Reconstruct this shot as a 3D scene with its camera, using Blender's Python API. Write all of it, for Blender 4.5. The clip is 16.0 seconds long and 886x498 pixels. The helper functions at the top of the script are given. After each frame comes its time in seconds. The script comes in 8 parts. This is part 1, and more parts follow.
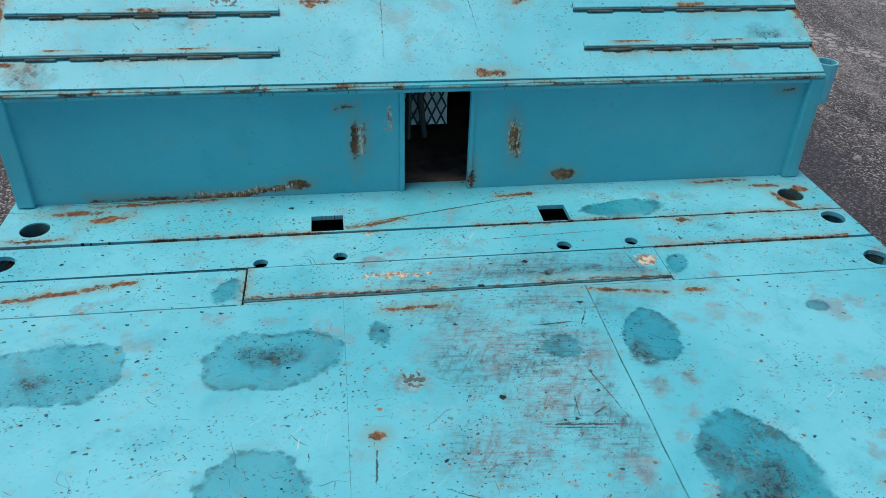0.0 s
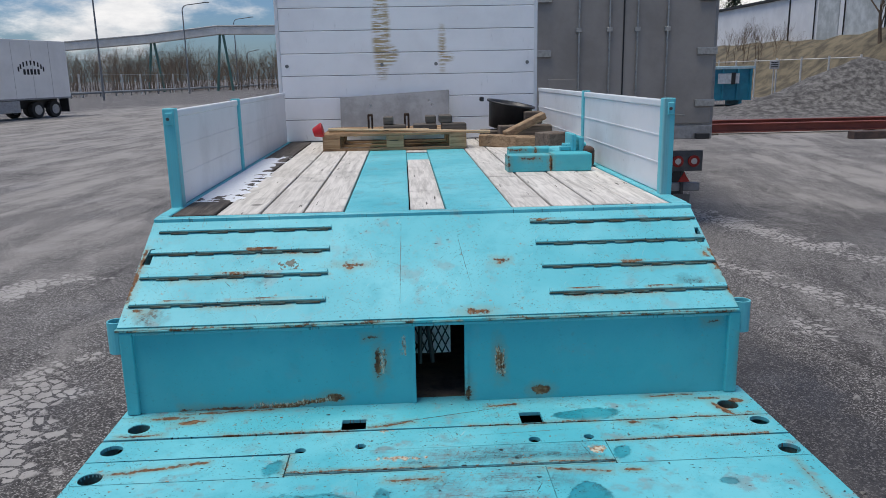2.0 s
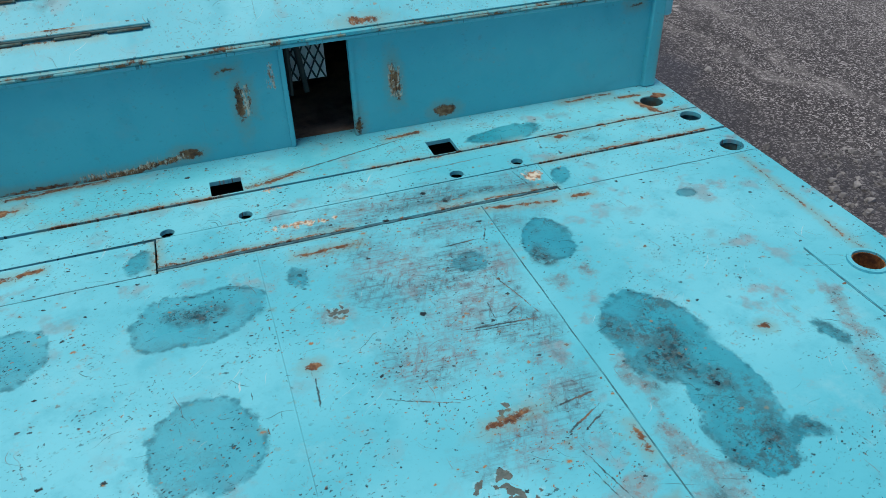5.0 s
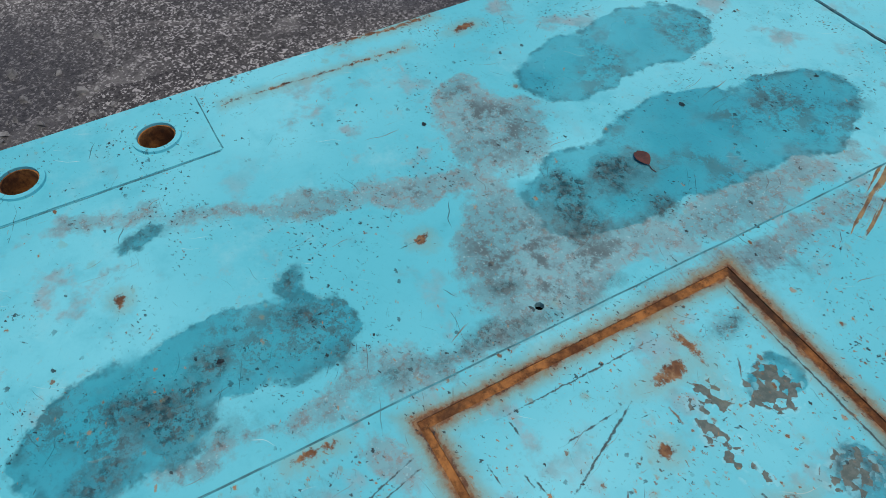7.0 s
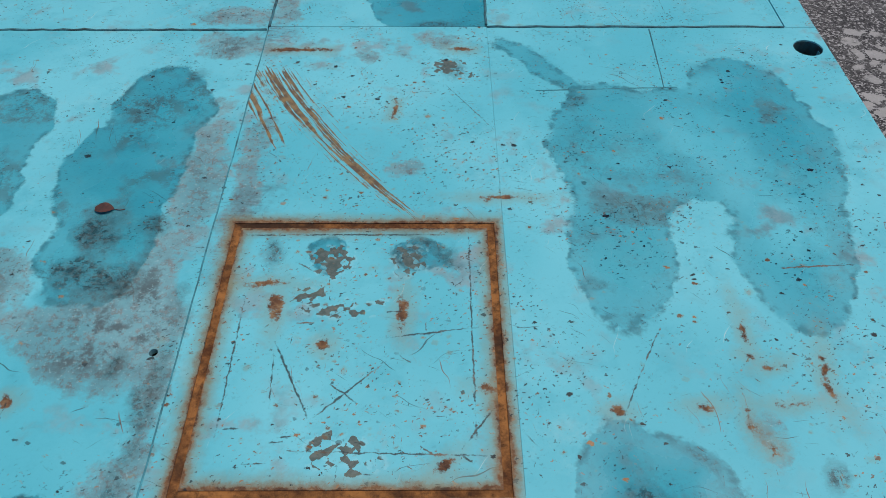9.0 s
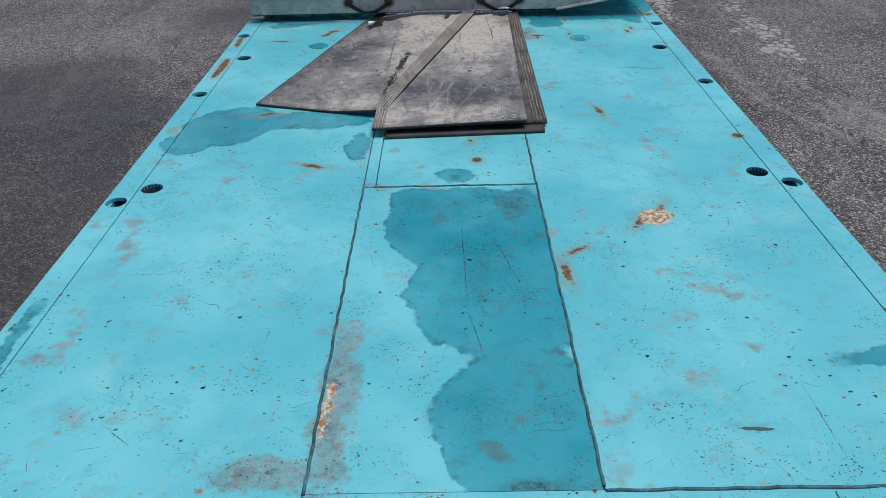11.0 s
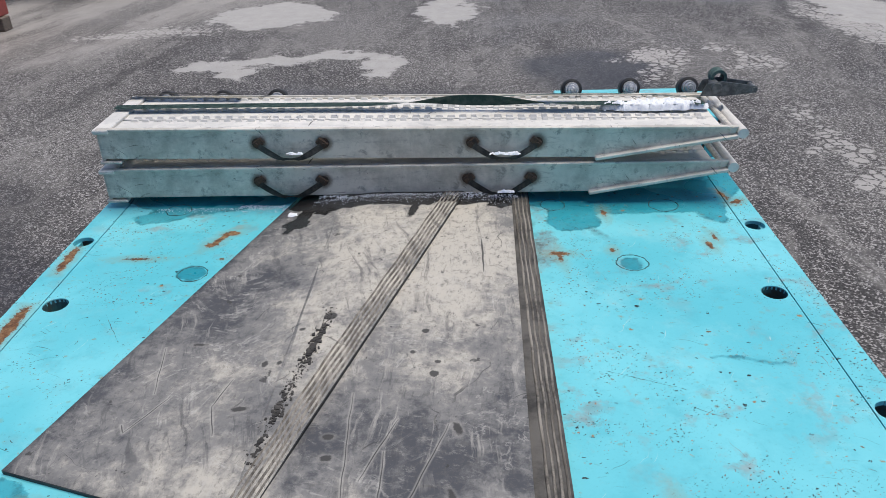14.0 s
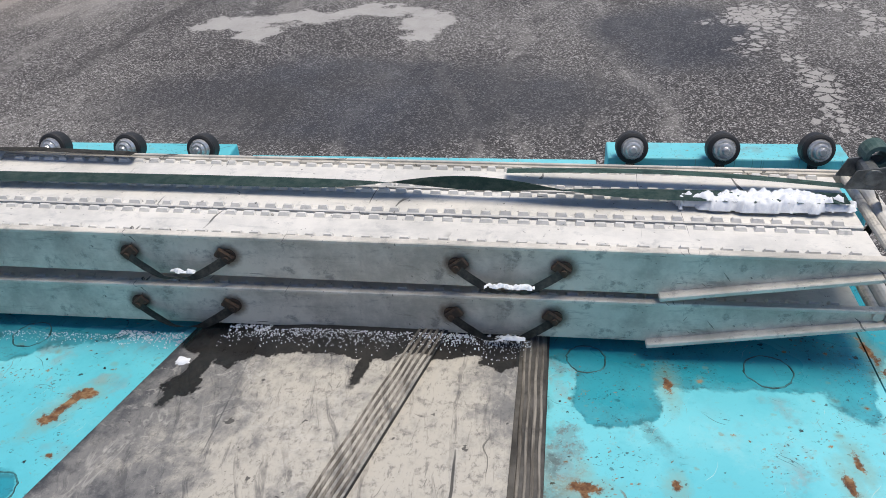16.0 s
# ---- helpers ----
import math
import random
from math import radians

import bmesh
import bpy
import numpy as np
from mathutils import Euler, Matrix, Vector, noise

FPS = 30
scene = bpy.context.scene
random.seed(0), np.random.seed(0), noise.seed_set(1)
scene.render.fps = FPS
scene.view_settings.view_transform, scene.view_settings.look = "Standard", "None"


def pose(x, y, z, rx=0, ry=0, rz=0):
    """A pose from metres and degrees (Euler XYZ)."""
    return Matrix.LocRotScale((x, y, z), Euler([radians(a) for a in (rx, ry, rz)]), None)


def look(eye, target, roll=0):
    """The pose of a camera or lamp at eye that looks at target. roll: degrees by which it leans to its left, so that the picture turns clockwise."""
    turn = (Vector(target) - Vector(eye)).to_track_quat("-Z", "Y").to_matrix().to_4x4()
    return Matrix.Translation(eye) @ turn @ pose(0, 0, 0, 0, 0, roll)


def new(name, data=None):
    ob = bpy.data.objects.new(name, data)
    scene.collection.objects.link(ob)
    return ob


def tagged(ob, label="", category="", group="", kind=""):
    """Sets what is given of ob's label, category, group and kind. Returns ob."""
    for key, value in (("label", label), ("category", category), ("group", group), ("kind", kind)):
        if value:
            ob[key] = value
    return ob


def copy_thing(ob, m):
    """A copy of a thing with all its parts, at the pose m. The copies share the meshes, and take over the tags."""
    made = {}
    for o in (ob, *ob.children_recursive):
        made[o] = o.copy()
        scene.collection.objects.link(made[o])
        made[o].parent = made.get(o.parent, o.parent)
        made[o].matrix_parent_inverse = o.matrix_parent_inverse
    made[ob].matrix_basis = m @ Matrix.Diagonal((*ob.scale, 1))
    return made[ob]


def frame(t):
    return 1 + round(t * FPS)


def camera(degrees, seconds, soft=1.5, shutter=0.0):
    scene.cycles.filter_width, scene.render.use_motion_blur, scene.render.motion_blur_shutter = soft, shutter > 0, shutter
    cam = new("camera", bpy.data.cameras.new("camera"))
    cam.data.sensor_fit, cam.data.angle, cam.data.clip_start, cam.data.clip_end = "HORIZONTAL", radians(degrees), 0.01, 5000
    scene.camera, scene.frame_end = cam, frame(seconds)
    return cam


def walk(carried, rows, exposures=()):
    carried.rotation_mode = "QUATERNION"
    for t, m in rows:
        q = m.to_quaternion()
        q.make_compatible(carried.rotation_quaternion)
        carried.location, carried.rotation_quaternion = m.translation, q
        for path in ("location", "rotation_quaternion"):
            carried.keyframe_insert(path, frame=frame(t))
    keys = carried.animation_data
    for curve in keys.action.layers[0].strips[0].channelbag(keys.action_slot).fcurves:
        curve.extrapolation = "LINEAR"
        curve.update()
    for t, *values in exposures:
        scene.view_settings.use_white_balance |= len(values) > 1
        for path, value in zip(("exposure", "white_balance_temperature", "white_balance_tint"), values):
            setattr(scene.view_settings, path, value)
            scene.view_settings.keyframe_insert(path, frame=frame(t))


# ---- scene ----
cam = camera(60.4, 16.0, soft=0.7)
PATH = [
    (0, (-0.286, 0.469, 2.135), (-0.037, 2.122, 1.036), 1.8),
    (0.5, (-0.232, 0.262, 2.16), (-0.032, 2.017, 1.222), 1.7),
    (1, (-0.155, 0.023, 2.209), (-0.017, 1.859, 1.428), 0.7),
    (1.5, (-0.138, -0.175, 2.216), (-0.025, 1.726, 1.605), -0.4),
    (2, (-0.115, -0.314, 2.268), (-0.021, 1.632, 1.819), -1.1),
    (2.5, (-0.085, -0.353, 2.314), (-0.016, 1.615, 1.965), -1.1),
    (3, (-0.035, -0.384, 2.271), (-0.008, 1.567, 1.833), -0.7),
    (3.2, (-0.026, -0.382, 2.244), (-0.009, 1.547, 1.716), -0.5),
    (5.3, (-0.373, 0.516, 2.082), (0.325, 1.906, 0.825), -2.3),
    (5.5, (-0.377, 0.636, 2.054), (0.464, 1.899, 0.752), -3.0),
    (6, (-0.391, 0.913, 2.065), (0.775, 1.711, 0.65), -4.3),
    (6.5, (-0.311, 1.066, 2.02), (1.019, 1.234, 0.535), -4.2),
    (7, (-0.224, 1.212, 2.035), (0.911, 0.606, 0.503), -1.0),
    (7.5, (-0.213, 1.316, 2.053), (0.376, 0.251, 0.466), -0.8),
    (8, (-0.238, 1.457, 2.06), (-0.109, 0.28, 0.448), 0.4),
    (8.5, (-0.204, 1.586, 2.077), (-0.232, 0.365, 0.493), 1.1),
    (9, (-0.157, 1.543, 2.147), (-0.172, 0.182, 0.682), 0.4),
    (9.5, (-0.075, 1.42, 2.211), (-0.062, -0.081, 0.889), -0.5),
    (10, (-0.01, 1.27, 2.221), (0.003, -0.328, 1.019), -0.7),
    (10.2, (-0.001, 1.168, 2.224), (0.016, -0.457, 1.058), -0.9),
    (12.3, (0.009, -0.297, 2.247), (0.037, -2.046, 1.28), -2.1),
    (12.5, (0.004, -0.417, 2.241), (0.031, -2.171, 1.28), -2.1),
    (13, (0.008, -0.774, 2.239), (0.036, -2.534, 1.288), -1.9),
    (13.5, (-0.049, -1.093, 2.244), (-0.011, -2.85, 1.29), -1.7),
    (14, (-0.179, -1.447, 2.247), (-0.115, -3.197, 1.28), -1.7),
    (14.5, (-0.241, -1.781, 2.222), (-0.129, -3.514, 1.23), -2.0),
    (15, (-0.284, -2.109, 2.254), (-0.116, -3.821, 1.235), -2.5),
    (15.5, (-0.362, -2.425, 2.252), (-0.142, -4.104, 1.188), -3.1),
    (16, (-0.393, -2.717, 2.24), (-0.14, -4.354, 1.119), -3.3),
]
EXPOSURES = [(0, 0.13, 6800, 10), (1.0, 0.13, 6800, 10), (2.0, 0.13, 6800, 10), (3.2, 0.2, 6800, 10), (5.5, 0.13, 6850, 10), (6.5, 0.08, 6850, 10), (7.5, -0.05, 6900, 10), (9.0, -0.1, 6810, 10), (10.0, -0.02, 6810, 10), (12.5, 0.2, 6820, 10), (13.5, 0.38, 6920, 10), (16.0, 0.43, 7140, 10)]
walk(cam, [(t, look(eye, target, roll)) for t, eye, target, roll in PATH], EXPOSURES)

# ---- light ----
SUN_EL, SUN_AZ = radians(75), radians(260)
world = bpy.data.worlds.new("sky")
scene.world = world
world.use_nodes = True


class Tree:
    """Short ways to write node trees."""

    def __init__(self, tree):
        self.t = tree
        tree.nodes.clear()

    def add(self, kind, inputs=()):
        n = self.t.nodes.new(kind)
        for k, v in dict(inputs).items():
            self.put(n.inputs[k], v)
        return n

    def put(self, socket, v):
        if isinstance(v, bpy.types.NodeSocket):
            self.t.links.new(v, socket)
        else:
            now = socket.default_value
            if hasattr(now, "__len__"):
                v = (*v, 1.0) if len(now) == 4 and len(v) == 3 else v
                if tuple(now) != tuple(v):
                    socket.default_value = v
            elif now != v:
                socket.default_value = v

    def m(self, op, a, b=None, c=None):
        n = self.t.nodes.new("ShaderNodeMath")
        if op != "ADD":
            n.operation = op
        for i, x in enumerate((a, b, c)):
            if x is not None:
                self.put(n.inputs[i], x)
        return n.outputs[0]

    def v(self, op, a, b=(0, 0, 0), scale=None):
        n = self.t.nodes.new("ShaderNodeVectorMath")
        n.operation = op
        self.put(n.inputs[0], a)
        self.put(n.inputs[1], b)
        if scale is not None:
            self.put(n.inputs["Scale"], scale)
        return n.outputs["Value" if op in ("LENGTH", "DOT_PRODUCT") else "Vector"]

    def noise(self, p, scale, detail=4.0, rough=0.6, colour=False, distort=0.0):
        n = self.add("ShaderNodeTexNoise", {"Vector": p, "Scale": scale, "Detail": detail, "Roughness": rough, "Distortion": distort})
        return n.outputs["Color" if colour else "Fac"]

    def stretch(self, p, scale, rot=0.0):
        if rot:
            p = self.add("ShaderNodeMapping", {"Vector": p, "Rotation": (0, 0, radians(rot))}).outputs[0]
        return self.v("MULTIPLY", p, scale)

    def ramp(self, x, lo, hi, a=0.0, b=1.0):
        if lo > hi:
            lo, hi, a, b = hi, lo, b, a
        n = self.add("ShaderNodeMapRange", {0: x, 1: lo, 2: hi, 3: a, 4: b})
        n.interpolation_type = "SMOOTHSTEP"
        return n.outputs[0]

    def mix(self, f, a, b, blend="MIX"):
        n = self.add("ShaderNodeMix")
        n.data_type = "RGBA"
        if blend != "MIX":
            n.blend_type = blend
        for i, v in ((0, f), (6, a), (7, b)):
            self.put(n.inputs[i], v)
        return n.outputs[2]

    def cells(self, p, scale, feature="F1", out="Distance", rnd=1.0):
        n = self.add("ShaderNodeTexVoronoi")
        n.feature = feature
        for k, x in (("Vector", p), ("Scale", scale), ("Randomness", rnd)):
            self.put(n.inputs[k], x)
        return n.outputs[out]

    def field(self, p, spots, soft=0.0):
        """Distance, in metres, to the nearest of the ellipses (x, y, rx, ry, turn), as a node group of its own."""
        group = bpy.data.node_groups.new("field", "ShaderNodeTree")
        group.interface.new_socket("at", in_out="INPUT", socket_type="NodeSocketVector")
        group.interface.new_socket("far", in_out="OUTPUT", socket_type="NodeSocketFloat")
        inner = Tree(group)
        start = inner.add("NodeGroupInput").outputs[0]
        inner.put(inner.add("NodeGroupOutput").inputs[0], inner.nearest(start, spots, soft))
        n = self.t.nodes.new("ShaderNodeGroup")
        n.node_tree = group
        self.put(n.inputs[0], p)
        return n.outputs[0]

    def nearest(self, p, spots, soft):
        at, best = None, None
        for x, y, rx, ry, rot in spots:
            low = min(rx, ry)
            long = max(rx, ry) > 5 * low
            if rot == 0 and not long:
                n = self.add("ShaderNodeVectorMath", {0: p, 1: (1 / rx, 1 / ry, 0), 2: (-x / rx, -y / ry, 0)})
                n.operation = "MULTIPLY_ADD"
                far = self.v("LENGTH", n.outputs[0])
            else:
                at = at or self.add("ShaderNodeSeparateXYZ", {0: p}).outputs
                c, d = math.cos(radians(rot)), math.sin(radians(rot))
                u = self.m("MULTIPLY_ADD", at[1], d / rx, self.m("MULTIPLY_ADD", at[0], c / rx, -(x * c + y * d) / rx))
                v = self.m("MULTIPLY_ADD", at[1], c / ry, self.m("MULTIPLY_ADD", at[0], -d / ry, (x * d - y * c) / ry))
                far = self.m("SQRT", self.m("MULTIPLY_ADD", u, u, self.m("MULTIPLY", v, v)))
            far = self.m("MULTIPLY_ADD", far, low, -low)
            if long:
                along = self.m("ABSOLUTE", u if rx > ry else v)
                far = self.m("MAXIMUM", far, self.m("MULTIPLY_ADD", along, max(rx, ry), -max(rx, ry)))
            best = far if best is None else self.m("SMOOTH_MIN", best, far, soft) if soft else self.m("MINIMUM", best, far)
        return best

    def frame_edge(self, s, x0, x1, y0, y1):
        """Signed distance, in metres, to the outline of a rectangle."""
        dx = self.m("SUBTRACT", self.m("ABSOLUTE", self.m("SUBTRACT", s[0], (x0 + x1) / 2)), (x1 - x0) / 2)
        dy = self.m("SUBTRACT", self.m("ABSOLUTE", self.m("SUBTRACT", s[1], (y0 + y1) / 2)), (y1 - y0) / 2)
        return self.m("MAXIMUM", dx, dy)

    def out(self, base, rough=0.6, metal=0.0, height=None, bump=0.3, dist=0.01, spec=0.5, coat=0.0, normal=None):
        b = self.add("ShaderNodeBsdfPrincipled", {"Base Color": base, "Roughness": rough, "Metallic": metal, "Specular IOR Level": spec})
        if height is not None:
            bm_ = self.add("ShaderNodeBump", {"Strength": bump, "Distance": dist, "Height": height})
            self.t.links.new(bm_.outputs[0], b.inputs["Normal"])
        o = self.add("ShaderNodeOutputMaterial")
        self.t.links.new(b.outputs[0], o.inputs[0])
        return b


# overcast sky with broken cloud over a clear-sky model
w = Tree(world.node_tree)
sky = w.add("ShaderNodeTexSky")
sky.sky_type, sky.sun_disc, sky.sun_elevation, sky.sun_rotation = "NISHITA", False, SUN_EL, SUN_AZ
d_ = w.add("ShaderNodeTexCoord").outputs["Generated"]
flat = w.v("MULTIPLY", d_, (1.0, 1.0, 2.6))
puff = w.m("ADD", w.m("MULTIPLY", w.noise(flat, 2.6, 9, 0.62), 0.7), w.m("MULTIPLY", w.noise(flat, 0.9, 3, 0.5), 0.42))
cover = w.ramp(puff, 0.575, 0.665)
body = w.noise(w.v("ADD", flat, (0.03, 0.02, -0.12)), 3.4, 8, 0.6)
cloud = w.mix(w.ramp(body, 0.36, 0.66), (0.42, 0.46, 0.54), (0.95, 0.96, 0.98))
clear = w.mix(1.0, sky.outputs[0], (0.042, 0.060, 0.088), "MULTIPLY")
bg = w.add("ShaderNodeBackground", {"Color": w.mix(cover, clear, cloud), "Strength": 1.0})
w.t.links.new(bg.outputs[0], w.add("ShaderNodeOutputWorld").inputs[0])

sun = new("sun", bpy.data.lights.new("sun", "SUN"))
sun.data.energy, sun.data.angle, sun.data.color = 2.6, radians(32), (1.0, 0.96, 0.9)
sun.matrix_basis = look((math.sin(SUN_AZ) * 20, math.cos(SUN_AZ) * 20, 20 * math.tan(SUN_EL)), (0, 0, 0))

# ---- materials ----
MATS = {}


def material(name):
    def wrap(fn):
        def get(*a, **k):
            key = name + (k.get("tag", "") if k else "")
            if key not in MATS:
                mt = bpy.data.materials.new(key)
                mt.use_nodes = True
                MATS[key] = mt
                fn(Tree(mt.node_tree), *a, **k)
            return MATS[key]
        return get
    return wrap


RUST_DARK, RUST_MID, RUST_PALE = (0.042, 0.019, 0.011), (0.170, 0.072, 0.027), (0.34, 0.235, 0.125)
TEAL, TEAL_PALE, TEAL_DEEP = (0.082, 0.474, 0.552), (0.155, 0.574, 0.642), (0.044, 0.380, 0.462)


def jit_(n, q):
    """Coordinates broken up at a fine scale."""
    return n.v("ADD", q, n.v("SCALE", n.v("SUBTRACT", n.noise(q, 60, 4, 0.7, True), (0.5, 0.5, 0.5)), scale=0.010))


def rust_colour(n, p):
    a = n.noise(p, 45, 5, 0.7)
    return n.mix(n.ramp(n.noise(p, 14, 4), 0.35, 0.7), n.mix(n.ramp(a, 0.35, 0.65), RUST_DARK, RUST_MID), n.mix(n.ramp(a, 0.4, 0.7), RUST_MID, RUST_PALE))


@material("teal_paint")
def teal_paint(n, wet=(), soot=(), scuff=(), grime=(), rust=(), bare=(), lines=(), wear=1.0, grub=0.62, soak=1.0, flecks=0.30, peck=1.0, upright=False, fan=(), peel=(), dry=(), frame_rust=(), tag=""):
    p = n.add("ShaderNodeTexCoord").outputs["Object"]
    s = n.add("ShaderNodeSeparateXYZ", {0: p}).outputs
    q = n.add("ShaderNodeCombineXYZ", {0: s[0], 1: s[2] if upright else s[1], 2: 0.0}).outputs[0]
    wob = n.v("SUBTRACT", n.noise(q, 7, 2, 0.5, True), (0.5, 0.5, 0.5))
    fine = n.v("SUBTRACT", n.noise(q, 55, 4, 0.7, True), (0.5, 0.5, 0.5))
    k = n.v("ADD", n.v("ADD", q, n.v("SCALE", wob, scale=0.085)), n.v("SCALE", n.v("SUBTRACT", n.noise(q, 21, 5, 0.66, True), (0.5, 0.5, 0.5)), scale=0.050))
    k = n.v("MULTIPLY", k, (1, 1, 0))
    kr = n.v("MULTIPLY", n.v("ADD", n.v("ADD", q, n.v("SCALE", wob, scale=0.03)), n.v("SCALE", fine, scale=0.02)), (1, 1, 0))
    big, mid = n.noise(q, 1.7, 3, 0.5), n.noise(q, 9, 6, 0.65)
    base = n.mix(n.ramp(big, 0.36, 0.66), TEAL, TEAL_PALE)
    base = n.mix(n.ramp(mid, 0.48, 0.74, 0, 0.50), base, TEAL_DEEP)
    # upright faces get less light; that shade is mixed into their paint colour
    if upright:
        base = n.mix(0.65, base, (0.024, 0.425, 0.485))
    # chalky bloom, soft mauve smudges and a thin brown film
    base = n.mix(n.ramp(n.noise(q, 4.2, 8, 0.74), 0.53, 0.72, 0, 0.36 * wear), base, (0.30, 0.60, 0.62))
    blot = n.noise(n.v("ADD", q, (3.1, 1.7, 0)), 8.5, 6, 0.62)
    smudge = n.m("MULTIPLY", n.ramp(blot, 0.535, 0.66), n.ramp(n.noise(n.v("ADD", q, (0.4, 5.2, 0)), 1.7, 3), 0.42, 0.60, 0.10, 0.72 * wear))
    base = n.mix(smudge, base, n.mix(n.ramp(n.noise(q, 17, 5, 0.7), 0.40, 0.62), (0.27, 0.292, 0.290), (0.16, 0.222, 0.228)))
    base = n.mix(n.m("MULTIPLY", n.ramp(n.noise(q, 21, 7, 0.75), 0.55, 0.70), n.ramp(n.noise(q, 2.1, 3), 0.48, 0.64, 0, 0.55 * wear)), base, (0.30, 0.29, 0.25))
    base = n.mix(n.ramp(n.noise(q, 75, 4, 0.7), 0.58, 0.72, 0, 0.22 * wear), base, (0.05, 0.20, 0.23))
    rough = n.m("ADD", 0.40, n.m("MULTIPLY", mid, 0.24))
    height = n.m("MULTIPLY", n.noise(q, 120, 3, 0.6), 0.25)
    # hair scratches, dark and pale
    for rot, lo, col in ((35, 0.70, (0.02, 0.07, 0.08)), (-55, 0.70, (0.42, 0.60, 0.60)), (12, 0.70, (0.04, 0.09, 0.09)), (80, 0.70, (0.18, 0.10, 0.05)), (-20, 0.71, (0.03, 0.08, 0.09))):
        bent = n.v("ADD", q, n.v("SCALE", wob, scale=0.10))
        sc = n.noise(n.stretch(bent, (3.0, 95, 1), rot), 2.0, 2, 0.5)
        gate = n.ramp(n.noise(n.v("ADD", q, (rot * 0.37, 0, 0)), 4.3, 2), 0.50, 0.58)
        base = n.mix(n.m("MULTIPLY", n.ramp(sc, lo, lo + 0.03), n.m("MULTIPLY", gate, 0.8 * min(1.0, wear * 1.4))), base, col)
    if grime:
        g = n.m("ADD", n.field(k, grime, 0.03), n.m("MULTIPLY", n.m("SUBTRACT", n.noise(q, 9, 9, 0.74), 0.5), 0.16))
        gm = n.ramp(g, 0.014, -0.012)
        core = n.m("MULTIPLY", n.ramp(n.noise(q, 13, 8, 0.74), 0.47, 0.58), n.ramp(g, 0.0, -0.06))
        fleck = n.m("MAXIMUM", core, n.ramp(n.noise(q, 46, 6, 0.75), 0.49, 0.60))
        film = n.m("MULTIPLY", gm, n.m("ADD", 0.52, n.m("MULTIPLY", fleck, 0.42)))
        base = n.mix(film, base, n.mix(core, n.mix(n.ramp(n.noise(q, 6, 5), 0.40, 0.60), (0.205, 0.235, 0.225), (0.125, 0.170, 0.170)), (0.075, 0.100, 0.102)))
        base = n.mix(n.m("MULTIPLY", gm, n.ramp(n.noise(q, 130, 3, 0.6), 0.60, 0.68, 0, 0.6)), base, (0.30, 0.50, 0.52))
        rough = n.m("ADD", rough, n.m("MULTIPLY", gm, 0.12))
    if scuff:
        g = n.m("ADD", n.field(k, scuff), n.m("MULTIPLY", n.m("SUBTRACT", n.noise(q, 7, 8, 0.76), 0.5), 0.30))
        gm = n.ramp(g, 0.05, -0.05)
        a = n.ramp(n.noise(n.stretch(q, (6, 60, 1), 4), 1.7, 6, 0.75), 0.47, 0.60)
        c = n.ramp(n.noise(n.stretch(q, (60, 8, 1), 25), 1.5, 6, 0.75), 0.50, 0.62)
        e = n.ramp(n.noise(q, 38, 8, 0.78), 0.47, 0.60)
        film = n.m("MULTIPLY", gm, n.m("MINIMUM", 0.95, n.m("ADD", 0.14, n.m("ADD", n.m("MULTIPLY", n.m("MAXIMUM", a, c), 0.46), n.m("MULTIPLY", e, 0.42)))))
        base = n.mix(film, base, n.mix(n.ramp(n.noise(q, 5, 4), 0.42, 0.58), (0.060, 0.085, 0.095), (0.16, 0.165, 0.17)))
    if wet:
        f = n.field(k, wet, 0.05)
        wide = n.ramp(n.noise(q, 5.5, 3), 0.50, 0.66, 0.003, 0.022)
        mk = n.ramp(n.m("DIVIDE", f, wide), 0.9, -0.9)
        inner = n.ramp(f, 0.0, -0.08)
        damp = n.mix(1.0, base, (0.13, 0.56, 0.62), "MULTIPLY")
        damp = n.mix(n.ramp(n.noise(q, 4.0, 3), 0.40, 0.60, 0.0, 0.5), damp, (0.005, 0.250, 0.310))
        zone = n.ramp(n.noise(n.v("ADD", q, (7.7, 0.9, 0)), 4.4, 3), 0.47, 0.60, 0.06, 1.0)
        dirt = n.m("MULTIPLY", n.m("MAXIMUM", n.ramp(n.noise(q, 17, 10, 0.80), 0.495, 0.545), n.ramp(n.noise(q, 52, 6, 0.74), 0.53, 0.58, 0, 0.8)), n.m("MULTIPLY", zone, grub))
        damp = n.mix(dirt, damp, (0.030, 0.062, 0.064))
        damp = n.mix(n.m("MULTIPLY", n.ramp(n.noise(q, 95, 4, 0.7), 0.56, 0.62), n.m("ADD", 0.12, n.m("MULTIPLY", zone, 0.55))), damp, (0.018, 0.045, 0.045))
        # the stain mask falls to three tenths inside these spots
        if dry:
            mk = n.m("MULTIPLY", mk, n.ramp(n.field(k, dry), -0.06, 0.05, 0.30, 1.0))
        base = n.mix(n.m("MULTIPLY", mk, n.ramp(n.noise(q, 2.3, 3), 0.40, 0.62, 0.74 * soak, 0.98 * soak)), base, damp)
        rim = n.m("MULTIPLY", n.ramp(f, 0.008, 0.0), n.ramp(f, -0.016, -0.003))
        base = n.mix(n.m("MULTIPLY", rim, n.ramp(n.noise(q, 30, 3), 0.44, 0.60, 0.0, 0.55)), base, (0.010, 0.10, 0.12))
        pool = n.m("MULTIPLY", inner, n.ramp(n.noise(q, 3.5, 2), 0.42, 0.58, 0.35, 1.0))
        rough = n.m("ADD", rough, n.m("MULTIPLY", n.m("MULTIPLY", mk, 0.35), n.m("SUBTRACT", 0.25, rough)))
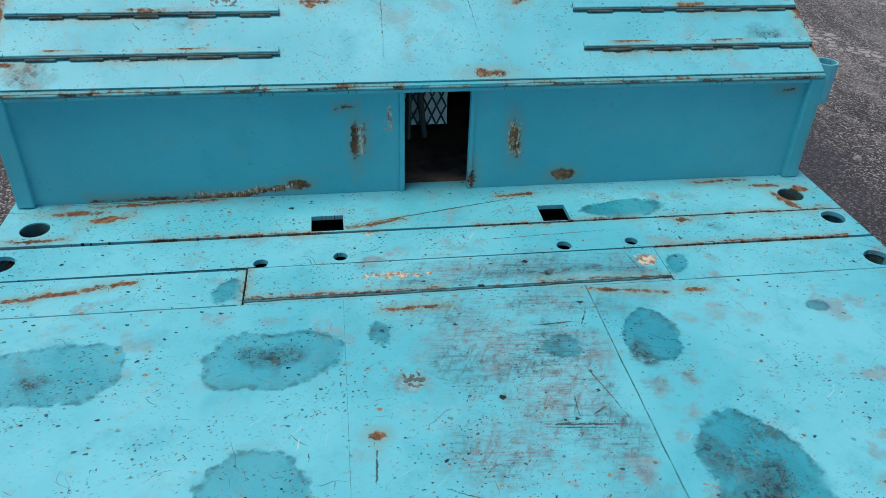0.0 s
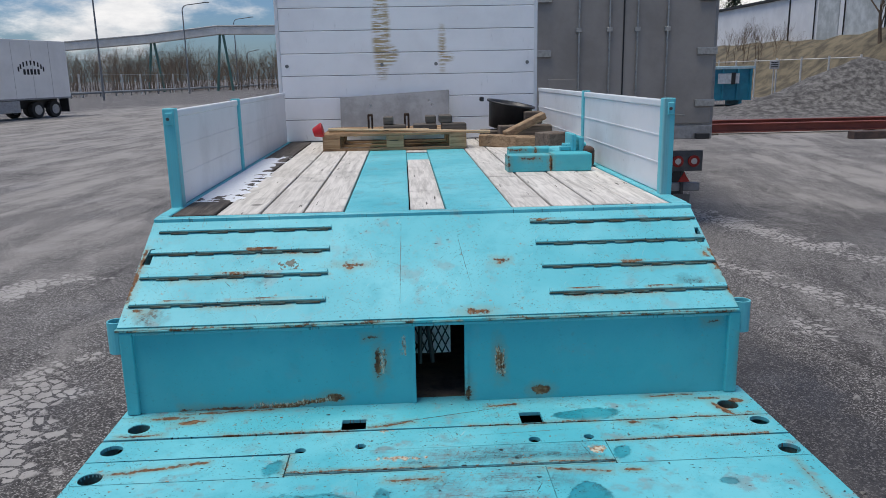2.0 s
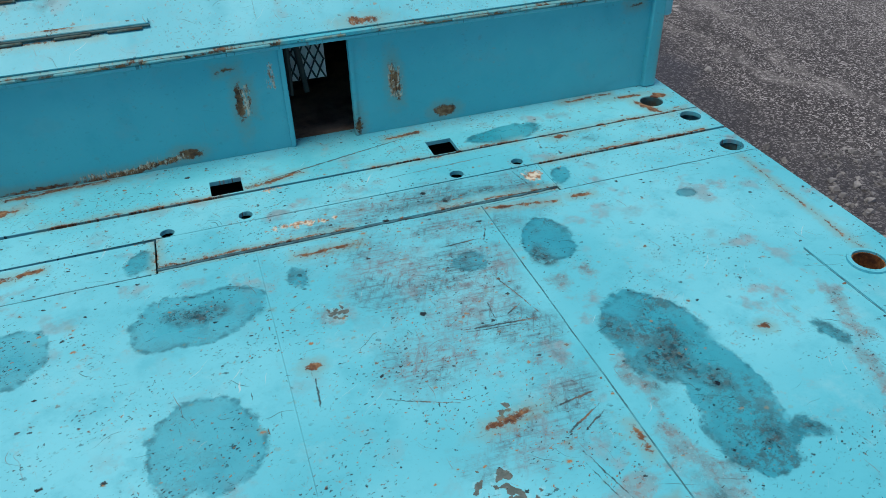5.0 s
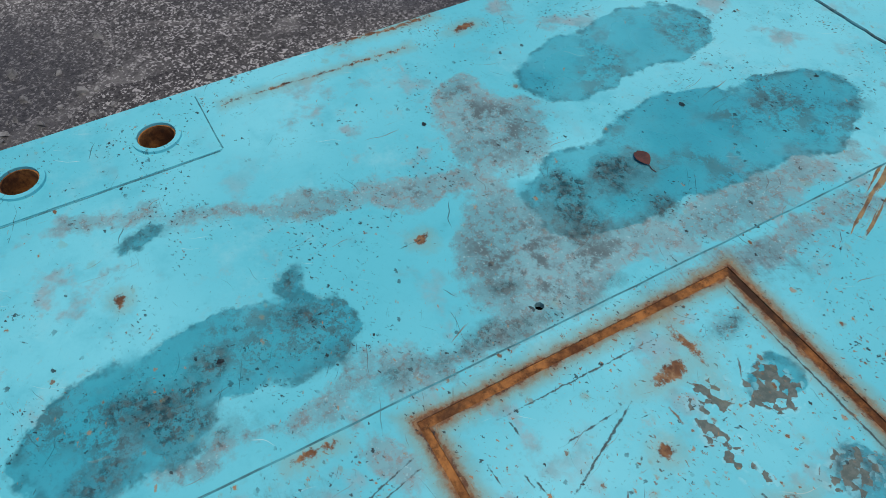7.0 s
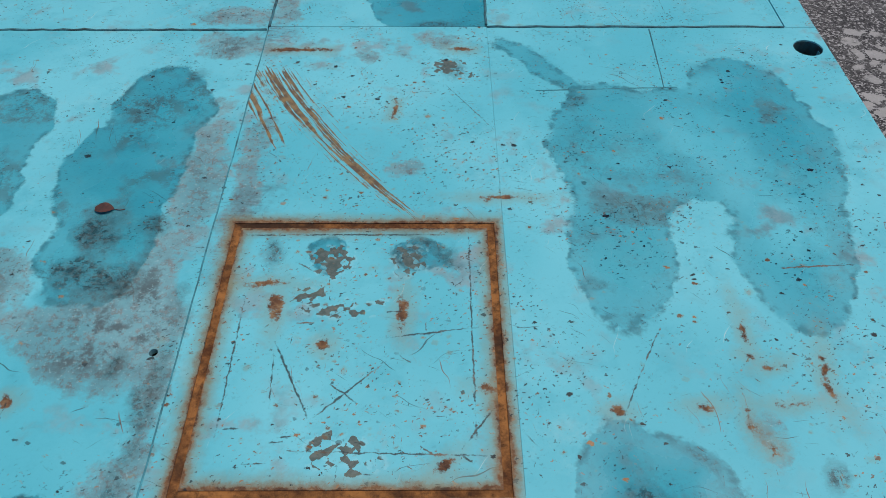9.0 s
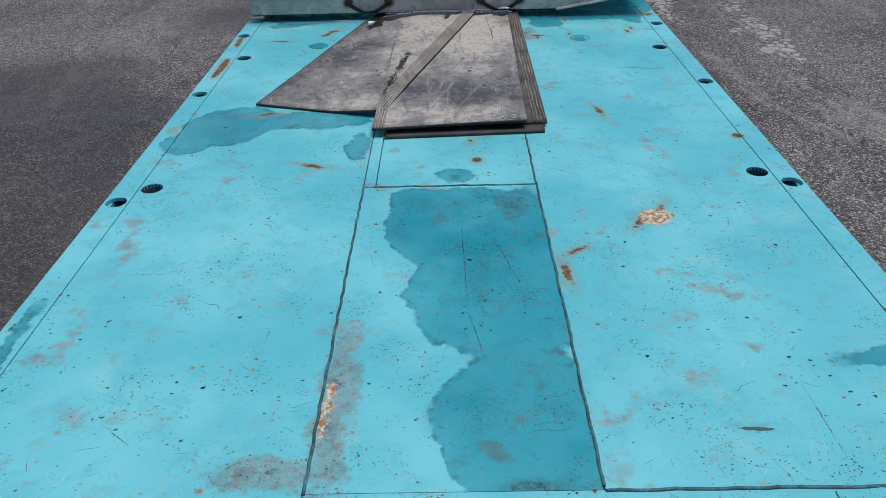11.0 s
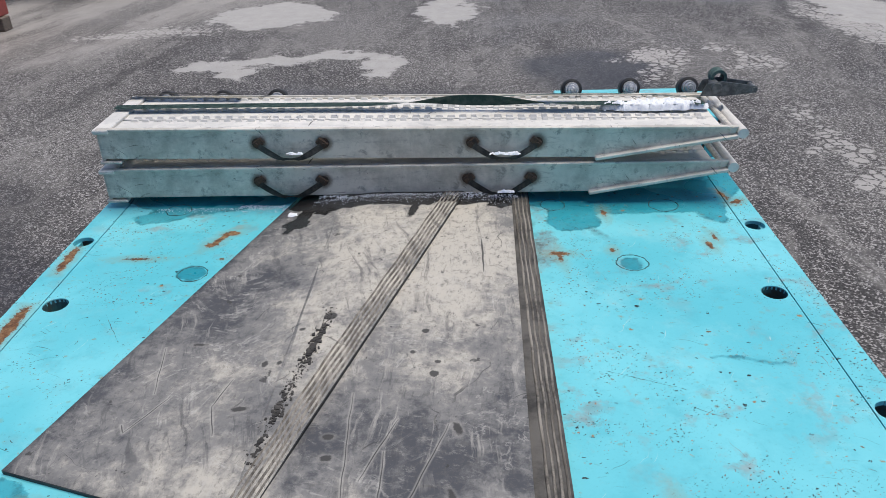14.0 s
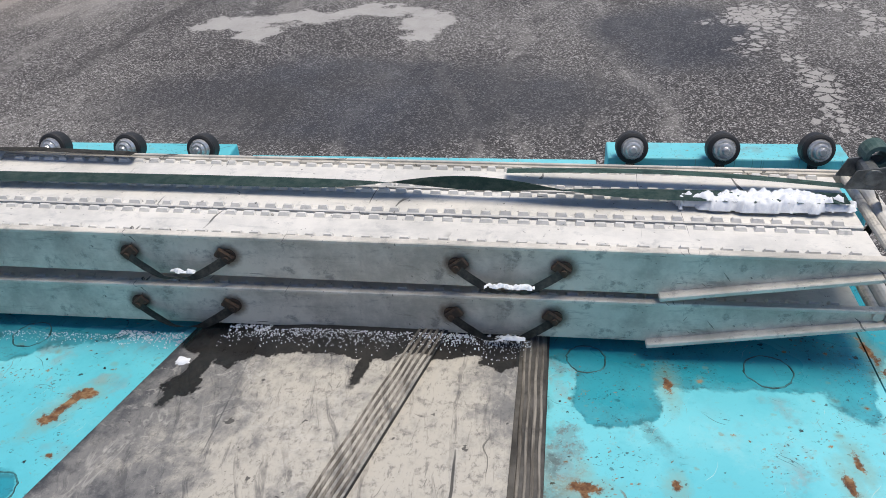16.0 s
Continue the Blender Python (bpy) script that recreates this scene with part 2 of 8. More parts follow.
        rough = n.m("ADD", rough, n.m("MULTIPLY", n.m("MULTIPLY", pool, 0.85), n.m("SUBTRACT", 0.07, rough)))
        height = n.m("MULTIPLY", height, n.m("SUBTRACT", 1.0, n.m("MULTIPLY", pool, 0.8)))
    if soot:
        f = n.m("ADD", n.field(k, soot), n.m("MULTIPLY", n.m("SUBTRACT", n.noise(q, 19, 9, 0.80), 0.5), 0.13))
        grit = n.m("MAXIMUM", n.ramp(n.noise(q, 38, 8, 0.78), 0.47, 0.56), n.ramp(f, -0.020, -0.05))
        base = n.mix(n.m("MULTIPLY", n.ramp(f, 0.014, -0.014), n.m("ADD", 0.30, n.m("MULTIPLY", grit, 0.62))), base, n.mix(n.ramp(n.noise(q, 70, 4), 0.4, 0.6), (0.012, 0.030, 0.032), (0.060, 0.085, 0.080)))
    if peel:
        # paint gone down to a brown-grey primer, in angular flakes
        cell = n.add("ShaderNodeTexVoronoi", {"Vector": n.stretch(jit_(n, q), (1, 1, 1), 12), "Scale": 75.0})
        flake = n.add("ShaderNodeSeparateColor", {0: cell.outputs["Color"]}).outputs[0]
        f = n.m("ADD", n.field(kr, peel), n.m("MULTIPLY", n.m("SUBTRACT", flake, 0.42), 0.050))
        mk = n.ramp(f, 0.001, -0.001)
        base = n.mix(n.ramp(f, 0.010, 0.002, 0, 0.35), base, (0.28, 0.62, 0.66))
        base = n.mix(mk, base, n.mix(n.ramp(n.noise(q, 60, 5, 0.7), 0.42, 0.6), (0.066, 0.098, 0.086), (0.115, 0.142, 0.122)))
        height = n.m("SUBTRACT", height, n.m("MULTIPLY", mk, 0.6))
    if frame_rust:
        d = n.m("ABSOLUTE", n.frame_edge(s, *frame_rust))
        ragged = n.m("ADD", n.m("MULTIPLY", n.m("SUBTRACT", n.noise(q, 30, 7, 0.76), 0.5), 0.040), n.m("MULTIPLY", n.m("SUBTRACT", n.noise(q, 5, 4, 0.6), 0.5), 0.030))
        f = n.m("ADD", d, ragged)
        base = n.mix(n.ramp(f, 0.050, 0.012, 0, 0.62), base, (0.21, 0.205, 0.110))
        base = n.mix(n.ramp(f, 0.026, 0.012, 0, 0.70), base, (0.19, 0.125, 0.055))
        mk = n.ramp(f, 0.014, 0.009)
        base = n.mix(mk, base, rust_colour(n, q))
        rough = n.m("MAXIMUM", rough, n.m("MULTIPLY", mk, 0.85))
    # chips: dark pits and brown specks of mixed size
    jit = n.v("ADD", n.v("ADD", q, n.v("SCALE", fine, scale=0.016)), n.v("SCALE", n.v("SUBTRACT", n.noise(q, 170, 3, 0.6, True), (0.5, 0.5, 0.5)), scale=0.009))
    for sc, lo, hi, big_, amount in ((17, 0.40, 0.52, 0.135, 1.0), (41, 0.40, 0.54, 0.25, 0.97), (92, 0.42, 0.55, 0.36, 0.92)):
        vor = n.add("ShaderNodeTexVoronoi", {"Vector": n.stretch(jit, (1.0, 1.0 + sc * 0.012, 1), 20 - sc * 0.5), "Scale": float(sc)})
        rnd = n.add("ShaderNodeSeparateColor", {0: vor.outputs["Color"]}).outputs
        size = n.m("MULTIPLY", n.m("POWER", rnd[0], 2.2 if sc < 60 else 1.5), big_)
        chip = n.m("MULTIPLY", n.ramp(n.m("SUBTRACT", vor.outputs["Distance"], size), 0.02, -0.02), n.ramp(n.noise(q, 1.9 + sc * 0.03, 4), lo + 0.10 * (1 - peck), hi + 0.10 * (1 - peck), 0.06 * peck, 1.0))
        if sc < 60:
            rim = n.m("MULTIPLY", n.ramp(n.m("SUBTRACT", vor.outputs["Distance"], size), 0.16, 0.0), n.m("MULTIPLY", n.ramp(rnd[1], 0.98 - flecks, 1.02 - flecks), n.ramp(rnd[0], 0.55, 0.8, 0, 0.30 * wear)))
            base = n.mix(rim, base, (0.20, 0.27, 0.17))
        base = n.mix(n.m("MULTIPLY", chip, amount * wear), base, n.mix(n.ramp(rnd[1], 0.98 - flecks, 1.02 - flecks), (0.006, 0.014, 0.016), n.mix(rnd[2], (0.14, 0.060, 0.022), (0.33, 0.17, 0.07))))
    for rot, sc in ((4, 33), (93, 29), (38, 37), (-47, 35)):
        dash = n.ramp(n.noise(n.stretch(q, (1.0, 3.6, 1), rot), sc, 4, 0.66), 0.668, 0.69)
        gate = n.ramp(n.noise(n.v("ADD", q, (rot * 0.9, 2.0, 0)), 2.6, 3), 0.47 + 0.10 * (1 - peck), 0.55 + 0.10 * (1 - peck))
        base = n.mix(n.m("MULTIPLY", dash, n.m("MULTIPLY", gate, 0.92 * min(1.0, wear * 1.3))), base, n.mix(n.ramp(n.noise(q, 11, 2), 0.48, 0.54), (0.014, 0.034, 0.036), n.mix(flecks, (0.05, 0.075, 0.05), (0.26, 0.13, 0.045))))
    sp2 = n.ramp(n.noise(n.stretch(q, (1.0, 2.4, 1), 30), 30, 4, 0.65), 0.665, 0.70)
    base = n.mix(n.m("MULTIPLY", n.m("MULTIPLY", sp2, n.ramp(n.noise(q, 2.9, 2), 0.46, 0.54)), 0.8 * wear), base, n.mix(n.noise(q, 17, 3), RUST_MID, (0.42, 0.30, 0.15)))
    if rust:
        f = n.m("ADD", n.field(kr, rust), n.m("MULTIPLY", n.m("SUBTRACT", n.noise(q, 34, 7, 0.78), 0.5), 0.052))
        mk = n.ramp(f, 0.004, -0.003)
        halo = n.ramp(f, 0.034, 0.0, 0, 0.38)
        base = n.mix(halo, base, (0.24, 0.25, 0.15))
        base = n.mix(mk, base, rust_colour(n, q))
        rough = n.m("MAXIMUM", rough, n.m("MULTIPLY", mk, 0.85))
        height = n.m("SUBTRACT", height, n.m("MULTIPLY", mk, 0.5))
    for a0, a1, a2, y0, y1, w0, w1, amount in fan:
        # scraped strands along a bowed line x = a0 + a1 y + a2 y^2, from y0 to y1
        across = n.m("SUBTRACT", s[0], n.m("ADD", a0, n.m("MULTIPLY", s[1], n.m("ADD", a1, n.m("MULTIPLY", s[1], a2)))))
        across = n.m("ADD", across, n.m("MULTIPLY", n.m("SUBTRACT", n.noise(q, 9, 3), 0.5), 0.012))
        run = n.ramp(s[1], y0, y1)
        side = n.m("DIVIDE", n.m("ABSOLUTE", across), n.m("ADD", w0, n.m("MULTIPLY", run, w1 - w0)))
        uv = n.add("ShaderNodeCombineXYZ", {0: n.m("MULTIPLY", across, 135.0), 1: n.m("MULTIPLY", s[1], 4.2), 2: a0}).outputs[0]
        hair = n.m("ADD", n.m("MULTIPLY", n.noise(uv, 1.0, 3, 0.55), 1.25), n.m("MULTIPLY", n.noise(q, 34, 5, 0.72), 0.35))
        ends = n.m("ADD", n.ramp(s[1], y0 + 0.05, y0 - 0.02, 0, 0.3), n.ramp(s[1], y1 - 0.10, y1 + 0.03, 0, 0.24))
        f = n.m("SUBTRACT", n.m("SUBTRACT", n.m("SUBTRACT", n.m("ADD", hair, 0.10 * amount), 0.83), n.m("MULTIPLY", n.m("POWER", side, 2.0), 0.16)), ends)
        base = n.mix(n.ramp(f, -0.10, 0.02, 0, 0.30), base, (0.33, 0.32, 0.20))
        base = n.mix(n.ramp(f, 0.000, 0.014, 0, 0.95), base, n.mix(n.ramp(n.noise(q, 36, 5, 0.7), 0.40, 0.62), (0.105, 0.050, 0.018), (0.27, 0.165, 0.058)))
    if lines:
        thin = n.v("MULTIPLY", n.v("ADD", q, n.v("SCALE", fine, scale=0.010)), (1, 1, 0))
        f = n.m("ADD", n.field(thin, lines), n.m("MULTIPLY", n.m("SUBTRACT", n.noise(q, 60, 4, 0.7), 0.5), 0.007))
        base = n.mix(n.ramp(f, 0.0006, -0.0012, 0, 0.9), base, n.mix(n.ramp(n.noise(q, 9, 4), 0.50, 0.64), (0.022, 0.036, 0.036), (0.17, 0.085, 0.034)))
    if bare:
        f = n.m("ADD", n.field(kr, bare), n.m("MULTIPLY", n.m("SUBTRACT", n.noise(n.stretch(q, (5, 0.6, 1) if upright else (2, 1, 1)), 26, 6, 0.8), 0.5), 0.10))
        mk = n.ramp(f, 0.004, -0.004)
        base = n.mix(mk, base, n.mix(n.ramp(n.noise(q, 60, 4), 0.4, 0.6), (0.60, 0.57, 0.44), (0.30, 0.135, 0.05)))
    n.out(base, rough, 0.0, height, 0.22, 0.004, 0.5)


@material("rust")
def rust_mat(n, tag=""):
    p = n.add("ShaderNodeTexCoord").outputs["Object"]
    c = n.mix(n.ramp(n.noise(p, 11, 6, 0.7), 0.36, 0.64), (0.085, 0.032, 0.013), (0.36, 0.15, 0.045))
    c = n.mix(n.ramp(n.noise(p, 4.1, 5, 0.7), 0.54, 0.66, 0, 0.85), c, (0.035, 0.020, 0.013))
    c = n.mix(n.ramp(n.noise(p, 60, 5, 0.7), 0.45, 0.7, 0, 0.8), c, (0.045, 0.022, 0.012))
    n.out(c, 0.9, 0, n.noise(p, 90, 5, 0.7), 0.5, 0.004, 0.2)


# near-black colour that stands in for shade in joints, pockets and the bay
@material("gap_shade")
def gap_shade(n, tag=""):
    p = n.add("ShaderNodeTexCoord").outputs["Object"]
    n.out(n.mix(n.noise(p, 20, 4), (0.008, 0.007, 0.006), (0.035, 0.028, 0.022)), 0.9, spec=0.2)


@material("brown_steel")
def brown_steel(n, tag=""):
    p = n.add("ShaderNodeTexCoord").outputs["Object"]
    n.out(n.mix(n.ramp(n.noise(p, 9, 6, 0.7), 0.35, 0.65), (0.07, 0.045, 0.030), (0.22, 0.15, 0.10)), 0.75, 0, n.noise(p, 50, 4), 0.3, 0.004)


@material("asphalt")
def asphalt(n, pale=(), solid=(), damp=(), dust=(), tag=""):
    p = n.add("ShaderNodeTexCoord").outputs["Object"]
    q = n.v("MULTIPLY", p, (1, 1, 0))
    wob = n.v("SUBTRACT", n.noise(q, 1.3, 3, 0.55, True), (0.5, 0.5, 0.5))
    fine = n.v("SUBTRACT", n.noise(q, 9, 5, 0.7, True), (0.5, 0.5, 0.5))
    k = n.v("MULTIPLY", n.v("ADD", n.v("ADD", q, n.v("SCALE", wob, scale=0.9)), n.v("SCALE", fine, scale=0.25)), (1, 1, 0))
    grey = n.m("ADD", n.m("MULTIPLY", n.add("ShaderNodeSeparateColor", {0: n.cells(q, 110, out="Color")}).outputs[0], 0.60), n.m("MULTIPLY", n.add("ShaderNodeSeparateColor", {0: n.cells(q, 72, out="Color")}).outputs[1], 0.40))
    big = n.noise(q, 0.35, 5, 0.6)
    base = n.mix(n.ramp(big, 0.36, 0.66), (0.052, 0.049, 0.050), (0.132, 0.126, 0.122))
    base = n.mix(n.ramp(grey, 0.60, 0.80, 0, 0.80), base, (0.44, 0.424, 0.412))
    base = n.mix(n.ramp(n.noise(q, 6, 7, 0.75), 0.50, 0.66, 0, 0.30), base, (0.036, 0.034, 0.035))
    base = n.mix(n.ramp(grey, 0.45, 0.12, 0, 0.85), base, (0.014, 0.013, 0.014))
    # dry, pale drag streaks along the yard
    bend = n.v("ADD", q, n.v("SCALE", wob, scale=0.7))
    for rot, sc, lo, hi, am, col in ((6, (1.5, 0.10, 1), 0.53, 0.63, 0.42, (0.25, 0.238, 0.228)), (-14, (2.6, 0.16, 1), 0.55, 0.64, 0.38, (0.30, 0.287, 0.275)), (10, (1.9, 0.09, 1), 0.54, 0.64, 0.60, (0.040, 0.038, 0.039))):
        st = n.noise(n.stretch(bend, sc, rot), 1.1, 8, 0.70)
        base = n.mix(n.m("MULTIPLY", n.ramp(st, lo, hi, 0, am), n.ramp(n.noise(q, 3.4, 6, 0.75), 0.36, 0.56, 0.25, 1.0)), base, col)
    rough = n.m("SUBTRACT", 0.9, n.m("MULTIPLY", n.ramp(n.noise(q, 0.5, 4), 0.5, 0.7), 0.25))
    if dust:
        f = n.m("ADD", n.field(k, dust), n.m("MULTIPLY", n.m("SUBTRACT", n.noise(q, 0.45, 6, 0.65), 0.5), 7.0))
        dry_ = n.ramp(n.noise(n.stretch(q, (0.9, 0.16, 1), 10), 1.4, 8, 0.70), 0.42, 0.58, 0.22, 0.86)
        base = n.mix(n.m("MULTIPLY", n.ramp(f, 1.0, -1.6), dry_), base, n.mix(n.noise(q, 1.2, 6, 0.7), (0.22, 0.208, 0.197), (0.40, 0.38, 0.36)))
    if damp:
        f = n.field(k, damp)
        dm = n.ramp(f, 0.25, -0.25)
        base = n.mix(n.m("MULTIPLY", dm, 0.6), base, (0.022, 0.021, 0.022))
        rough = n.m("SUBTRACT", rough, n.m("MULTIPLY", dm, 0.35))
    height = n.m("MULTIPLY", grey, 0.5)
    if pale:
        # worn remains of a pale top coat, broken into cracked pieces
        f = n.m("ADD", n.field(k, pale), n.m("MULTIPLY", n.m("SUBTRACT", n.noise(q, 2.6, 6, 0.7), 0.5), 0.85))
        cell = n.v("ADD", q, n.v("SCALE", fine, scale=0.10))
        crack = n.cells(cell, 9.5, "DISTANCE_TO_EDGE")
        wide = n.m("ADD", 0.006, n.m("MULTIPLY", n.ramp(f, -0.30, 0.15), 0.16))
        piece = n.ramp(n.m("SUBTRACT", crack, wide), 0.0, 0.03)
        mk = n.m("MULTIPLY", n.ramp(f, 0.10, 0.0), piece)
        mk = n.m("MULTIPLY", mk, n.ramp(n.noise(q, 30, 4, 0.7), 0.28, 0.42, 0.45, 1.0))
        base = n.mix(n.m("MULTIPLY", mk, 0.88), base, n.mix(n.noise(q, 4, 5), (0.27, 0.26, 0.25), (0.46, 0.44, 0.42)))
        height = n.m("ADD", height, n.m("MULTIPLY", mk, 0.4))
    if solid:
        f = n.m("ADD", n.field(k, solid), n.m("MULTIPLY", n.m("SUBTRACT", n.noise(q, 3.4, 7, 0.7), 0.5), 0.7))
        mk = n.m("MULTIPLY", n.ramp(f, 0.05, -0.02), n.ramp(n.noise(q, 26, 5, 0.7), 0.26, 0.42, 0.35, 1.0))
        base = n.mix(n.m("MULTIPLY", mk, 0.88), base, n.mix(n.noise(q, 5, 6), (0.30, 0.29, 0.28), (0.47, 0.455, 0.435)))
        height = n.m("ADD", height, n.m("MULTIPLY", mk, 0.4))
    n.out(base, rough, 0, height, 0.55, 0.006, 0.35)


@material("wood")
def wood(n, dark=(0.40, 0.38, 0.35), light=(0.72, 0.69, 0.645), along="y", dirt=0.5, tag=""):
    p = n.add("ShaderNodeTexCoord").outputs["Object"]
    sc = {"x": (1.0, 14, 14), "y": (14, 1.0, 14)}[along]
    rnd = n.add("ShaderNodeObjectInfo").outputs["Random"]
    q = n.v("ADD", p, n.add("ShaderNodeCombineXYZ", {0: n.m("MULTIPLY", rnd, 13.0), 1: n.m("MULTIPLY", rnd, 7.0)}).outputs[0])
    grain = n.noise(n.stretch(q, sc), 2.4, 7, 0.7, distort=0.8)
    c = n.mix(n.ramp(grain, 0.28, 0.66), dark, light)
    c = n.mix(n.m("MULTIPLY", rnd, 0.22), c, dark)
    c = n.mix(n.ramp(n.noise(q, 2.4, 7, 0.72), 0.54, 0.74, 0, dirt), c, tuple(v * 0.35 for v in dark))
    split = n.noise(n.stretch(q, tuple(v * 2.2 for v in sc)), 1.3, 3)
    c = n.mix(n.ramp(split, 0.66, 0.70, 0, 0.85), c, (0.03, 0.025, 0.02))
    knot = n.cells(q, 2.6)
    c = n.mix(n.ramp(knot, 0.10, 0.04, 0, 0.85), c, tuple(v * 0.4 for v in dark))
    n.out(c, 0.8, 0, grain, 0.35, 0.004, 0.3)


@material("white_alu")
def white_alu(n, streaks=(), white=((0.74, 0.76, 0.79), (0.62, 0.64, 0.66)), tag=""):
    p = n.add("ShaderNodeTexCoord").outputs["Object"]
    c = n.mix(n.ramp(n.noise(p, 2.2, 5, 0.6), 0.4, 0.75), white[0], white[1])
    s = n.add("ShaderNodeSeparateXYZ", {0: p}).outputs
    if streaks:
        q = n.add("ShaderNodeCombineXYZ", {0: s[0], 1: s[2]}).outputs[0]
        lines = n.noise(n.stretch(q, (3.0, 42, 1)), 1.3, 5, 0.7)
        f = n.ramp(n.field(q, streaks), 0.02, -0.03)
        c = n.mix(n.m("MULTIPLY", f, n.ramp(lines, 0.45, 0.52, 0, 0.9)), c, (0.42, 0.30, 0.12))
    c = n.mix(n.ramp(n.noise(n.stretch(p, (14, 14, 3)), 1.4, 5, 0.7), 0.62, 0.78, 0, 0.4), c, (0.33, 0.34, 0.36))
    c = n.mix(n.ramp(n.noise(p, 30, 3), 0.72, 0.76, 0, 0.5), c, (0.12, 0.12, 0.12))
    n.out(c, 0.38, 0.0, n.noise(p, 40, 2), 0.05, 0.002, 0.5)


@material("raw_alu")
def raw_alu(n, pale=0.0, halo=(), tag=""):
    p = n.add("ShaderNodeTexCoord").outputs["Object"]
    s = n.add("ShaderNodeSeparateXYZ", {0: p}).outputs
    q = n.add("ShaderNodeCombineXYZ", {0: s[0], 1: s[2], 2: n.m("MULTIPLY", s[1], 0.7)}).outputs[0]
    c = n.mix(n.ramp(n.noise(p, 5, 8, 0.72), 0.36, 0.62), (0.40, 0.375, 0.325), (0.66, 0.615, 0.540))
    c = n.mix(n.ramp(n.noise(p, 16, 7, 0.75), 0.54, 0.66, 0, 0.65), c, (0.17, 0.167, 0.154))
    c = n.mix(n.ramp(n.noise(n.stretch(p, (1, 6, 5), 0), 7, 6, 0.75), 0.54, 0.68, 0, 0.45), c, (0.13, 0.13, 0.12))
    c = n.mix(pale, c, (0.80, 0.80, 0.79))
    for rot, lo in ((9, 0.685), (-38, 0.70), (62, 0.71)):
        sc = n.noise(n.stretch(n.v("ADD", q, n.v("SCALE", n.noise(q, 5, 2, 0.5, True), scale=0.06)), (4, 75, 1), rot), 2.0, 2, 0.5)
        c = n.mix(n.m("MULTIPLY", n.ramp(sc, lo, lo + 0.02, 0, 0.85), n.ramp(n.noise(n.v("ADD", q, (rot * 0.3, 0, 0)), 6, 2), 0.50, 0.57)), c, (0.055, 0.055, 0.052))
    c = n.mix(n.ramp(n.noise(p, 55, 3), 0.69, 0.72, 0, 0.8), c, (0.06, 0.06, 0.055))
    if halo:
        wob = n.v("SCALE", n.v("SUBTRACT", n.noise(q, 25, 4, 0.7, True), (0.5, 0.5, 0.5)), scale=0.03)
        f = n.field(n.v("MULTIPLY", n.v("ADD", q, wob), (1, 1, 0)), halo)
        c = n.mix(n.ramp(f, 0.018, -0.006, 0, 0.85), c, n.mix(n.noise(q, 50, 4), (0.075, 0.045, 0.028), (0.17, 0.13, 0.095)))
    n.out(c, n.m("ADD", 0.42, n.m("MULTIPLY", n.noise(p, 18, 4), 0.25)), 0.10, n.noise(p, 60, 3), 0.15, 0.002)


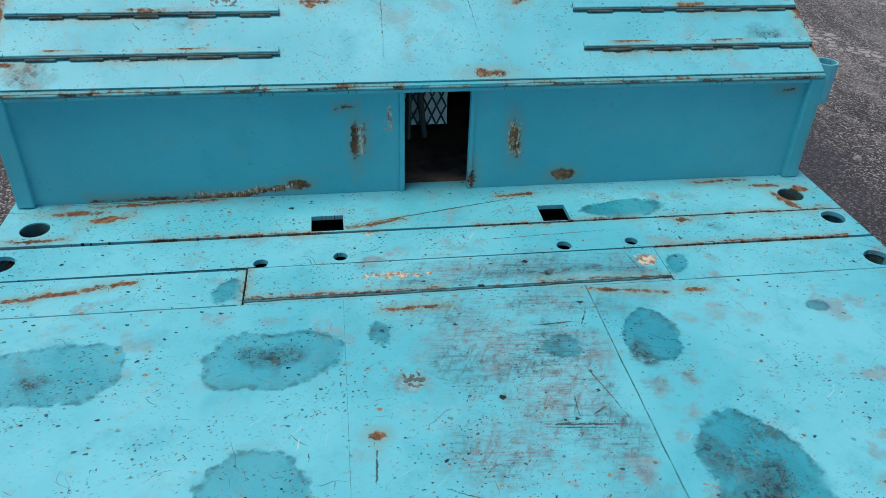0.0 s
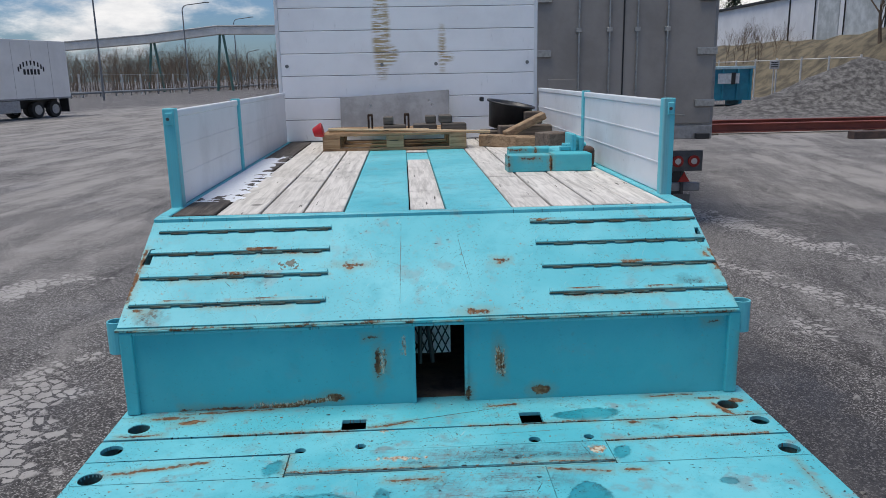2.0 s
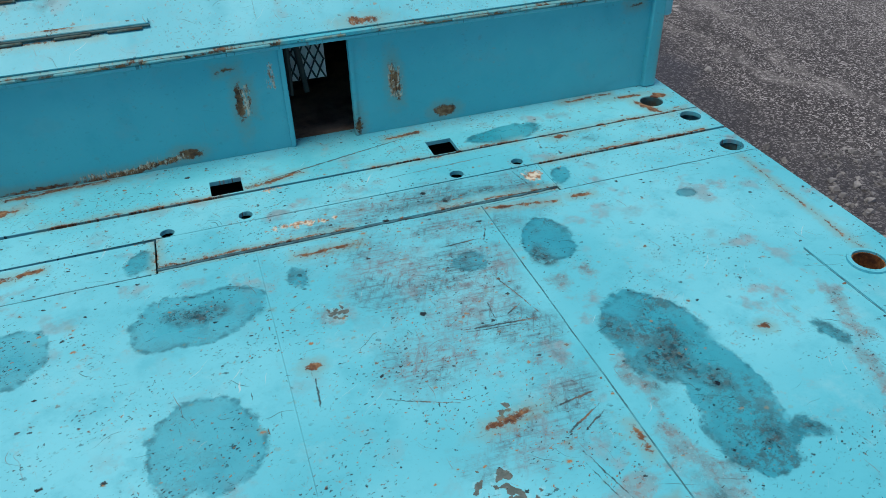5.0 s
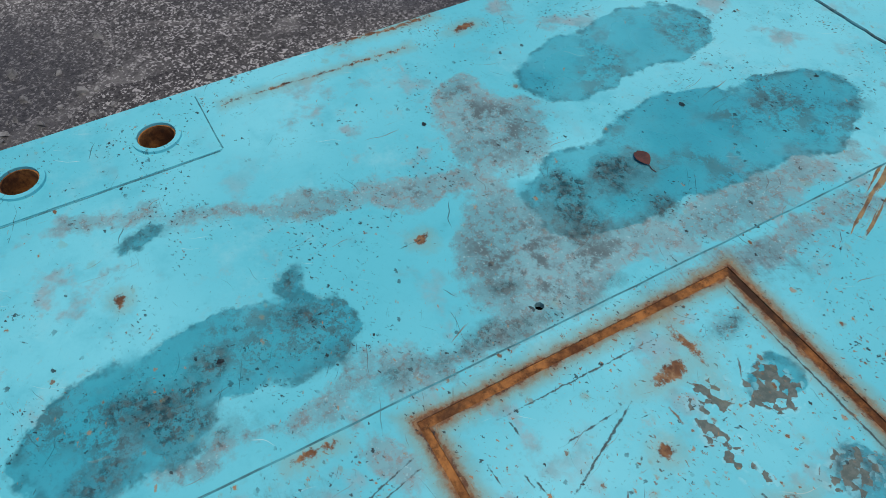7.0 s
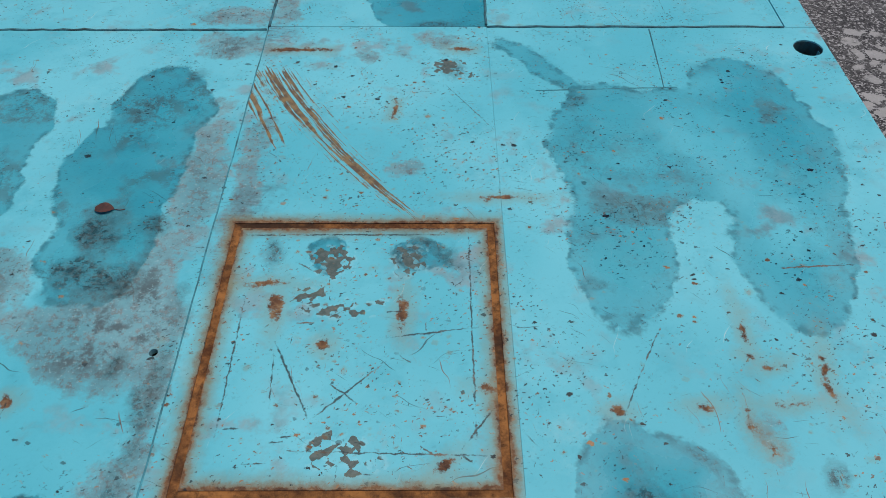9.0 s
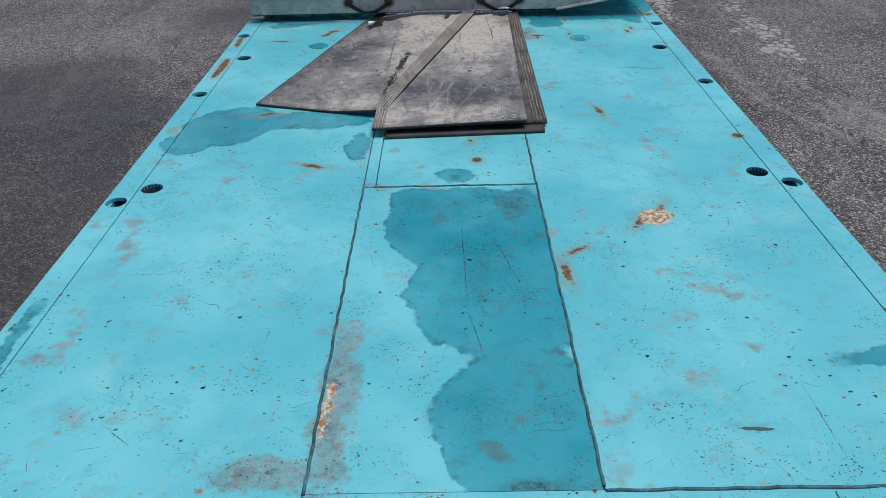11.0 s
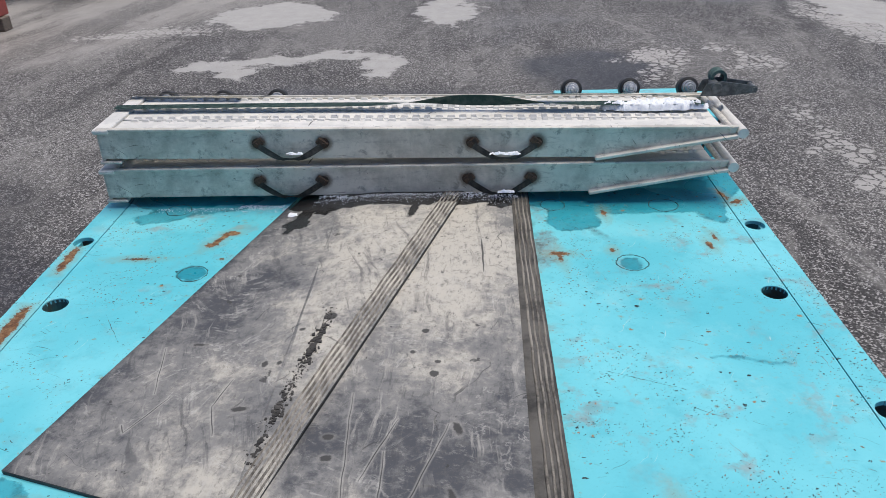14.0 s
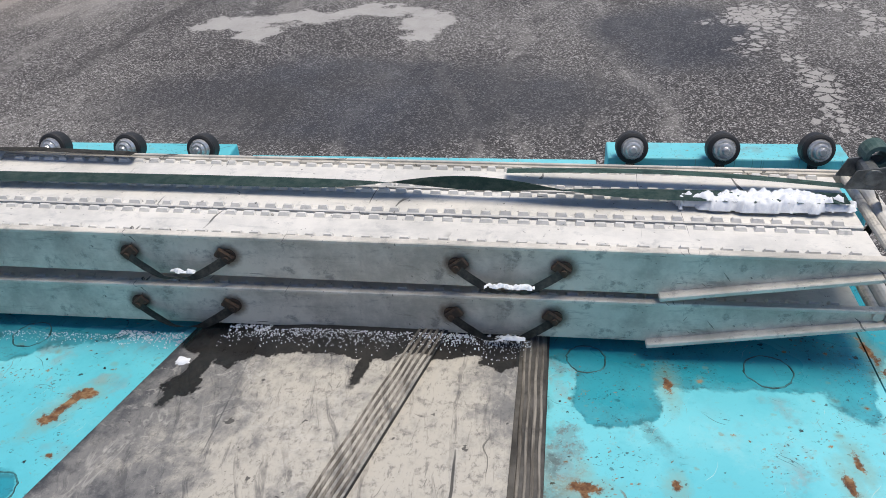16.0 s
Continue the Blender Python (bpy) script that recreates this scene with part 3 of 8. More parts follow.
@material("rubber")
def rubber(n, worn=(), dull=(), damp=(), scratch=(), cuts=(), spots=(), drag=(), tag=""):
    p = n.add("ShaderNodeTexCoord").outputs["Object"]
    q = n.v("MULTIPLY", p, (1, 1, 0))
    bend = n.v("SUBTRACT", n.noise(q, 3.2, 3, 0.55, True), (0.5, 0.5, 0.5))
    kq = n.v("MULTIPLY", n.v("ADD", q, n.v("SCALE", bend, scale=0.30)), (1, 1, 0))
    mott = n.m("SUBTRACT", n.m("ADD", n.m("MULTIPLY", n.noise(n.stretch(q, (1.0, 0.7, 1), 12), 5.0, 9, 0.70, distort=0.25), 0.60), n.m("MULTIPLY", n.noise(q, 19, 7, 0.72), 0.40)), 0.5)
    dust = n.m("ADD", 0.55, n.m("MULTIPLY", mott, 2.0))
    if worn:
        dust = n.m("ADD", dust, n.ramp(n.field(kq, worn), 0.16, -0.20, 0.0, 0.30))
    if dull:
        dust = n.m("SUBTRACT", dust, n.ramp(n.field(kq, dull), 0.12, -0.14, 0.0, 0.36))
    c = n.mix(n.ramp(dust, 0.22, 0.50), (0.060, 0.063, 0.072), (0.185, 0.182, 0.178))
    c = n.mix(n.ramp(dust, 0.48, 0.84), c, (0.46, 0.43, 0.375))
    c = n.mix(n.ramp(n.noise(q, 34, 6, 0.74), 0.52, 0.66, 0, 0.60), c, (0.10, 0.098, 0.096))
    c = n.mix(n.ramp(n.noise(n.stretch(q, (1.0, 2.2, 1), 20), 22, 8, 0.78), 0.53, 0.66, 0, 0.30), c, (0.46, 0.44, 0.40))
    c = n.mix(n.ramp(n.noise(n.stretch(q, (3.0, 1, 1), 8), 28, 7, 0.76), 0.54, 0.64, 0, 0.55), c, (0.085, 0.084, 0.084))
    # rubbed swirls, pale and dark
    for off, am in ((0.0, 0.34), (4.0, 0.28)):
        sw = n.m("ABSOLUTE", n.m("SUBTRACT", n.noise(n.v("ADD", q, (off, 0, 0)), 3.0, 5, 0.62, distort=1.6), 0.5))
        gate = n.m("MULTIPLY", n.ramp(n.noise(n.v("ADD", q, (off, 3.0, 0)), 2.6, 3), 0.46, 0.58), n.ramp(n.noise(q, 25, 4, 0.7), 0.38, 0.58))
        c = n.mix(n.m("MULTIPLY", n.ramp(sw, 0.016, 0.002, 0, am), gate), c, (0.55, 0.53, 0.49))
    for rot, lo, col, am in ((-60, 0.66, (0.045, 0.045, 0.046), 0.75), (25, 0.67, (0.05, 0.05, 0.05), 0.7)):
        sw = n.noise(n.stretch(n.v("ADD", kq, (rot * 0.1, 0, 0)), (1.6, 34, 1), rot), 1.6, 3, 0.55)
        c = n.mix(n.m("MULTIPLY", n.ramp(sw, lo, lo + 0.025, 0, am), n.ramp(n.noise(n.v("ADD", q, (rot * 0.21, 0, 0)), 3.7, 2), 0.50, 0.58)), c, col)
    c = n.mix(n.ramp(n.noise(q, 13, 4, 0.6), 0.665, 0.69, 0, 0.85), c, (0.040, 0.040, 0.040))
    c = n.mix(n.ramp(n.noise(q, 48, 4, 0.6), 0.70, 0.73, 0, 0.8), c, (0.035, 0.034, 0.033))
    if scratch:
        f = n.field(q, scratch)
        c = n.mix(n.m("MULTIPLY", n.ramp(f, 0.02, -0.03), n.ramp(n.noise(n.stretch(q, (1, 3, 1), 30), 34, 5, 0.7), 0.53, 0.60)), c, (0.60, 0.58, 0.54))
    # smears dragged along the mat, pale and dark
    for turn, lo, col, am in drag:
        sm = n.noise(n.stretch(n.v("ADD", q, n.v("SCALE", bend, scale=0.10)), (30, 2.4, 1), turn), 1.0, 7, 0.72)
        c = n.mix(n.m("MULTIPLY", n.ramp(sm, lo, lo + 0.09, 0, am), n.ramp(n.noise(n.v("ADD", q, (lo * 9, turn, 0)), 4.0, 4), 0.42, 0.58)), c, col)
    if spots:
        f = n.m("ADD", n.field(q, spots), n.m("MULTIPLY", n.m("SUBTRACT", n.noise(q, 60, 5, 0.7), 0.5), 0.016))
        c = n.mix(n.ramp(f, 0.010, 0.003, 0, 0.12), c, (0.55, 0.52, 0.46))
        c = n.mix(n.ramp(f, 0.002, -0.003, 0, 0.92), c, (0.040, 0.039, 0.038))
    if cuts:
        f = n.field(n.v("ADD", q, n.v("SCALE", bend, scale=0.03)), cuts)
        c = n.mix(n.ramp(f, 0.006, 0.001, 0, 0.30), c, (0.50, 0.48, 0.44))
        c = n.mix(n.ramp(f, 0.0012, -0.0008, 0, 0.88), c, (0.030, 0.030, 0.031))
    rough = 0.72
    if damp:
        wob = n.v("SUBTRACT", n.noise(q, 12, 4, 0.7, True), (0.5, 0.5, 0.5))
        f = n.field(n.v("MULTIPLY", n.v("ADD", q, n.v("SCALE", wob, scale=0.10)), (1, 1, 0)), damp)
        mk = n.ramp(f, 0.004, -0.004)
        c = n.mix(n.m("MULTIPLY", mk, 0.95), c, n.mix(n.noise(q, 40, 3), (0.010, 0.010, 0.011), (0.022, 0.021, 0.020)))
        rough = n.m("SUBTRACT", 0.72, n.m("MULTIPLY", mk, 0.55))
    n.out(c, rough, 0, n.noise(q, 40, 5), 0.2, 0.003, 0.4)


@material("plain")
def plain(n, c=(0.5, 0.5, 0.5), c2=None, rough=0.6, metal=0.0, scale=8.0, bump=0.1, tag=""):
    p = n.add("ShaderNodeTexCoord").outputs["Object"]
    c2 = c2 or tuple(v * 0.7 for v in c)
    f = n.noise(p, scale, 6, 0.68)
    n.out(n.mix(n.ramp(f, 0.36, 0.68), c, c2), rough, metal, n.noise(p, scale * 6, 4), bump, 0.004)


@material("glass_lens")
def glass_lens(n, c=(0.8, 0.8, 0.8), tag=""):
    b = n.out(c, 0.08)
    b.inputs["Transmission Weight"].default_value = 0.35


# ---- geometry helpers ----
def part(name, bm, mat, parent, label=""):
    me = bpy.data.meshes.new(name)
    bmesh.ops.recalc_face_normals(bm, faces=bm.faces)
    bm.to_mesh(me)
    bm.free()
    me.materials.append(mat)
    ob = new(name, me)
    if parent is not None:
        ob.parent = parent
        if parent.type == "EMPTY":
            ob.matrix_parent_inverse = parent.matrix_basis.inverted()
    return tagged(ob, label)


def thing(name, label, category, at=(0, 0, 0), group="", kind=""):
    ob = new(name)
    ob.matrix_basis = pose(*at)
    ob.empty_display_size = 0.1
    return tagged(ob, label, category, group, kind)


def box(x0, x1, y0, y1, z0, z1, bevel=0.0, bm=None, turn=None, seg=1):
    made = bmesh.new()
    bmesh.ops.create_cube(made, size=1.0)
    bmesh.ops.transform(made, matrix=Matrix.LocRotScale(((x0 + x1) / 2, (y0 + y1) / 2, (z0 + z1) / 2), None, (abs(x1 - x0), abs(y1 - y0), abs(z1 - z0))), verts=made.verts)
    if bevel:
        bmesh.ops.bevel(made, geom=made.edges[:], offset=bevel, segments=seg, affect="EDGES", profile=0.5)
    if turn is not None:
        bmesh.ops.transform(made, matrix=turn, verts=made.verts)
    return joined(bm, made)


def joined(bm, made):
    if bm is None:
        return made
    me = bpy.data.meshes.new("t")
    made.to_mesh(me)
    made.free()
    bm.from_mesh(me)
    bpy.data.meshes.remove(me)
    return bm


def rod(a, b, r, seg=12, bm=None, r2=None, caps=True):
    a, b = Vector(a), Vector(b)
    made = bmesh.new()
    bmesh.ops.create_cone(made, cap_ends=caps, segments=seg, radius1=r, radius2=r if r2 is None else r2, depth=(b - a).length)
    turn = (b - a).to_track_quat("Z", "Y").to_matrix().to_4x4()
    bmesh.ops.transform(made, matrix=Matrix.Translation((a + b) / 2) @ turn, verts=made.verts)
    return joined(bm, made)


def pipe(a, b, r, wall, seg=20):
    """An open tube with a wall."""
    a, b = Vector(a), Vector(b)
    bm = bmesh.new()
    turn = (b - a).to_track_quat("Z", "Y").to_matrix()
    rings = []
    for base, rr in ((a, r), (b, r), (b, r - wall), (a, r - wall)):
        rings.append([bm.verts.new(base + turn @ Vector((rr * math.cos(6.28318 * i / seg), rr * math.sin(6.28318 * i / seg), 0))) for i in range(seg)])
    for j in range(4):
        for i in range(seg):
            bm.faces.new((rings[j][i], rings[j][(i + 1) % seg], rings[(j + 1) % 4][(i + 1) % seg], rings[(j + 1) % 4][i]))
    return bm


def tube(points, r, seg=6, bm=None):
    """A round bar bent along the points."""
    bm = bm or bmesh.new()
    pts = [Vector(p) for p in points]
    last = None
    for i, p in enumerate(pts):
        d = (pts[min(i + 1, len(pts) - 1)] - pts[max(i - 1, 0)]).normalized()
        a = (d.cross(Vector((0, 0, 1))) if abs(d.z) < 0.9 else d.cross(Vector((1, 0, 0)))).normalized()
        b = d.cross(a)
        ring = [bm.verts.new(p + (a * math.cos(6.28318 * k / seg) + b * math.sin(6.28318 * k / seg)) * r) for k in range(seg)]
        if last:
            for k in range(seg):
                bm.faces.new((last[k], last[(k + 1) % seg], ring[(k + 1) % seg], ring[k])).smooth = True
        else:
            bm.faces.new(ring[::-1])
        last = ring
    bm.faces.new(last)
    return bm


def bricks_mesh(cells):
    """Many small plain boxes (x0, x1, y0, y1, z0, z1) in one mesh."""
    bm = bmesh.new()
    for x0, x1, y0, y1, z0, z1 in cells:
        v = [bm.verts.new((x, y, z)) for z in (z0, z1) for x, y in ((x0, y0), (x1, y0), (x1, y1), (x0, y1))]
        for f in ((4, 5, 6, 7), (0, 1, 5, 4), (1, 2, 6, 5), (2, 3, 7, 6), (3, 0, 4, 7)):
            bm.faces.new([v[i] for i in f])
    return bm


def teeth_mesh(cells, inset=0.004):
    """Small raised grips with sloping sides in one mesh."""
    bm = bmesh.new()
    for x0, x1, y0, y1, z0, z1 in cells:
        v = [bm.verts.new((x, y, z0)) for x, y in ((x0, y0), (x1, y0), (x1, y1), (x0, y1))]
        v += [bm.verts.new((x, y, z1)) for x, y in ((x0 + inset, y0 + inset), (x1 - inset, y0 + inset), (x1 - inset, y1 - inset), (x0 + inset, y1 - inset))]
        for f in ((4, 5, 6, 7), (0, 1, 5, 4), (1, 2, 6, 5), (2, 3, 7, 6), (3, 0, 4, 7)):
            bm.faces.new([v[i] for i in f])
    return bm


def circle(x, y, r, seg=20):
    return [(x + r * math.cos(6.28318 * i / seg), y + r * math.sin(6.28318 * i / seg)) for i in range(seg)]


def rect(x0, x1, y0, y1):
    return [(x0, y0), (x1, y0), (x1, y1), (x0, y1)]


def plate(outline, holes, z0, z1, m=None):
    """A flat plate with thickness and openings right through it."""
    bm = bmesh.new()
    edges = []
    for loop in [outline] + list(holes):
        vs = [bm.verts.new((x, y, z1)) for x, y in loop]
        edges += [bm.edges.new((vs[i], vs[(i + 1) % len(vs)])) for i in range(len(vs))]
    bmesh.ops.triangle_fill(bm, use_beauty=True, use_dissolve=False, edges=edges, normal=(0, 0, 1))
    r = bmesh.ops.extrude_face_region(bm, geom=bm.faces[:])
    bmesh.ops.translate(bm, vec=(0, 0, z0 - z1), verts=[g for g in r["geom"] if isinstance(g, bmesh.types.BMVert)])
    if m is not None:
        bmesh.ops.transform(bm, matrix=m, verts=bm.verts)
    return bm


def ribbon(points, widths, thick=0.003, bm=None):
    """A strip of webbing: centre points and, at each, half its width as a vector."""
    made = bmesh.new()
    rows = []
    for c, h in zip(points, widths):
        c, h = Vector(c), Vector(h)
        rows.append((c - h, c + h))
    va = [[made.verts.new(p) for p in r] for r in rows]
    for i in range(len(va) - 1):
        made.faces.new((va[i][0], va[i][1], va[i + 1][1], va[i + 1][0]))
    bmesh.ops.solidify(made, geom=made.faces[:], thickness=thick)
    return joined(bm, made)


def rounded(bm, amount=0.004, seg=2):
    bmesh.ops.bevel(bm, geom=[e for e in bm.edges if len(e.link_faces) == 2 and e.calc_face_angle(0) > 0.6], offset=amount, segments=seg, affect="EDGES", profile=0.5)
    return bm


def lumps(x0, x1, y0, y1, z, h, step, seed, edge=0.35, mask=None):
    """A low uneven layer, such as old snow, gravel or earth, that thins out at a ragged rim."""
    bm = bmesh.new()
    nx, ny = max(3, int((x1 - x0) / step)), max(3, int((y1 - y0) / step))
    grid = {}
    for i in range(nx + 1):
        for j in range(ny + 1):
            u, v = i / nx, j / ny
            x, y = x0 + (x1 - x0) * u, y0 + (y1 - y0) * v
            q = Vector((x / (step * 6), y / (step * 6), seed))
            r = max(abs(2 * u - 1), abs(2 * v - 1)) if mask is None else mask(u, v)
            top = (1 - r) / edge + 1.1 * noise.noise(q) + 0.5 * noise.noise(q * 3.1)
            if top > 0:
                grid[i, j] = bm.verts.new((x, y, z + h * min(1.0, top) * (0.75 + 0.35 * noise.noise(q * 2.3))))
    for i in range(nx):
        for j in range(ny):
            c = [grid.get(a) for a in ((i, j), (i + 1, j), (i + 1, j + 1), (i, j + 1))]
            if all(c):
                bm.faces.new(c)
    rim = [e for e in bm.edges if len(e.link_faces) == 1]
    for vert in {v_ for e in rim for v_ in e.verts}:
        vert.co.z = z
    for f in bm.faces:
        f.smooth = True
    return bm


# ---- the yard ----
PALE = [(-2.30, -9.75, 0.26, 0.62, -8), (-2.35, -8.2, 0.10, 0.75, -6), (-3.1, -7.0, 0.12, 1.1, 0), (-3.2, -9.8, 0.16, 0.5, 10), (-5.0, -11.0, 0.35, 1.2, 12), (3.9, -11.4, 0.8, 0.3, 10),
        (-2.75, 4.4, 0.22, 1.5, 14), (-4.4, 8.2, 0.7, 0.25, 40), (3.95, 7.3, 0.13, 1.7, 18), (4.9, 10.2, 0.22, 2.4, 14), (3.5, 5.95, 0.13, 0.28, 0), (-2.3, -1.0, 0.12, 1.0, 0)]
SOLID = [(2.5, -12.4, 0.85, 0.80, 10), (2.55, -9.75, 0.32, 0.22, 0), (2.3, -9.45, 0.20, 0.30, 20), (1.6, -10.05, 0.90, 0.17, 3), (0.72, -9.65, 0.22, 0.42, 0), (0.05, -12.5, 0.34, 0.85, 0), (3.4, -14.5, 1.2, 0.5, 0), (-0.6, -15.5, 2.0, 0.45, 0), (-5.6, -11.5, 0.5, 2.0, 10)]
DAMP = [(2.86, 2.33, 0.26, 0.62, 0), (2.9, 2.2, 0.6, 1.1, 10), (-1.5, -9.3, 0.7, 0.9, 0), (3.6, -3.0, 1.6, 3.5, 0), (-2.8, 2.0, 0.5, 3.0, 0), (2.2, 5.0, 0.8, 3.0, 0), (1.0, -8.0, 2.0, 0.8, 0)]
YARD = asphalt(pale=PALE, solid=SOLID, damp=DAMP, dust=[(6.8, -13.0, 4.2, 3.2, 0), (16, 25, 9, 4, 10), (32, 26, 10, 8, 0), (-14, 45, 9, 26, 12), (-7.5, 17, 2.5, 9, 16), (9.5, 17, 2.5, 6, -25)])
bm = bmesh.new()
bmesh.ops.create_grid(bm, x_segments=24, y_segments=24, size=900)
tagged(part("ground", bm, YARD, None), "worn grey asphalt yard with pale cracked patches", "ground", kind="structure")

# broken stones in the damp pothole beside the trailer
rng = random.Random(8)
verts, faces = [], []
for k in range(420):
    a, d = rng.uniform(0, 6.283), abs(rng.gauss(0, 0.42))
    d = 0.26 + 0.16 * abs(rng.gauss(0, 1)) if k < 300 else d * 1.8
    x, y, r = 2.86 + 0.85 * d * math.cos(a), 2.35 + 1.75 * d * math.sin(a), rng.choice((0.006, 0.008, 0.012, 0.018, 0.028))
    i = len(verts)
    verts += [(x + r * sx * rng.uniform(0.35, 1.25) * (0.6 if sz > 0 else 1), y + r * sy * rng.uniform(0.35, 1.25) * (0.6 if sz > 0 else 1) * rng.uniform(0.6, 1.1), -0.004 + (r * rng.uniform(0.4, 1.0) if sz > 0 else 0)) for sx in (-1, 1) for sy in (-1, 1) for sz in (-1, 1)]
    faces += [tuple(i + v for v in f) for f in ((1, 5, 7, 3), (0, 1, 3, 2), (4, 6, 7, 5), (0, 4, 5, 1), (2, 3, 7, 6))]
me = bpy.data.meshes.new("loose_stones")
me.from_pydata(verts, [], faces)
me.materials.append(plain(c=(0.26, 0.255, 0.245), c2=(0.05, 0.049, 0.048), rough=0.8, scale=9, bump=0.4, tag="_stone"))
tagged(new("loose_stones", me), "broken grey stones in a damp pothole", "stones", kind="stuff")

# ---- the trailer ----
D = 0.95          # low deck
U = 1.65          # upper deck
F = 2.6           # foot of the step up to the upper deck
R = -4.86         # rear end
W = 1.275         # half width



def seg(x0, y0, x1, y1, w):
    """A streak from one point to another, w to either side, as a long ellipse."""
    return ((x0 + x1) / 2, (y0 + y1) / 2, math.hypot(x1 - x0, y1 - y0) / 2 + w, w, math.degrees(math.atan2(y1 - y0, x1 - x0)))


# damp stains left by puddles
WET = [(0.515, 1.395, 0.115, 0.160, 5), (0.555, 1.21, 0.085, 0.15, -6), (0.535, 1.08, 0.080, 0.105, 0), (0.645, 1.055, 0.028, 0.030, 0), (0.440, 1.835, 0.078, 0.098, -8), (0.917, 1.887, 0.030, 0.026, 0), (0.88, 1.275, 0.018, 0.050, 8),
       (0.575, 0.42, 0.122, 0.165, 0), (0.590, 0.17, 0.152, 0.21, 0), (0.545, -0.08, 0.115, 0.175, 18), (0.915, 0.25, 0.105, 0.155, 0), (0.935, 0.03, 0.118, 0.185, 0), (0.209, 1.809, 0.050, 0.042, 0), (-0.21, 1.90, 0.026, 0.034, 0)]
WET += [(-0.94, 1.825, 0.155, 0.104, -4), (-1.06, 1.82, 0.10, 0.085, 0), (-0.475, 1.83, 0.158, 0.100, 5), (-0.49, 1.425, 0.122, 0.120, 0), (-0.53, 1.03, 0.140, 0.170, 25), (-0.48, 0.92, 0.085, 0.070, 0),
        (-0.555, 0.43, 0.112, 0.215, -6), (-0.605, 0.10, 0.172, 0.27, 0), (-0.935, 0.40, 0.130, 0.255, -12), (-0.965, 0.05, 0.175, 0.35, 0), (-0.79, 0.06, 0.18, 0.22, 0), seg(-0.35, -0.37, -0.50, -0.18, 0.034)]
# spots where the stain is weaker
WEAK_WET = [(-0.84, 0.10, 0.10, 0.22, 20), (-0.93, 0.36, 0.07, 0.12, 0), (-0.88, -0.16, 0.09, 0.05, 0)]
SOOT = [(0.648, 1.057, 0.026, 0.026, 0), (0.575, 1.075, 0.026, 0.055, 0), (0.515, 1.335, 0.050, 0.085, 0), (0.460, 1.31, 0.036, 0.055, 0), (0.534, 1.254, 0.042, 0.028, 0), (0.434, 1.442, 0.024, 0.050, 0), (0.420, 1.279, 0.018, 0.050, 0), (0.47, 1.06, 0.02, 0.04, 0),
        (0.405, 1.757, 0.032, 0.045, 0), (0.885, 1.262, 0.018, 0.038, 0), (0.589, 0.389, 0.055, 0.045, 0), (0.520, 0.515, 0.075, 0.045, 0), (0.471, 0.361, 0.035, 0.045, 0), (0.496, -0.193, 0.026, 0.045, 0), (0.60, 0.50, 0.05, 0.06, 0), seg(0.392, 1.03, 0.352, 0.56, 0.016), (0.45, 0.72, 0.02, 0.03, 0)]
SOOT += [(-0.834, 0.946, 0.022, 0.024, 0), (-0.847, 1.046, 0.030, 0.022, 0), (-0.483, 0.538, 0.028, 0.016, 0), (-0.515, -0.095, 0.028, 0.030, 0), seg(-0.56, 0.885, -0.665, 1.01, 0.007), (-0.52, 1.02, 0.03, 0.06, 30), (-0.47, 1.84, 0.07, 0.04, 0), (-0.98, 1.80, 0.04, 0.03, 0), seg(0.257, 0.238, 0.181, 0.239, 0.004), (-0.20, -0.25, 0.035, 0.045, 0)]
SCUFF = [(0.19, 1.77, 0.13, 0.12, 0), (0.17, 1.63, 0.12, 0.10, 0), (0.22, 1.985, 0.20, 0.05, 0), (0.02, 1.82, 0.14, 0.12, 0), (-0.05, 1.95, 0.12, 0.04, 0), (0.24, 1.285, 0.055, 0.08, 15), (0.13, 1.22, 0.10, 0.05, 20), (0.0, 1.50, 0.10, 0.08, 0), (0.24, 1.52, 0.07, 0.09, 0), (0.27, 0.32, 0.03, 0.10, 0), (0.30, -0.40, 0.05, 0.08, 0)]
GRIME = [seg(0.996, 1.368, 0.909, 1.196, 0.018), seg(0.909, 1.196, 0.834, 1.023, 0.022), seg(0.834, 1.023, 0.78, 0.858, 0.030), seg(0.78, 0.858, 0.72, 0.66, 0.042), (0.82, 0.52, 0.13, 0.11, 0), (0.53, 0.66, 0.11, 0.12, 0), (0.43, 0.60, 0.075, 0.20, 0), (0.64, 0.62, 0.06, 0.05, 0),
         (0.395, 0.22, 0.050, 0.32, 0), (0.42, -0.36, 0.09, 0.07, 0), (0.362, 0.84, 0.024, 0.22, 0), seg(0.43, 1.02, 0.365, 1.15, 0.013), seg(0.44, 1.04, 0.39, 0.92, 0.014), seg(0.405, 1.42, 0.375, 1.10, 0.012), (0.93, 0.53, 0.08, 0.07, 0), (0.47, 1.66, 0.02, 0.03, 0), (0.40, 1.64, 0.016, 0.02, 0), (0.56, 0.36, 0.05, 0.10, 0)]
GRIME += [(-0.166, 1.742, 0.034, 0.030, 0), (-0.079, 0.166, 0.034, 0.028, 0), (0.041, -0.303, 0.030, 0.018, 0), (0.163, -0.265, 0.030, 0.018, 0), (-0.155, -0.396, 0.050, 0.034, 0), (-0.726, 0.865, 0.028, 0.045, 0), (-0.612, 0.308, 0.10, 0.05, 0), (-1.013, -0.048, 0.032, 0.045, 0), (0.29, 0.20, 0.03, 0.22, 0), (0.25, 1.05, 0.05, 0.03, 0)]
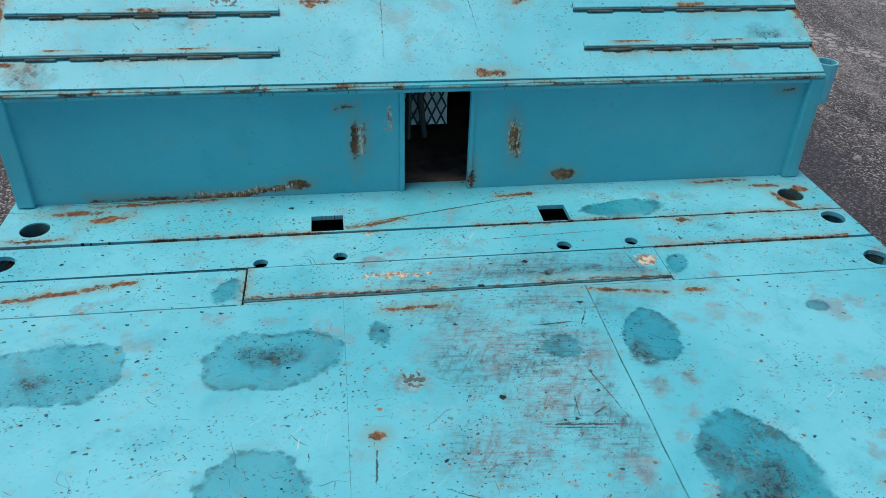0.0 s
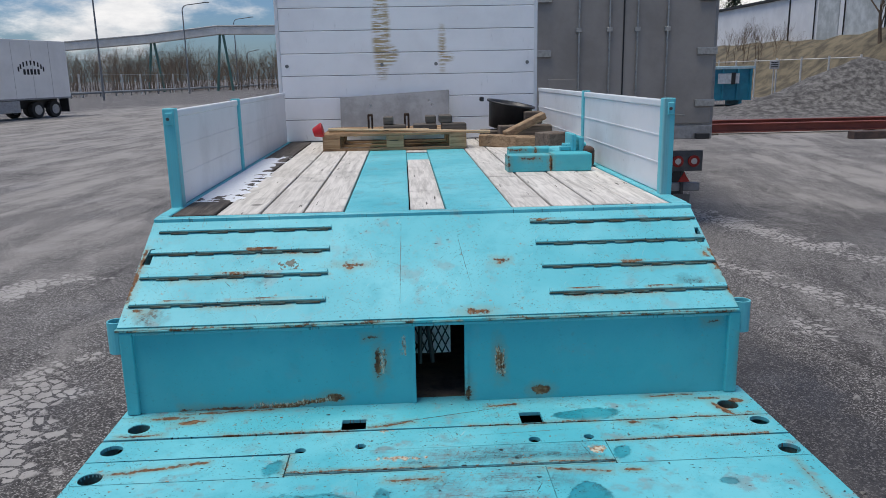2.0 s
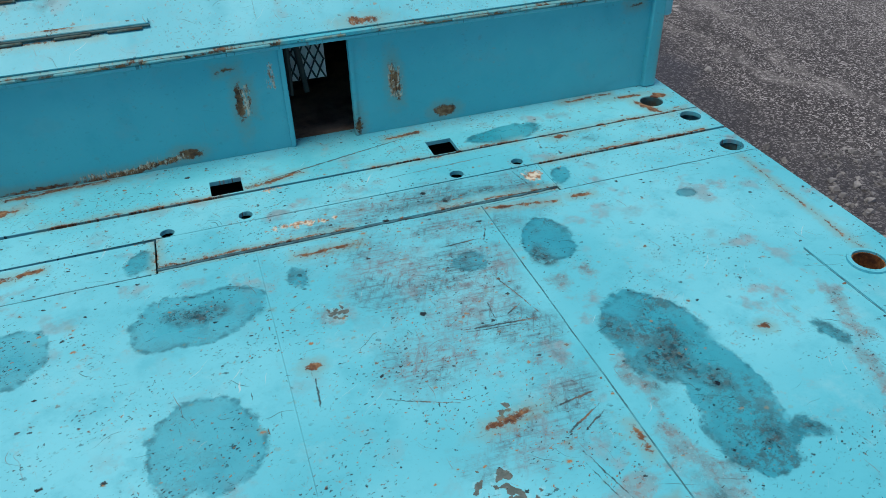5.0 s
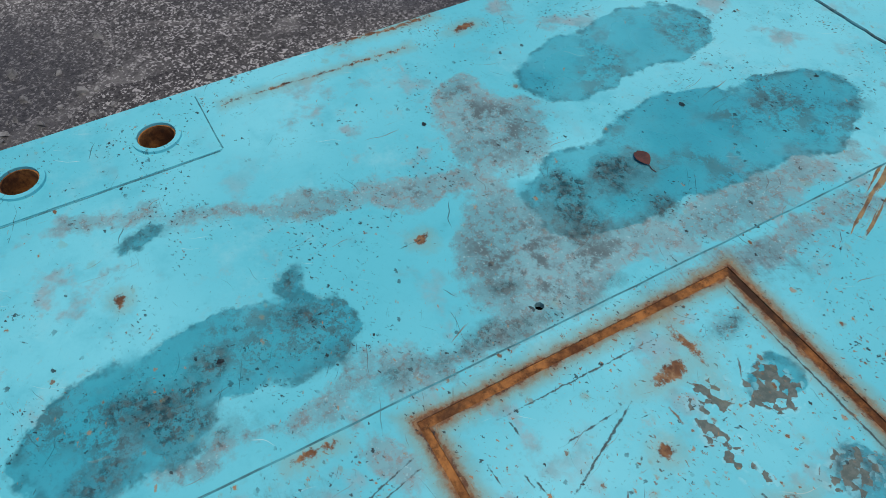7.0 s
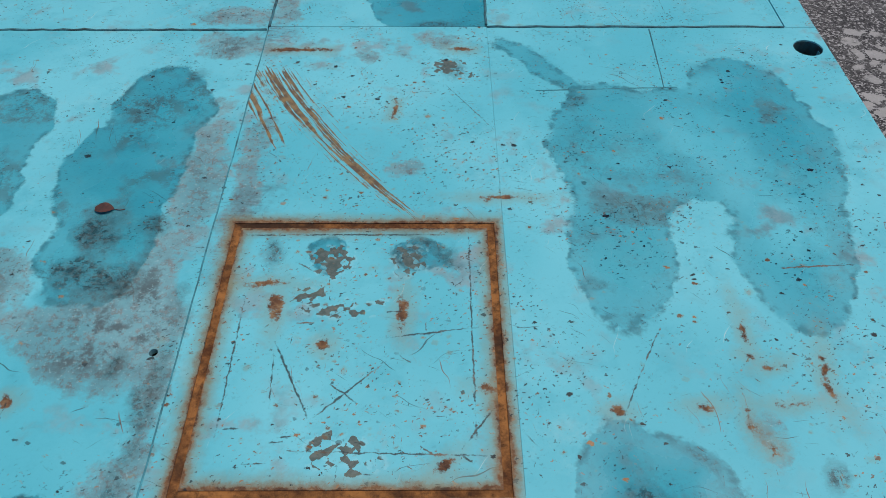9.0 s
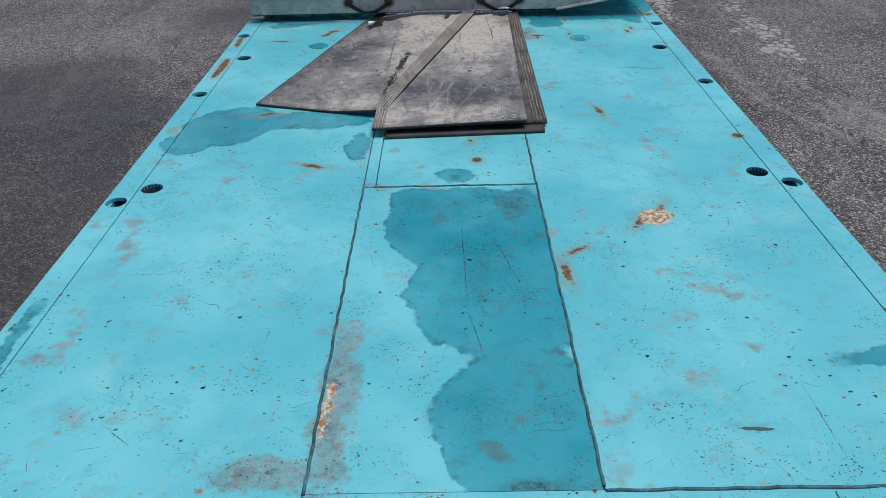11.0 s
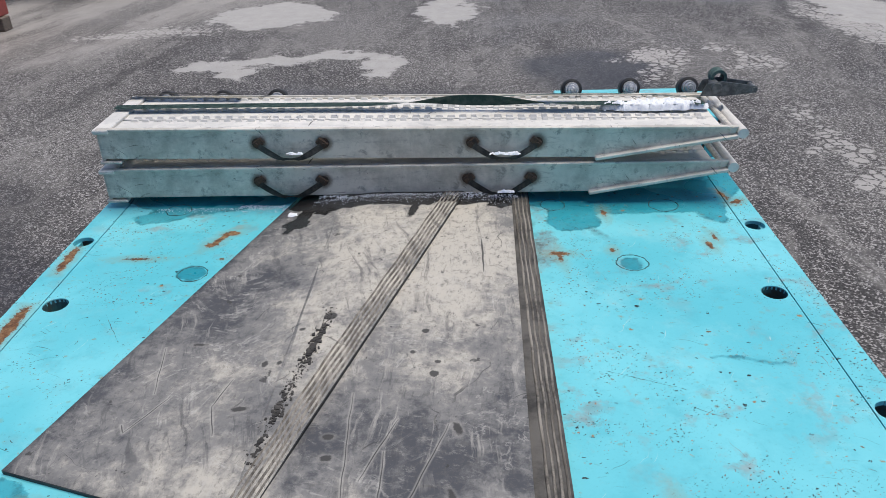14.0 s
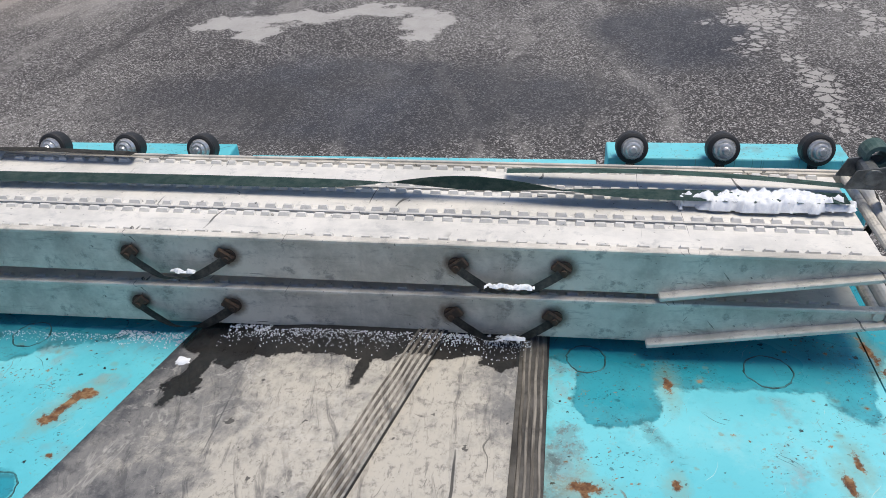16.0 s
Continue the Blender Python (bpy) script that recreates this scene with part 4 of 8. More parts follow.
RUST = [seg(-0.20, 1.986, -0.045, 1.988, 0.006), seg(0.335, 2.025, 0.545, 1.992, 0.005), seg(0.60, 2.0, 0.655, 1.996, 0.006), (-0.246, 1.574, 0.014, 0.012, 0), (0.11, 1.282, 0.030, 0.008, 10), (0.075, 1.276, 0.018, 0.010, 0), seg(0.308, -0.339, 0.15, -0.338, 0.008), seg(-0.195, -0.347, -0.255, -0.346, 0.007), seg(-0.05, -0.09, -0.04, -0.03, 0.004),
        (0.622, 0.806, 0.010, 0.009, 0), seg(1.268, 0.70, 1.266, 0.45, 0.005), (1.18, 0.394, 0.012, 0.022, 0), (0.755, 1.334, 0.010, 0.008, 0), (-0.483, 0.826, 0.010, 0.007, 0), (-0.644, 0.821, 0.012, 0.006, 0)]
RUST += [seg(1.197, 2.02, 1.180, 1.45, 0.001), seg(1.186, 1.0, 1.178, 0.55, 0.001), (-0.887, 0.738, 0.004, 0.020, -10), (-0.885, 0.786, 0.004, 0.014, 12), (-0.757, 0.65, 0.003, 0.014, 0), (-0.753, 0.707, 0.006, 0.004, 0), (-0.784, 0.73, 0.007, 0.003, 20), (-0.753, 1.111, 0.009, 0.011, 0), (-0.735, 0.90, 0.007, 0.005, 40), (-0.715, 0.85, 0.003, 0.010, 0), (-0.80, 0.815, 0.014, 0.003, 5), (-0.30, 0.27, 0.03, 0.006, 0), (0.325, 1.15, 0.003, 0.04, 0)]
LINES = [seg(0.163, 1.892, 0.278, 1.896, 0.003), seg(0.279, 1.879, 0.303, 1.93, 0.002), seg(0.10, 1.566, 0.30, 1.545, 0.0028), seg(0.11, 1.556, 0.25, 1.540, 0.0018), seg(0.192, 1.638, 0.188, 1.57, 0.0015), seg(0.238, 1.765, 0.297, 1.556, 0.0016), seg(0.279, 1.619, 0.213, 1.577, 0.002), seg(0.299, 1.295, 0.20, 1.282, 0.003), seg(0.287, 1.259, 0.192, 1.209, 0.0028), seg(0.29, 1.24, 0.22, 1.20, 0.002),
         seg(-0.254, 1.443, -0.247, 1.531, 0.0025), seg(-0.12, 1.42, 0.02, 1.36, 0.0015), seg(-0.869, 0.486, -1.038, 0.478, 0.0022), seg(-0.594, 0.642, -0.541, 0.74, 0.0012), seg(-0.541, 0.74, -0.492, 0.837, 0.0012), seg(0.24, 1.02, 0.20, 1.16, 0.0015), seg(0.22, 1.02, 0.19, 1.14, 0.0012), seg(0.62, 0.81, 0.62, 0.86, 0.001), seg(-0.30, 0.02, -0.18, -0.17, 0.0012)]
PEEL = [(0.006, 0.955, 0.030, 0.016, 0), (0.016, 1.012, 0.026, 0.014, 0), (0.044, 1.100, 0.034, 0.026, 0), (0.007, 1.061, 0.018, 0.026, 0), (-0.012, 1.132, 0.015, 0.026, 0), (0.027, 1.150, 0.010, 0.012, 0), (-0.19, -0.26, 0.032, 0.030, 0), (-0.235, -0.215, 0.018, 0.014, 0), (-0.15, 1.742, 0.016, 0.018, 0), (0.10, 1.30, 0.014, 0.008, 0)]
STRANDS = [(0.160, -0.66, -0.40, -0.26, 0.36, 0.064, 0.026, 0.70), (0.270, -0.46, 0.0, -0.22, 0.15, 0.036, 0.024, 0.0)]
HATCH = (-0.275, 0.2815, 0.3595, 0.983)


def on(spots, x0, x1):
    """The marks that lie on the plate between x0 and x1."""
    return [s for s in spots if x0 - s[2] < s[0] < x1 + s[2]]


# stains on _front_c are mixed in weaker: sky reflection put into their colour
DECK_R, DECK_M, DECK_L = (teal_paint(wet=on(WET, a, b), soot=on(SOOT, a, b), scuff=on(SCUFF, a, b), grime=on(GRIME, a, b), rust=on(RUST, a, b), lines=on(LINES, a, b), grub=gr, soak=0.66 if t == "_front_c" else 0.86, flecks={"_front_a": 0.10, "_front_b": 0.5, "_front_c": 0.25}[t], peck={"_front_a": 0.35, "_front_b": 1.0, "_front_c": 0.75}[t], fan=STRANDS if t == "_front_b" else (), peel=PEEL if t == "_front_b" else (), dry=WEAK_WET if t == "_front_c" else (), frame_rust=HATCH if t == "_front_b" else (), tag=t)
                          for a, b, t, gr in ((0.335, 1.3, "_front_a", 0.85), (-0.305, 0.34, "_front_b", 0.6), (-1.3, -0.30, "_front_c", 0.42)))

WET_R = [(0.752, -3.641, 0.046, 0.046, 0), (-0.734, -3.683, 0.040, 0.040, 0), (0.62, -2.54, 0.26, 0.10, 0), (0.98, -2.50, 0.20, 0.22, -14), (1.12, -2.33, 0.10, 0.12, 0), (0.39, -2.24, 0.045, 0.14, 0), (-0.95, -3.145, 0.11, 0.004, -1), (0.0, -1.97, 0.08, 0.06, 0),
         (-0.80, -4.40, 0.52, 0.365, 0), (-0.57, -4.02, 0.10, 0.11, 25), (-1.11, -4.08, 0.055, 0.11, 0), (0.85, -4.35, 0.42, 0.24, 0), (1.0, -4.08, 0.12, 0.06, 20), (-1.10, -0.88, 0.13, 0.035, 8), (1.225, -0.95, 0.02, 0.26, 0)]
SOOT_R = [(-0.15, -0.46, 0.08, 0.035, 0), (0.0, -1.96, 0.022, 0.022, 0), (-0.66, -0.645, 0.035, 0.008, 0), (-0.65, -3.90, 0.014, 0.035, 30), (-0.415, -3.96, 0.012, 0.07, 0), (0.70, -2.47, 0.05, 0.01, 30)]
GRIME_R = [(0.30, -0.75, 0.05, 0.28, 0), (-0.20, -1.70, 0.05, 0.10, 0), (0.45, -0.52, 0.12, 0.04, 0), (-0.45, -3.80, 0.05, 0.12, 0)]
RUST_R = [(-0.335, -1.29, 0.012, 0.05, 8), (-0.38, -1.41, 0.045, 0.008, 35), (-0.62, -1.60, 0.04, 0.012, 60), (-0.70, -1.66, 0.04, 0.010, 60), (-0.092, -2.096, 0.016, 0.022, 0), (-0.07, -2.28, 0.008, 0.014, 0), (0.55, -2.07, 0.05, 0.012, -20), (0.84, -2.62, 0.04, 0.012, 10),
          (-0.65, -2.58, 0.012, 0.05, 12), (-1.17, -2.28, 0.022, 0.018, 0), (0.98, -3.75, 0.035, 0.008, 0), (0.695, -3.93, 0.026, 0.018, 20), (0.745, -3.845, 0.024, 0.018, 20), (0.72, -3.89, 0.012, 0.05, -30), (-0.50, -3.75, 0.03, 0.014, 0), (-0.50, -3.73, 0.008, 0.03, 0), (-0.68, -3.77, 0.010, 0.014, 0),
          (-1.06, -3.86, 0.010, 0.022, 12), (-1.03, -3.80, 0.010, 0.024, 10), (-0.70, -4.06, 0.008, 0.025, 0), (1.22, -3.30, 0.02, 0.16, 0), (1.23, -3.75, 0.015, 0.10, 0), (-1.225, -4.15, 0.03, 0.015, 30), (-1.19, -4.22, 0.008, 0.05, 15)]
LINES_R = [seg(0.70, -2.50, 0.62, -2.44, 0.0025), seg(0.62, -2.44, 0.58, -2.50, 0.002), seg(-0.02, -1.60, -0.03, -1.10, 0.0014), seg(-0.03, -1.10, -0.065, -0.92, 0.0014), seg(-0.124, -1.50, -0.193, -1.22, 0.0014), seg(-0.62, -2.52, -0.80, -2.55, 0.0012), seg(-0.46, -1.95, -0.36, -2.02, 0.0012), seg(1.04, -1.32, 0.91, -1.32, 0.0014), seg(-0.64, -0.635, -0.72, -0.63, 0.006), seg(-0.84, -0.78, -0.845, -0.54, 0.0012), seg(0.75, -0.60, 0.85, -0.68, 0.001), seg(-0.20, -1.75, 0.02, -1.76, 0.0014), seg(0.47, -2.25, 0.36, -2.05, 0.001), seg(-0.55, -3.10, -0.75, -3.02, 0.0012), seg(0.85, -3.25, 0.95, -3.40, 0.0012)]
WET_RM = [(0.14, -1.75, 0.10, 0.11, 0), (-0.03, -1.60, 0.27, 0.265, 0), (-0.12, -1.20, 0.27, 0.30, 0), (-0.15, -0.66, 0.215, 0.275, 0), (-0.25, -1.4, 0.10, 0.45, 0)]
BARE_R = [(-0.68, -1.62, 0.06, 0.05, 20), (0.32, -0.72, 0.01, 0.10, 0)]
REAR_R, REAR_M, REAR_L = (teal_paint(wet=on(WET_R, a, b) + (WET_RM if t == "_rear_b" else []), soot=on(SOOT_R, a, b), grime=on(GRIME_R, a, b), rust=on(RUST_R, a, b), bare=on(BARE_R, a, b), grub=0.22, wear=1.05, peck=0.42, flecks=0.32, lines=on(LINES_R, a, b), tag=t)
                          for a, b, t in ((0.335, 1.3, "_rear_a"), (-0.305, 0.34, "_rear_b"), (-1.3, -0.30, "_rear_c")))

RUST_N = [(0.35, 2.372, 0.25, 0.003, 1), (0.95, 2.371, 0.28, 0.003, 0), (-0.6, 2.375, 0.25, 0.003, 0), (0.9, 2.215, 0.30, 0.003, 0), (0.95, 2.575, 0.10, 0.006, 0), (1.1, 2.53, 0.04, 0.008, 0), (-0.30, 2.06, 0.26, 0.003, 0), (0.40, 2.06, 0.18, 0.003, 0), (-0.552, 2.12, 0.003, 0.07, 0), (-0.20, 2.412, 0.09, 0.007, 14), (0.25, 2.545, 0.06, 0.006, 3), (-0.98, 2.50, 0.05, 0.018, 8), (-1.08, 2.545, 0.06, 0.012, 0), (-0.85, 2.585, 0.20, 0.006, 2), (-1.15, 2.395, 0.08, 0.008, 3), (1.20, 2.50, 0.03, 0.02, 0), (1.12, 2.43, 0.015, 0.05, 20), (0.73, 2.345, 0.02, 0.012, 0), (-1.04, 2.13, 0.16, 0.008, 12), (-0.89, 2.165, 0.05, 0.007, 0)]
DECK_NOSE = teal_paint(wet=[(0.57, 2.435, 0.13, 0.045, 6), (-0.60, 2.10, 0.035, 0.05, -25), (0.63, 2.13, 0.03, 0.05, -25)], soot=[(0.81, 2.305, 0.026, 0.014, 0), (0.30, 2.10, 0.25, 0.02, 0)], scuff=[(0.15, 2.12, 0.35, 0.06, 0)], rust=RUST_N,
                       bare=[(-0.17, 2.13, 0.06, 0.012, 0), (0.54, 2.14, 0.03, 0.025, 0), (-0.22, 2.36, 0.02, 0.01, 0)], lines=[(0.0, 2.465, 0.30, 0.003, 13), (0.25, 2.543, 0.10, 0.002, 5), (0.30, 2.30, 0.24, 0.0018, 3), (-0.9, 2.592, 0.3, 0.002, 0), (0.5, 2.135, 0.0015, 0.05, 10)], tag="_nose")
CLEAN = teal_paint(wear=0.6, tag="_plain")
# upright paint: carries the wall's shade in its deeper teal
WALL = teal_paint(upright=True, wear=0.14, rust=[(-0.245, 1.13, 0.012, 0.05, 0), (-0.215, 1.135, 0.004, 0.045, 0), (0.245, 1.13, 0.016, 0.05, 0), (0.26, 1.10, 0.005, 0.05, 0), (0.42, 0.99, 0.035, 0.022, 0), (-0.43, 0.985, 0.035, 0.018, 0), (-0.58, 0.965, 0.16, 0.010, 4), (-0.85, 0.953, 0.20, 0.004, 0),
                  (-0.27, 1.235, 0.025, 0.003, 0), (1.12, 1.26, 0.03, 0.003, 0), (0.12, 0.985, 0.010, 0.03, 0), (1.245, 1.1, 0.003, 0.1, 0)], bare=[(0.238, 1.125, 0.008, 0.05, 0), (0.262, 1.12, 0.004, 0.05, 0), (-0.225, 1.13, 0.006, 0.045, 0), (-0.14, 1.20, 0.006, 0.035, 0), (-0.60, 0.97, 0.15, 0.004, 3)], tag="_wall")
SLOPE = teal_paint(wear=0.55, peck=0.95, flecks=0.35, peel=[(-0.62, 2.875, 0.028, 0.026, 0), (-0.60, 2.86, 0.014, 0.014, 0)], soot=[(-1.14, 2.64, 0.06, 0.040, 0), (1.08, 2.72, 0.06, 0.026, 0), (-0.95, 3.05, 0.010, 0.010, 0), (-0.75, 2.80, 0.03, 0.008, 0)], lines=[seg(-0.15, 2.66, -0.14, 3.10, 0.0014), seg(0.11, 3.02, 0.15, 2.72, 0.0014), seg(0.0, 2.98, 0.02, 2.975, 0.003), seg(-0.88, 2.80, -0.85, 2.77, 0.002)], rust=[seg(1.195, 2.87, 1.228, 2.75, 0.010), seg(1.222, 2.70, 1.238, 2.645, 0.010), (-1.25, 2.93, 0.008, 0.06, 0), seg(-0.95, 2.676, -0.60, 2.676, 0.0015), seg(-1.1, 2.817, -0.85, 2.817, 0.0012), seg(-0.75, 2.949, -0.5, 2.949, 0.0012), seg(0.55, 2.676, 0.95, 2.676, 0.002), seg(0.85, 2.817, 1.1, 2.817, 0.0012), (-0.355, 2.872, 0.030, 0.007, 0), (-0.36, 2.858, 0.014, 0.010, 0), (0.29, 2.874, 0.032, 0.005, 0), (0.28, 2.862, 0.012, 0.007, 0), (0.16, 2.615, 0.04, 0.012, 0), (1.235, 2.80, 0.012, 0.10, 8), (1.25, 2.66, 0.012, 0.05, 0), (-1.255, 2.80, 0.010, 0.10, 0), (-1.2, 2.665, 0.02, 0.008, 0)], tag="_slope")

trailer = thing("low_loader_trailer", "turquoise painted steel low loader trailer, rusty and stained", "trailer", (0, -1, 0))


def deck(name, outline, holes=(), mat=None, top=D, thick=0.014, label=""):
    return part(name, plate(outline, holes, top - thick, top), mat, trailer, label)


# nose of the low deck
HOLE = 0.041
deck("deck_plate", rect(-W, W, 2.372, F + 0.05), [circle(-1.172, 2.458, HOLE), circle(1.155, 2.468, HOLE), rect(-0.388, -0.294, 2.378, 2.463), rect(0.306, 0.392, 2.375, 2.468)], DECK_NOSE)
deck("deck_plate", [(-W, 2.204), (W, 2.214), (W, 2.367), (-W, 2.356)],
     [circle(-1.212, 2.285, 0.040), circle(1.215, 2.318, 0.036), circle(-0.522, 2.226, 0.020, 14), circle(-0.306, 2.240, 0.020, 14), circle(0.332, 2.238, 0.022, 14), circle(0.535, 2.243, 0.019, 14)], DECK_NOSE)
deck("deck_plate", rect(-W, -0.558, 2.043, 2.198), [circle(-1.212, 2.085, 0.040)], DECK_NOSE)
deck("deck_plate", rect(0.588, W, 2.043, 2.202), [circle(1.218, 2.093, 0.038)], DECK_NOSE)
deck("cross_bar", rect(-0.552, 0.582, 2.058, 2.196), [], DECK_NOSE, D + 0.006, 0.020, "raised cross bar with worn, scraped paint")
deck("deck_plate", rect(-0.553, 0.583, 2.043, 2.054), [], DECK_NOSE)
# forward plates, with the inset hatch in the middle
deck("deck_plate", rect(-0.3025, 0.336, -0.4625, 2.0425), [rect(-0.283, 0.290, 0.352, 0.990)], DECK_M)
deck("deck_plate", rect(0.3370, W, -0.442, 2.0415), [circle(1.150, 1.445, 0.043), circle(1.148, 1.165, 0.043), circle(0.383, 0.699, 0.009, 8)], DECK_R)
deck("deck_plate", rect(-W, -0.303, -0.461, 2.0425), [circle(-1.217, -0.352, 0.041), circle(-1.150, 1.445, 0.043), circle(-1.148, 1.165, 0.043)], DECK_L)
rng = random.Random(31)
NICKS = [(rng.uniform(-0.23, 0.23), rng.uniform(0.40, 0.95), rng.uniform(0.006, 0.022), 0.0016, rng.choice((0, 4, 90, 84, 40, -35))) for _ in range(18)]
deck("hatch", rect(-0.267, 0.273, 0.367, 0.976), [], teal_paint(wear=1.0, flecks=0.62, grub=0.3, wet=[(-0.125, 0.45, 0.055, 0.045, 0), (0.075, 0.445, 0.034, 0.038, 0)], soot=[(-0.10, 0.452, 0.030, 0.040, 0), seg(-0.075, 0.375, -0.20, 0.475, 0.012), (0.20, 0.44, 0.018, 0.05, 0)],
     rust=[(0.168, 0.585, 0.011, 0.034, 0), (-0.088, 0.60, 0.010, 0.030, 0), (0.062, 0.685, 0.011, 0.012, 0), (-0.265, 0.78, 0.02, 0.008, 0), (-0.17, 0.93, 0.014, 0.006, 40), (0.20, 0.53, 0.03, 0.006, 0)], peel=[(0.066, 0.462, 0.030, 0.024, 0), (0.055, 0.475, 0.018, 0.018, 0), (0.10, 0.555, 0.014, 0.018, 0), (0.045, 0.585, 0.030, 0.008, 0), (0.02, 0.578, 0.010, 0.010, 0), (-0.10, 0.47, 0.022, 0.030, 0), (0.015, 0.905, 0.030, 0.022, 0), (-0.01, 0.93, 0.02, 0.012, 0)], frame_rust=HATCH,
     lines=NICKS + [seg(0.155, 0.675, 0.075, 0.84, 0.0024), seg(0.07, 0.845, -0.06, 0.72, 0.0022), seg(-0.06, 0.665, -0.235, 0.64, 0.002), seg(0.04, 0.77, -0.01, 0.81, 0.002), (-0.225, 0.62, 0.0018, 0.26, 0), (0.232, 0.72, 0.0016, 0.16, 0), seg(-0.20, 0.90, -0.26, 0.82, 0.002), seg(0.10, 0.905, -0.25, 0.915, 0.0018), (0.04, 0.388, 0.22, 0.002, 0), (0.15, 0.76, 0.0014, 0.06, 4)], tag="_hatch"), D - 0.0005, 0.005, "turquoise hatch plate with rust marks")
part("hatch_groove", plate(rect(-0.295, 0.302, 0.340, 1.002), [], D - 0.03, D - 0.003), rust_mat(), trailer, "rusty groove round the hatch")
# doubler plates at the stake pockets
for s in (1, -1):
    part("pocket_plate", plate(rect(*sorted((s * 1.045, s * 1.250)), 1.055, 1.555), [circle(s * 1.150, 1.445, 0.043), circle(s * 1.148, 1.165, 0.043)], D, D + 0.003), DECK_R if s > 0 else DECK_L, trailer)
# rear plates, between narrow edge rails
deck("deck_plate", rect(-0.300, 0.335, -1.876, -0.464), [], REAR_M)
deck("deck_plate", rect(-0.300, 0.290, R, -1.880), [], REAR_M)
deck("deck_plate", rect(0.294, 0.335, R, -1.880), [], REAR_M)
deck("deck_plate", rect(0.339, 1.180, R, -0.444), [circle(1.132, -1.905, 0.040), circle(1.135, -3.455, 0.040)], REAR_R)
deck("deck_plate", rect(-1.182, -0.304, R, -0.464), [circle(-1.134, -1.945, 0.040), circle(-1.138, -3.488, 0.040)], REAR_L)
deck("edge_rail", rect(1.184, W, R, -0.444), [circle(1.229, -1.80, 0.038), circle(1.228, -2.903, 0.037), circle(1.232, -3.880, 0.036)], REAR_R)
deck("edge_rail", rect(-W, -1.186, R, -0.464), [circle(-1.230, -1.855, 0.037), circle(-1.228, -2.934, 0.037), circle(-1.230, -3.947, 0.036)], REAR_L)
# near-black backing paints the shade under the joints and inside the pockets
part("deck_backing", plate(rect(-W + 0.04, W - 0.04, R + 0.01, 2.62), [], D - 0.075, D - 0.060), gap_shade(), trailer)
# pocket tubes and their welded rims
for x, y, r in ((1.150, 1.445, 0.043), (1.148, 1.165, 0.043), (-1.150, 1.445, 0.043), (-1.148, 1.165, 0.043)):
    part("stake_pocket", pipe((x, y, D - 0.055), (x, y, D + 0.010), r + 0.009, 0.011, 22), CLEAN, trailer, "turquoise pipe rim of a stake pocket")
    part("pocket_lining", pipe((x, y, D - 0.055), (x, y, D + 0.004), r - 0.003, 0.003, 22), rust_mat(), trailer, "rusty brown inside of a stake pocket")
# bores: turquoise darkened to imitate the shade inside the holes
for x, y in ((-1.172, 2.458), (1.155, 2.468), (-1.212, 2.085), (1.218, 2.093), (-1.217, -0.352), (1.132, -1.905), (-1.134, -1.945), (1.135, -3.455), (-1.138, -3.488), (1.228, -2.903), (-1.228, -2.934), (1.232, -3.880), (-1.230, -3.947)):
    part("stake_pocket", pipe((x, y, D - 0.058), (x, y, D - 0.004), 0.046, 0.006, 18), plain(c=(0.035, 0.15, 0.16), c2=(0.06, 0.055, 0.035), rough=0.8, scale=16, tag="_bore"), trailer, "turquoise inside of a stake pocket, shade in its colour")
# side skirts, chassis and wheels below
for s in (1, -1):
    part("side_skirt", box(*sorted((s * (W - 0.02), s * (W - 0.002))), R, F, D - 0.22, D - 0.016), CLEAN, trailer)
    part("chassis_beam", box(*sorted((s * 0.40, s * 0.52)), R + 0.1, 6.6, 0.62, D - 0.078), CLEAN, trailer)
    for y in (-3.6, -2.3, -1.0):
        tyre = part("wheel", rounded(rod((s * 0.80, y, 0.41), (s * 1.05, y, 0.41), 0.41, 28), 0.03), plain(c=(0.03, 0.03, 0.03), rough=0.8, tag="_tyre"), trailer)
        part("rim", rod((s * 1.03, y, 0.41), (s * 1.065, y, 0.41), 0.2, 20), CLEAN, tyre)
for y in (-3.6, -2.3, -1.0):
    part("axle", rod((-0.8, y, 0.41), (0.8, y, 0.41), 0.06, 10), CLEAN, trailer)
    part("axle_bracket", box(-0.5, 0.5, y - 0.06, y + 0.06, 0.43, 0.63), CLEAN, trailer)
part("landing_leg", box(-0.52, -0.40, 5.2, 5.35, 0.02, 0.7), CLEAN, trailer)
part("landing_leg", box(0.40, 0.52, 5.2, 5.35, 0.02, 0.7), CLEAN, trailer)
for s in (-0.46, 0.46):
    part("landing_foot", box(s - 0.15, s + 0.15, 5.12, 5.43, 0.0, 0.02), CLEAN, trailer)

# step wall with its doorway; behind it a bay with shade painted near-black
FRONT = Matrix.Translation((0, F, 0)) @ pose(0, 0, 0, 90, 0, 0)


def upright(outline, holes, y0, y1, mat, name, label="", parent=None):
    """A standing plate in the x-z plane from y0 to y1."""
    bm = plate(outline, holes, 0, y1 - y0)
    bmesh.ops.transform(bm, matrix=Matrix.Translation((0, y1, 0)) @ pose(0, 0, 0, 90, 0, 0), verts=bm.verts)
    return part(name, bm, mat, parent or trailer, label)


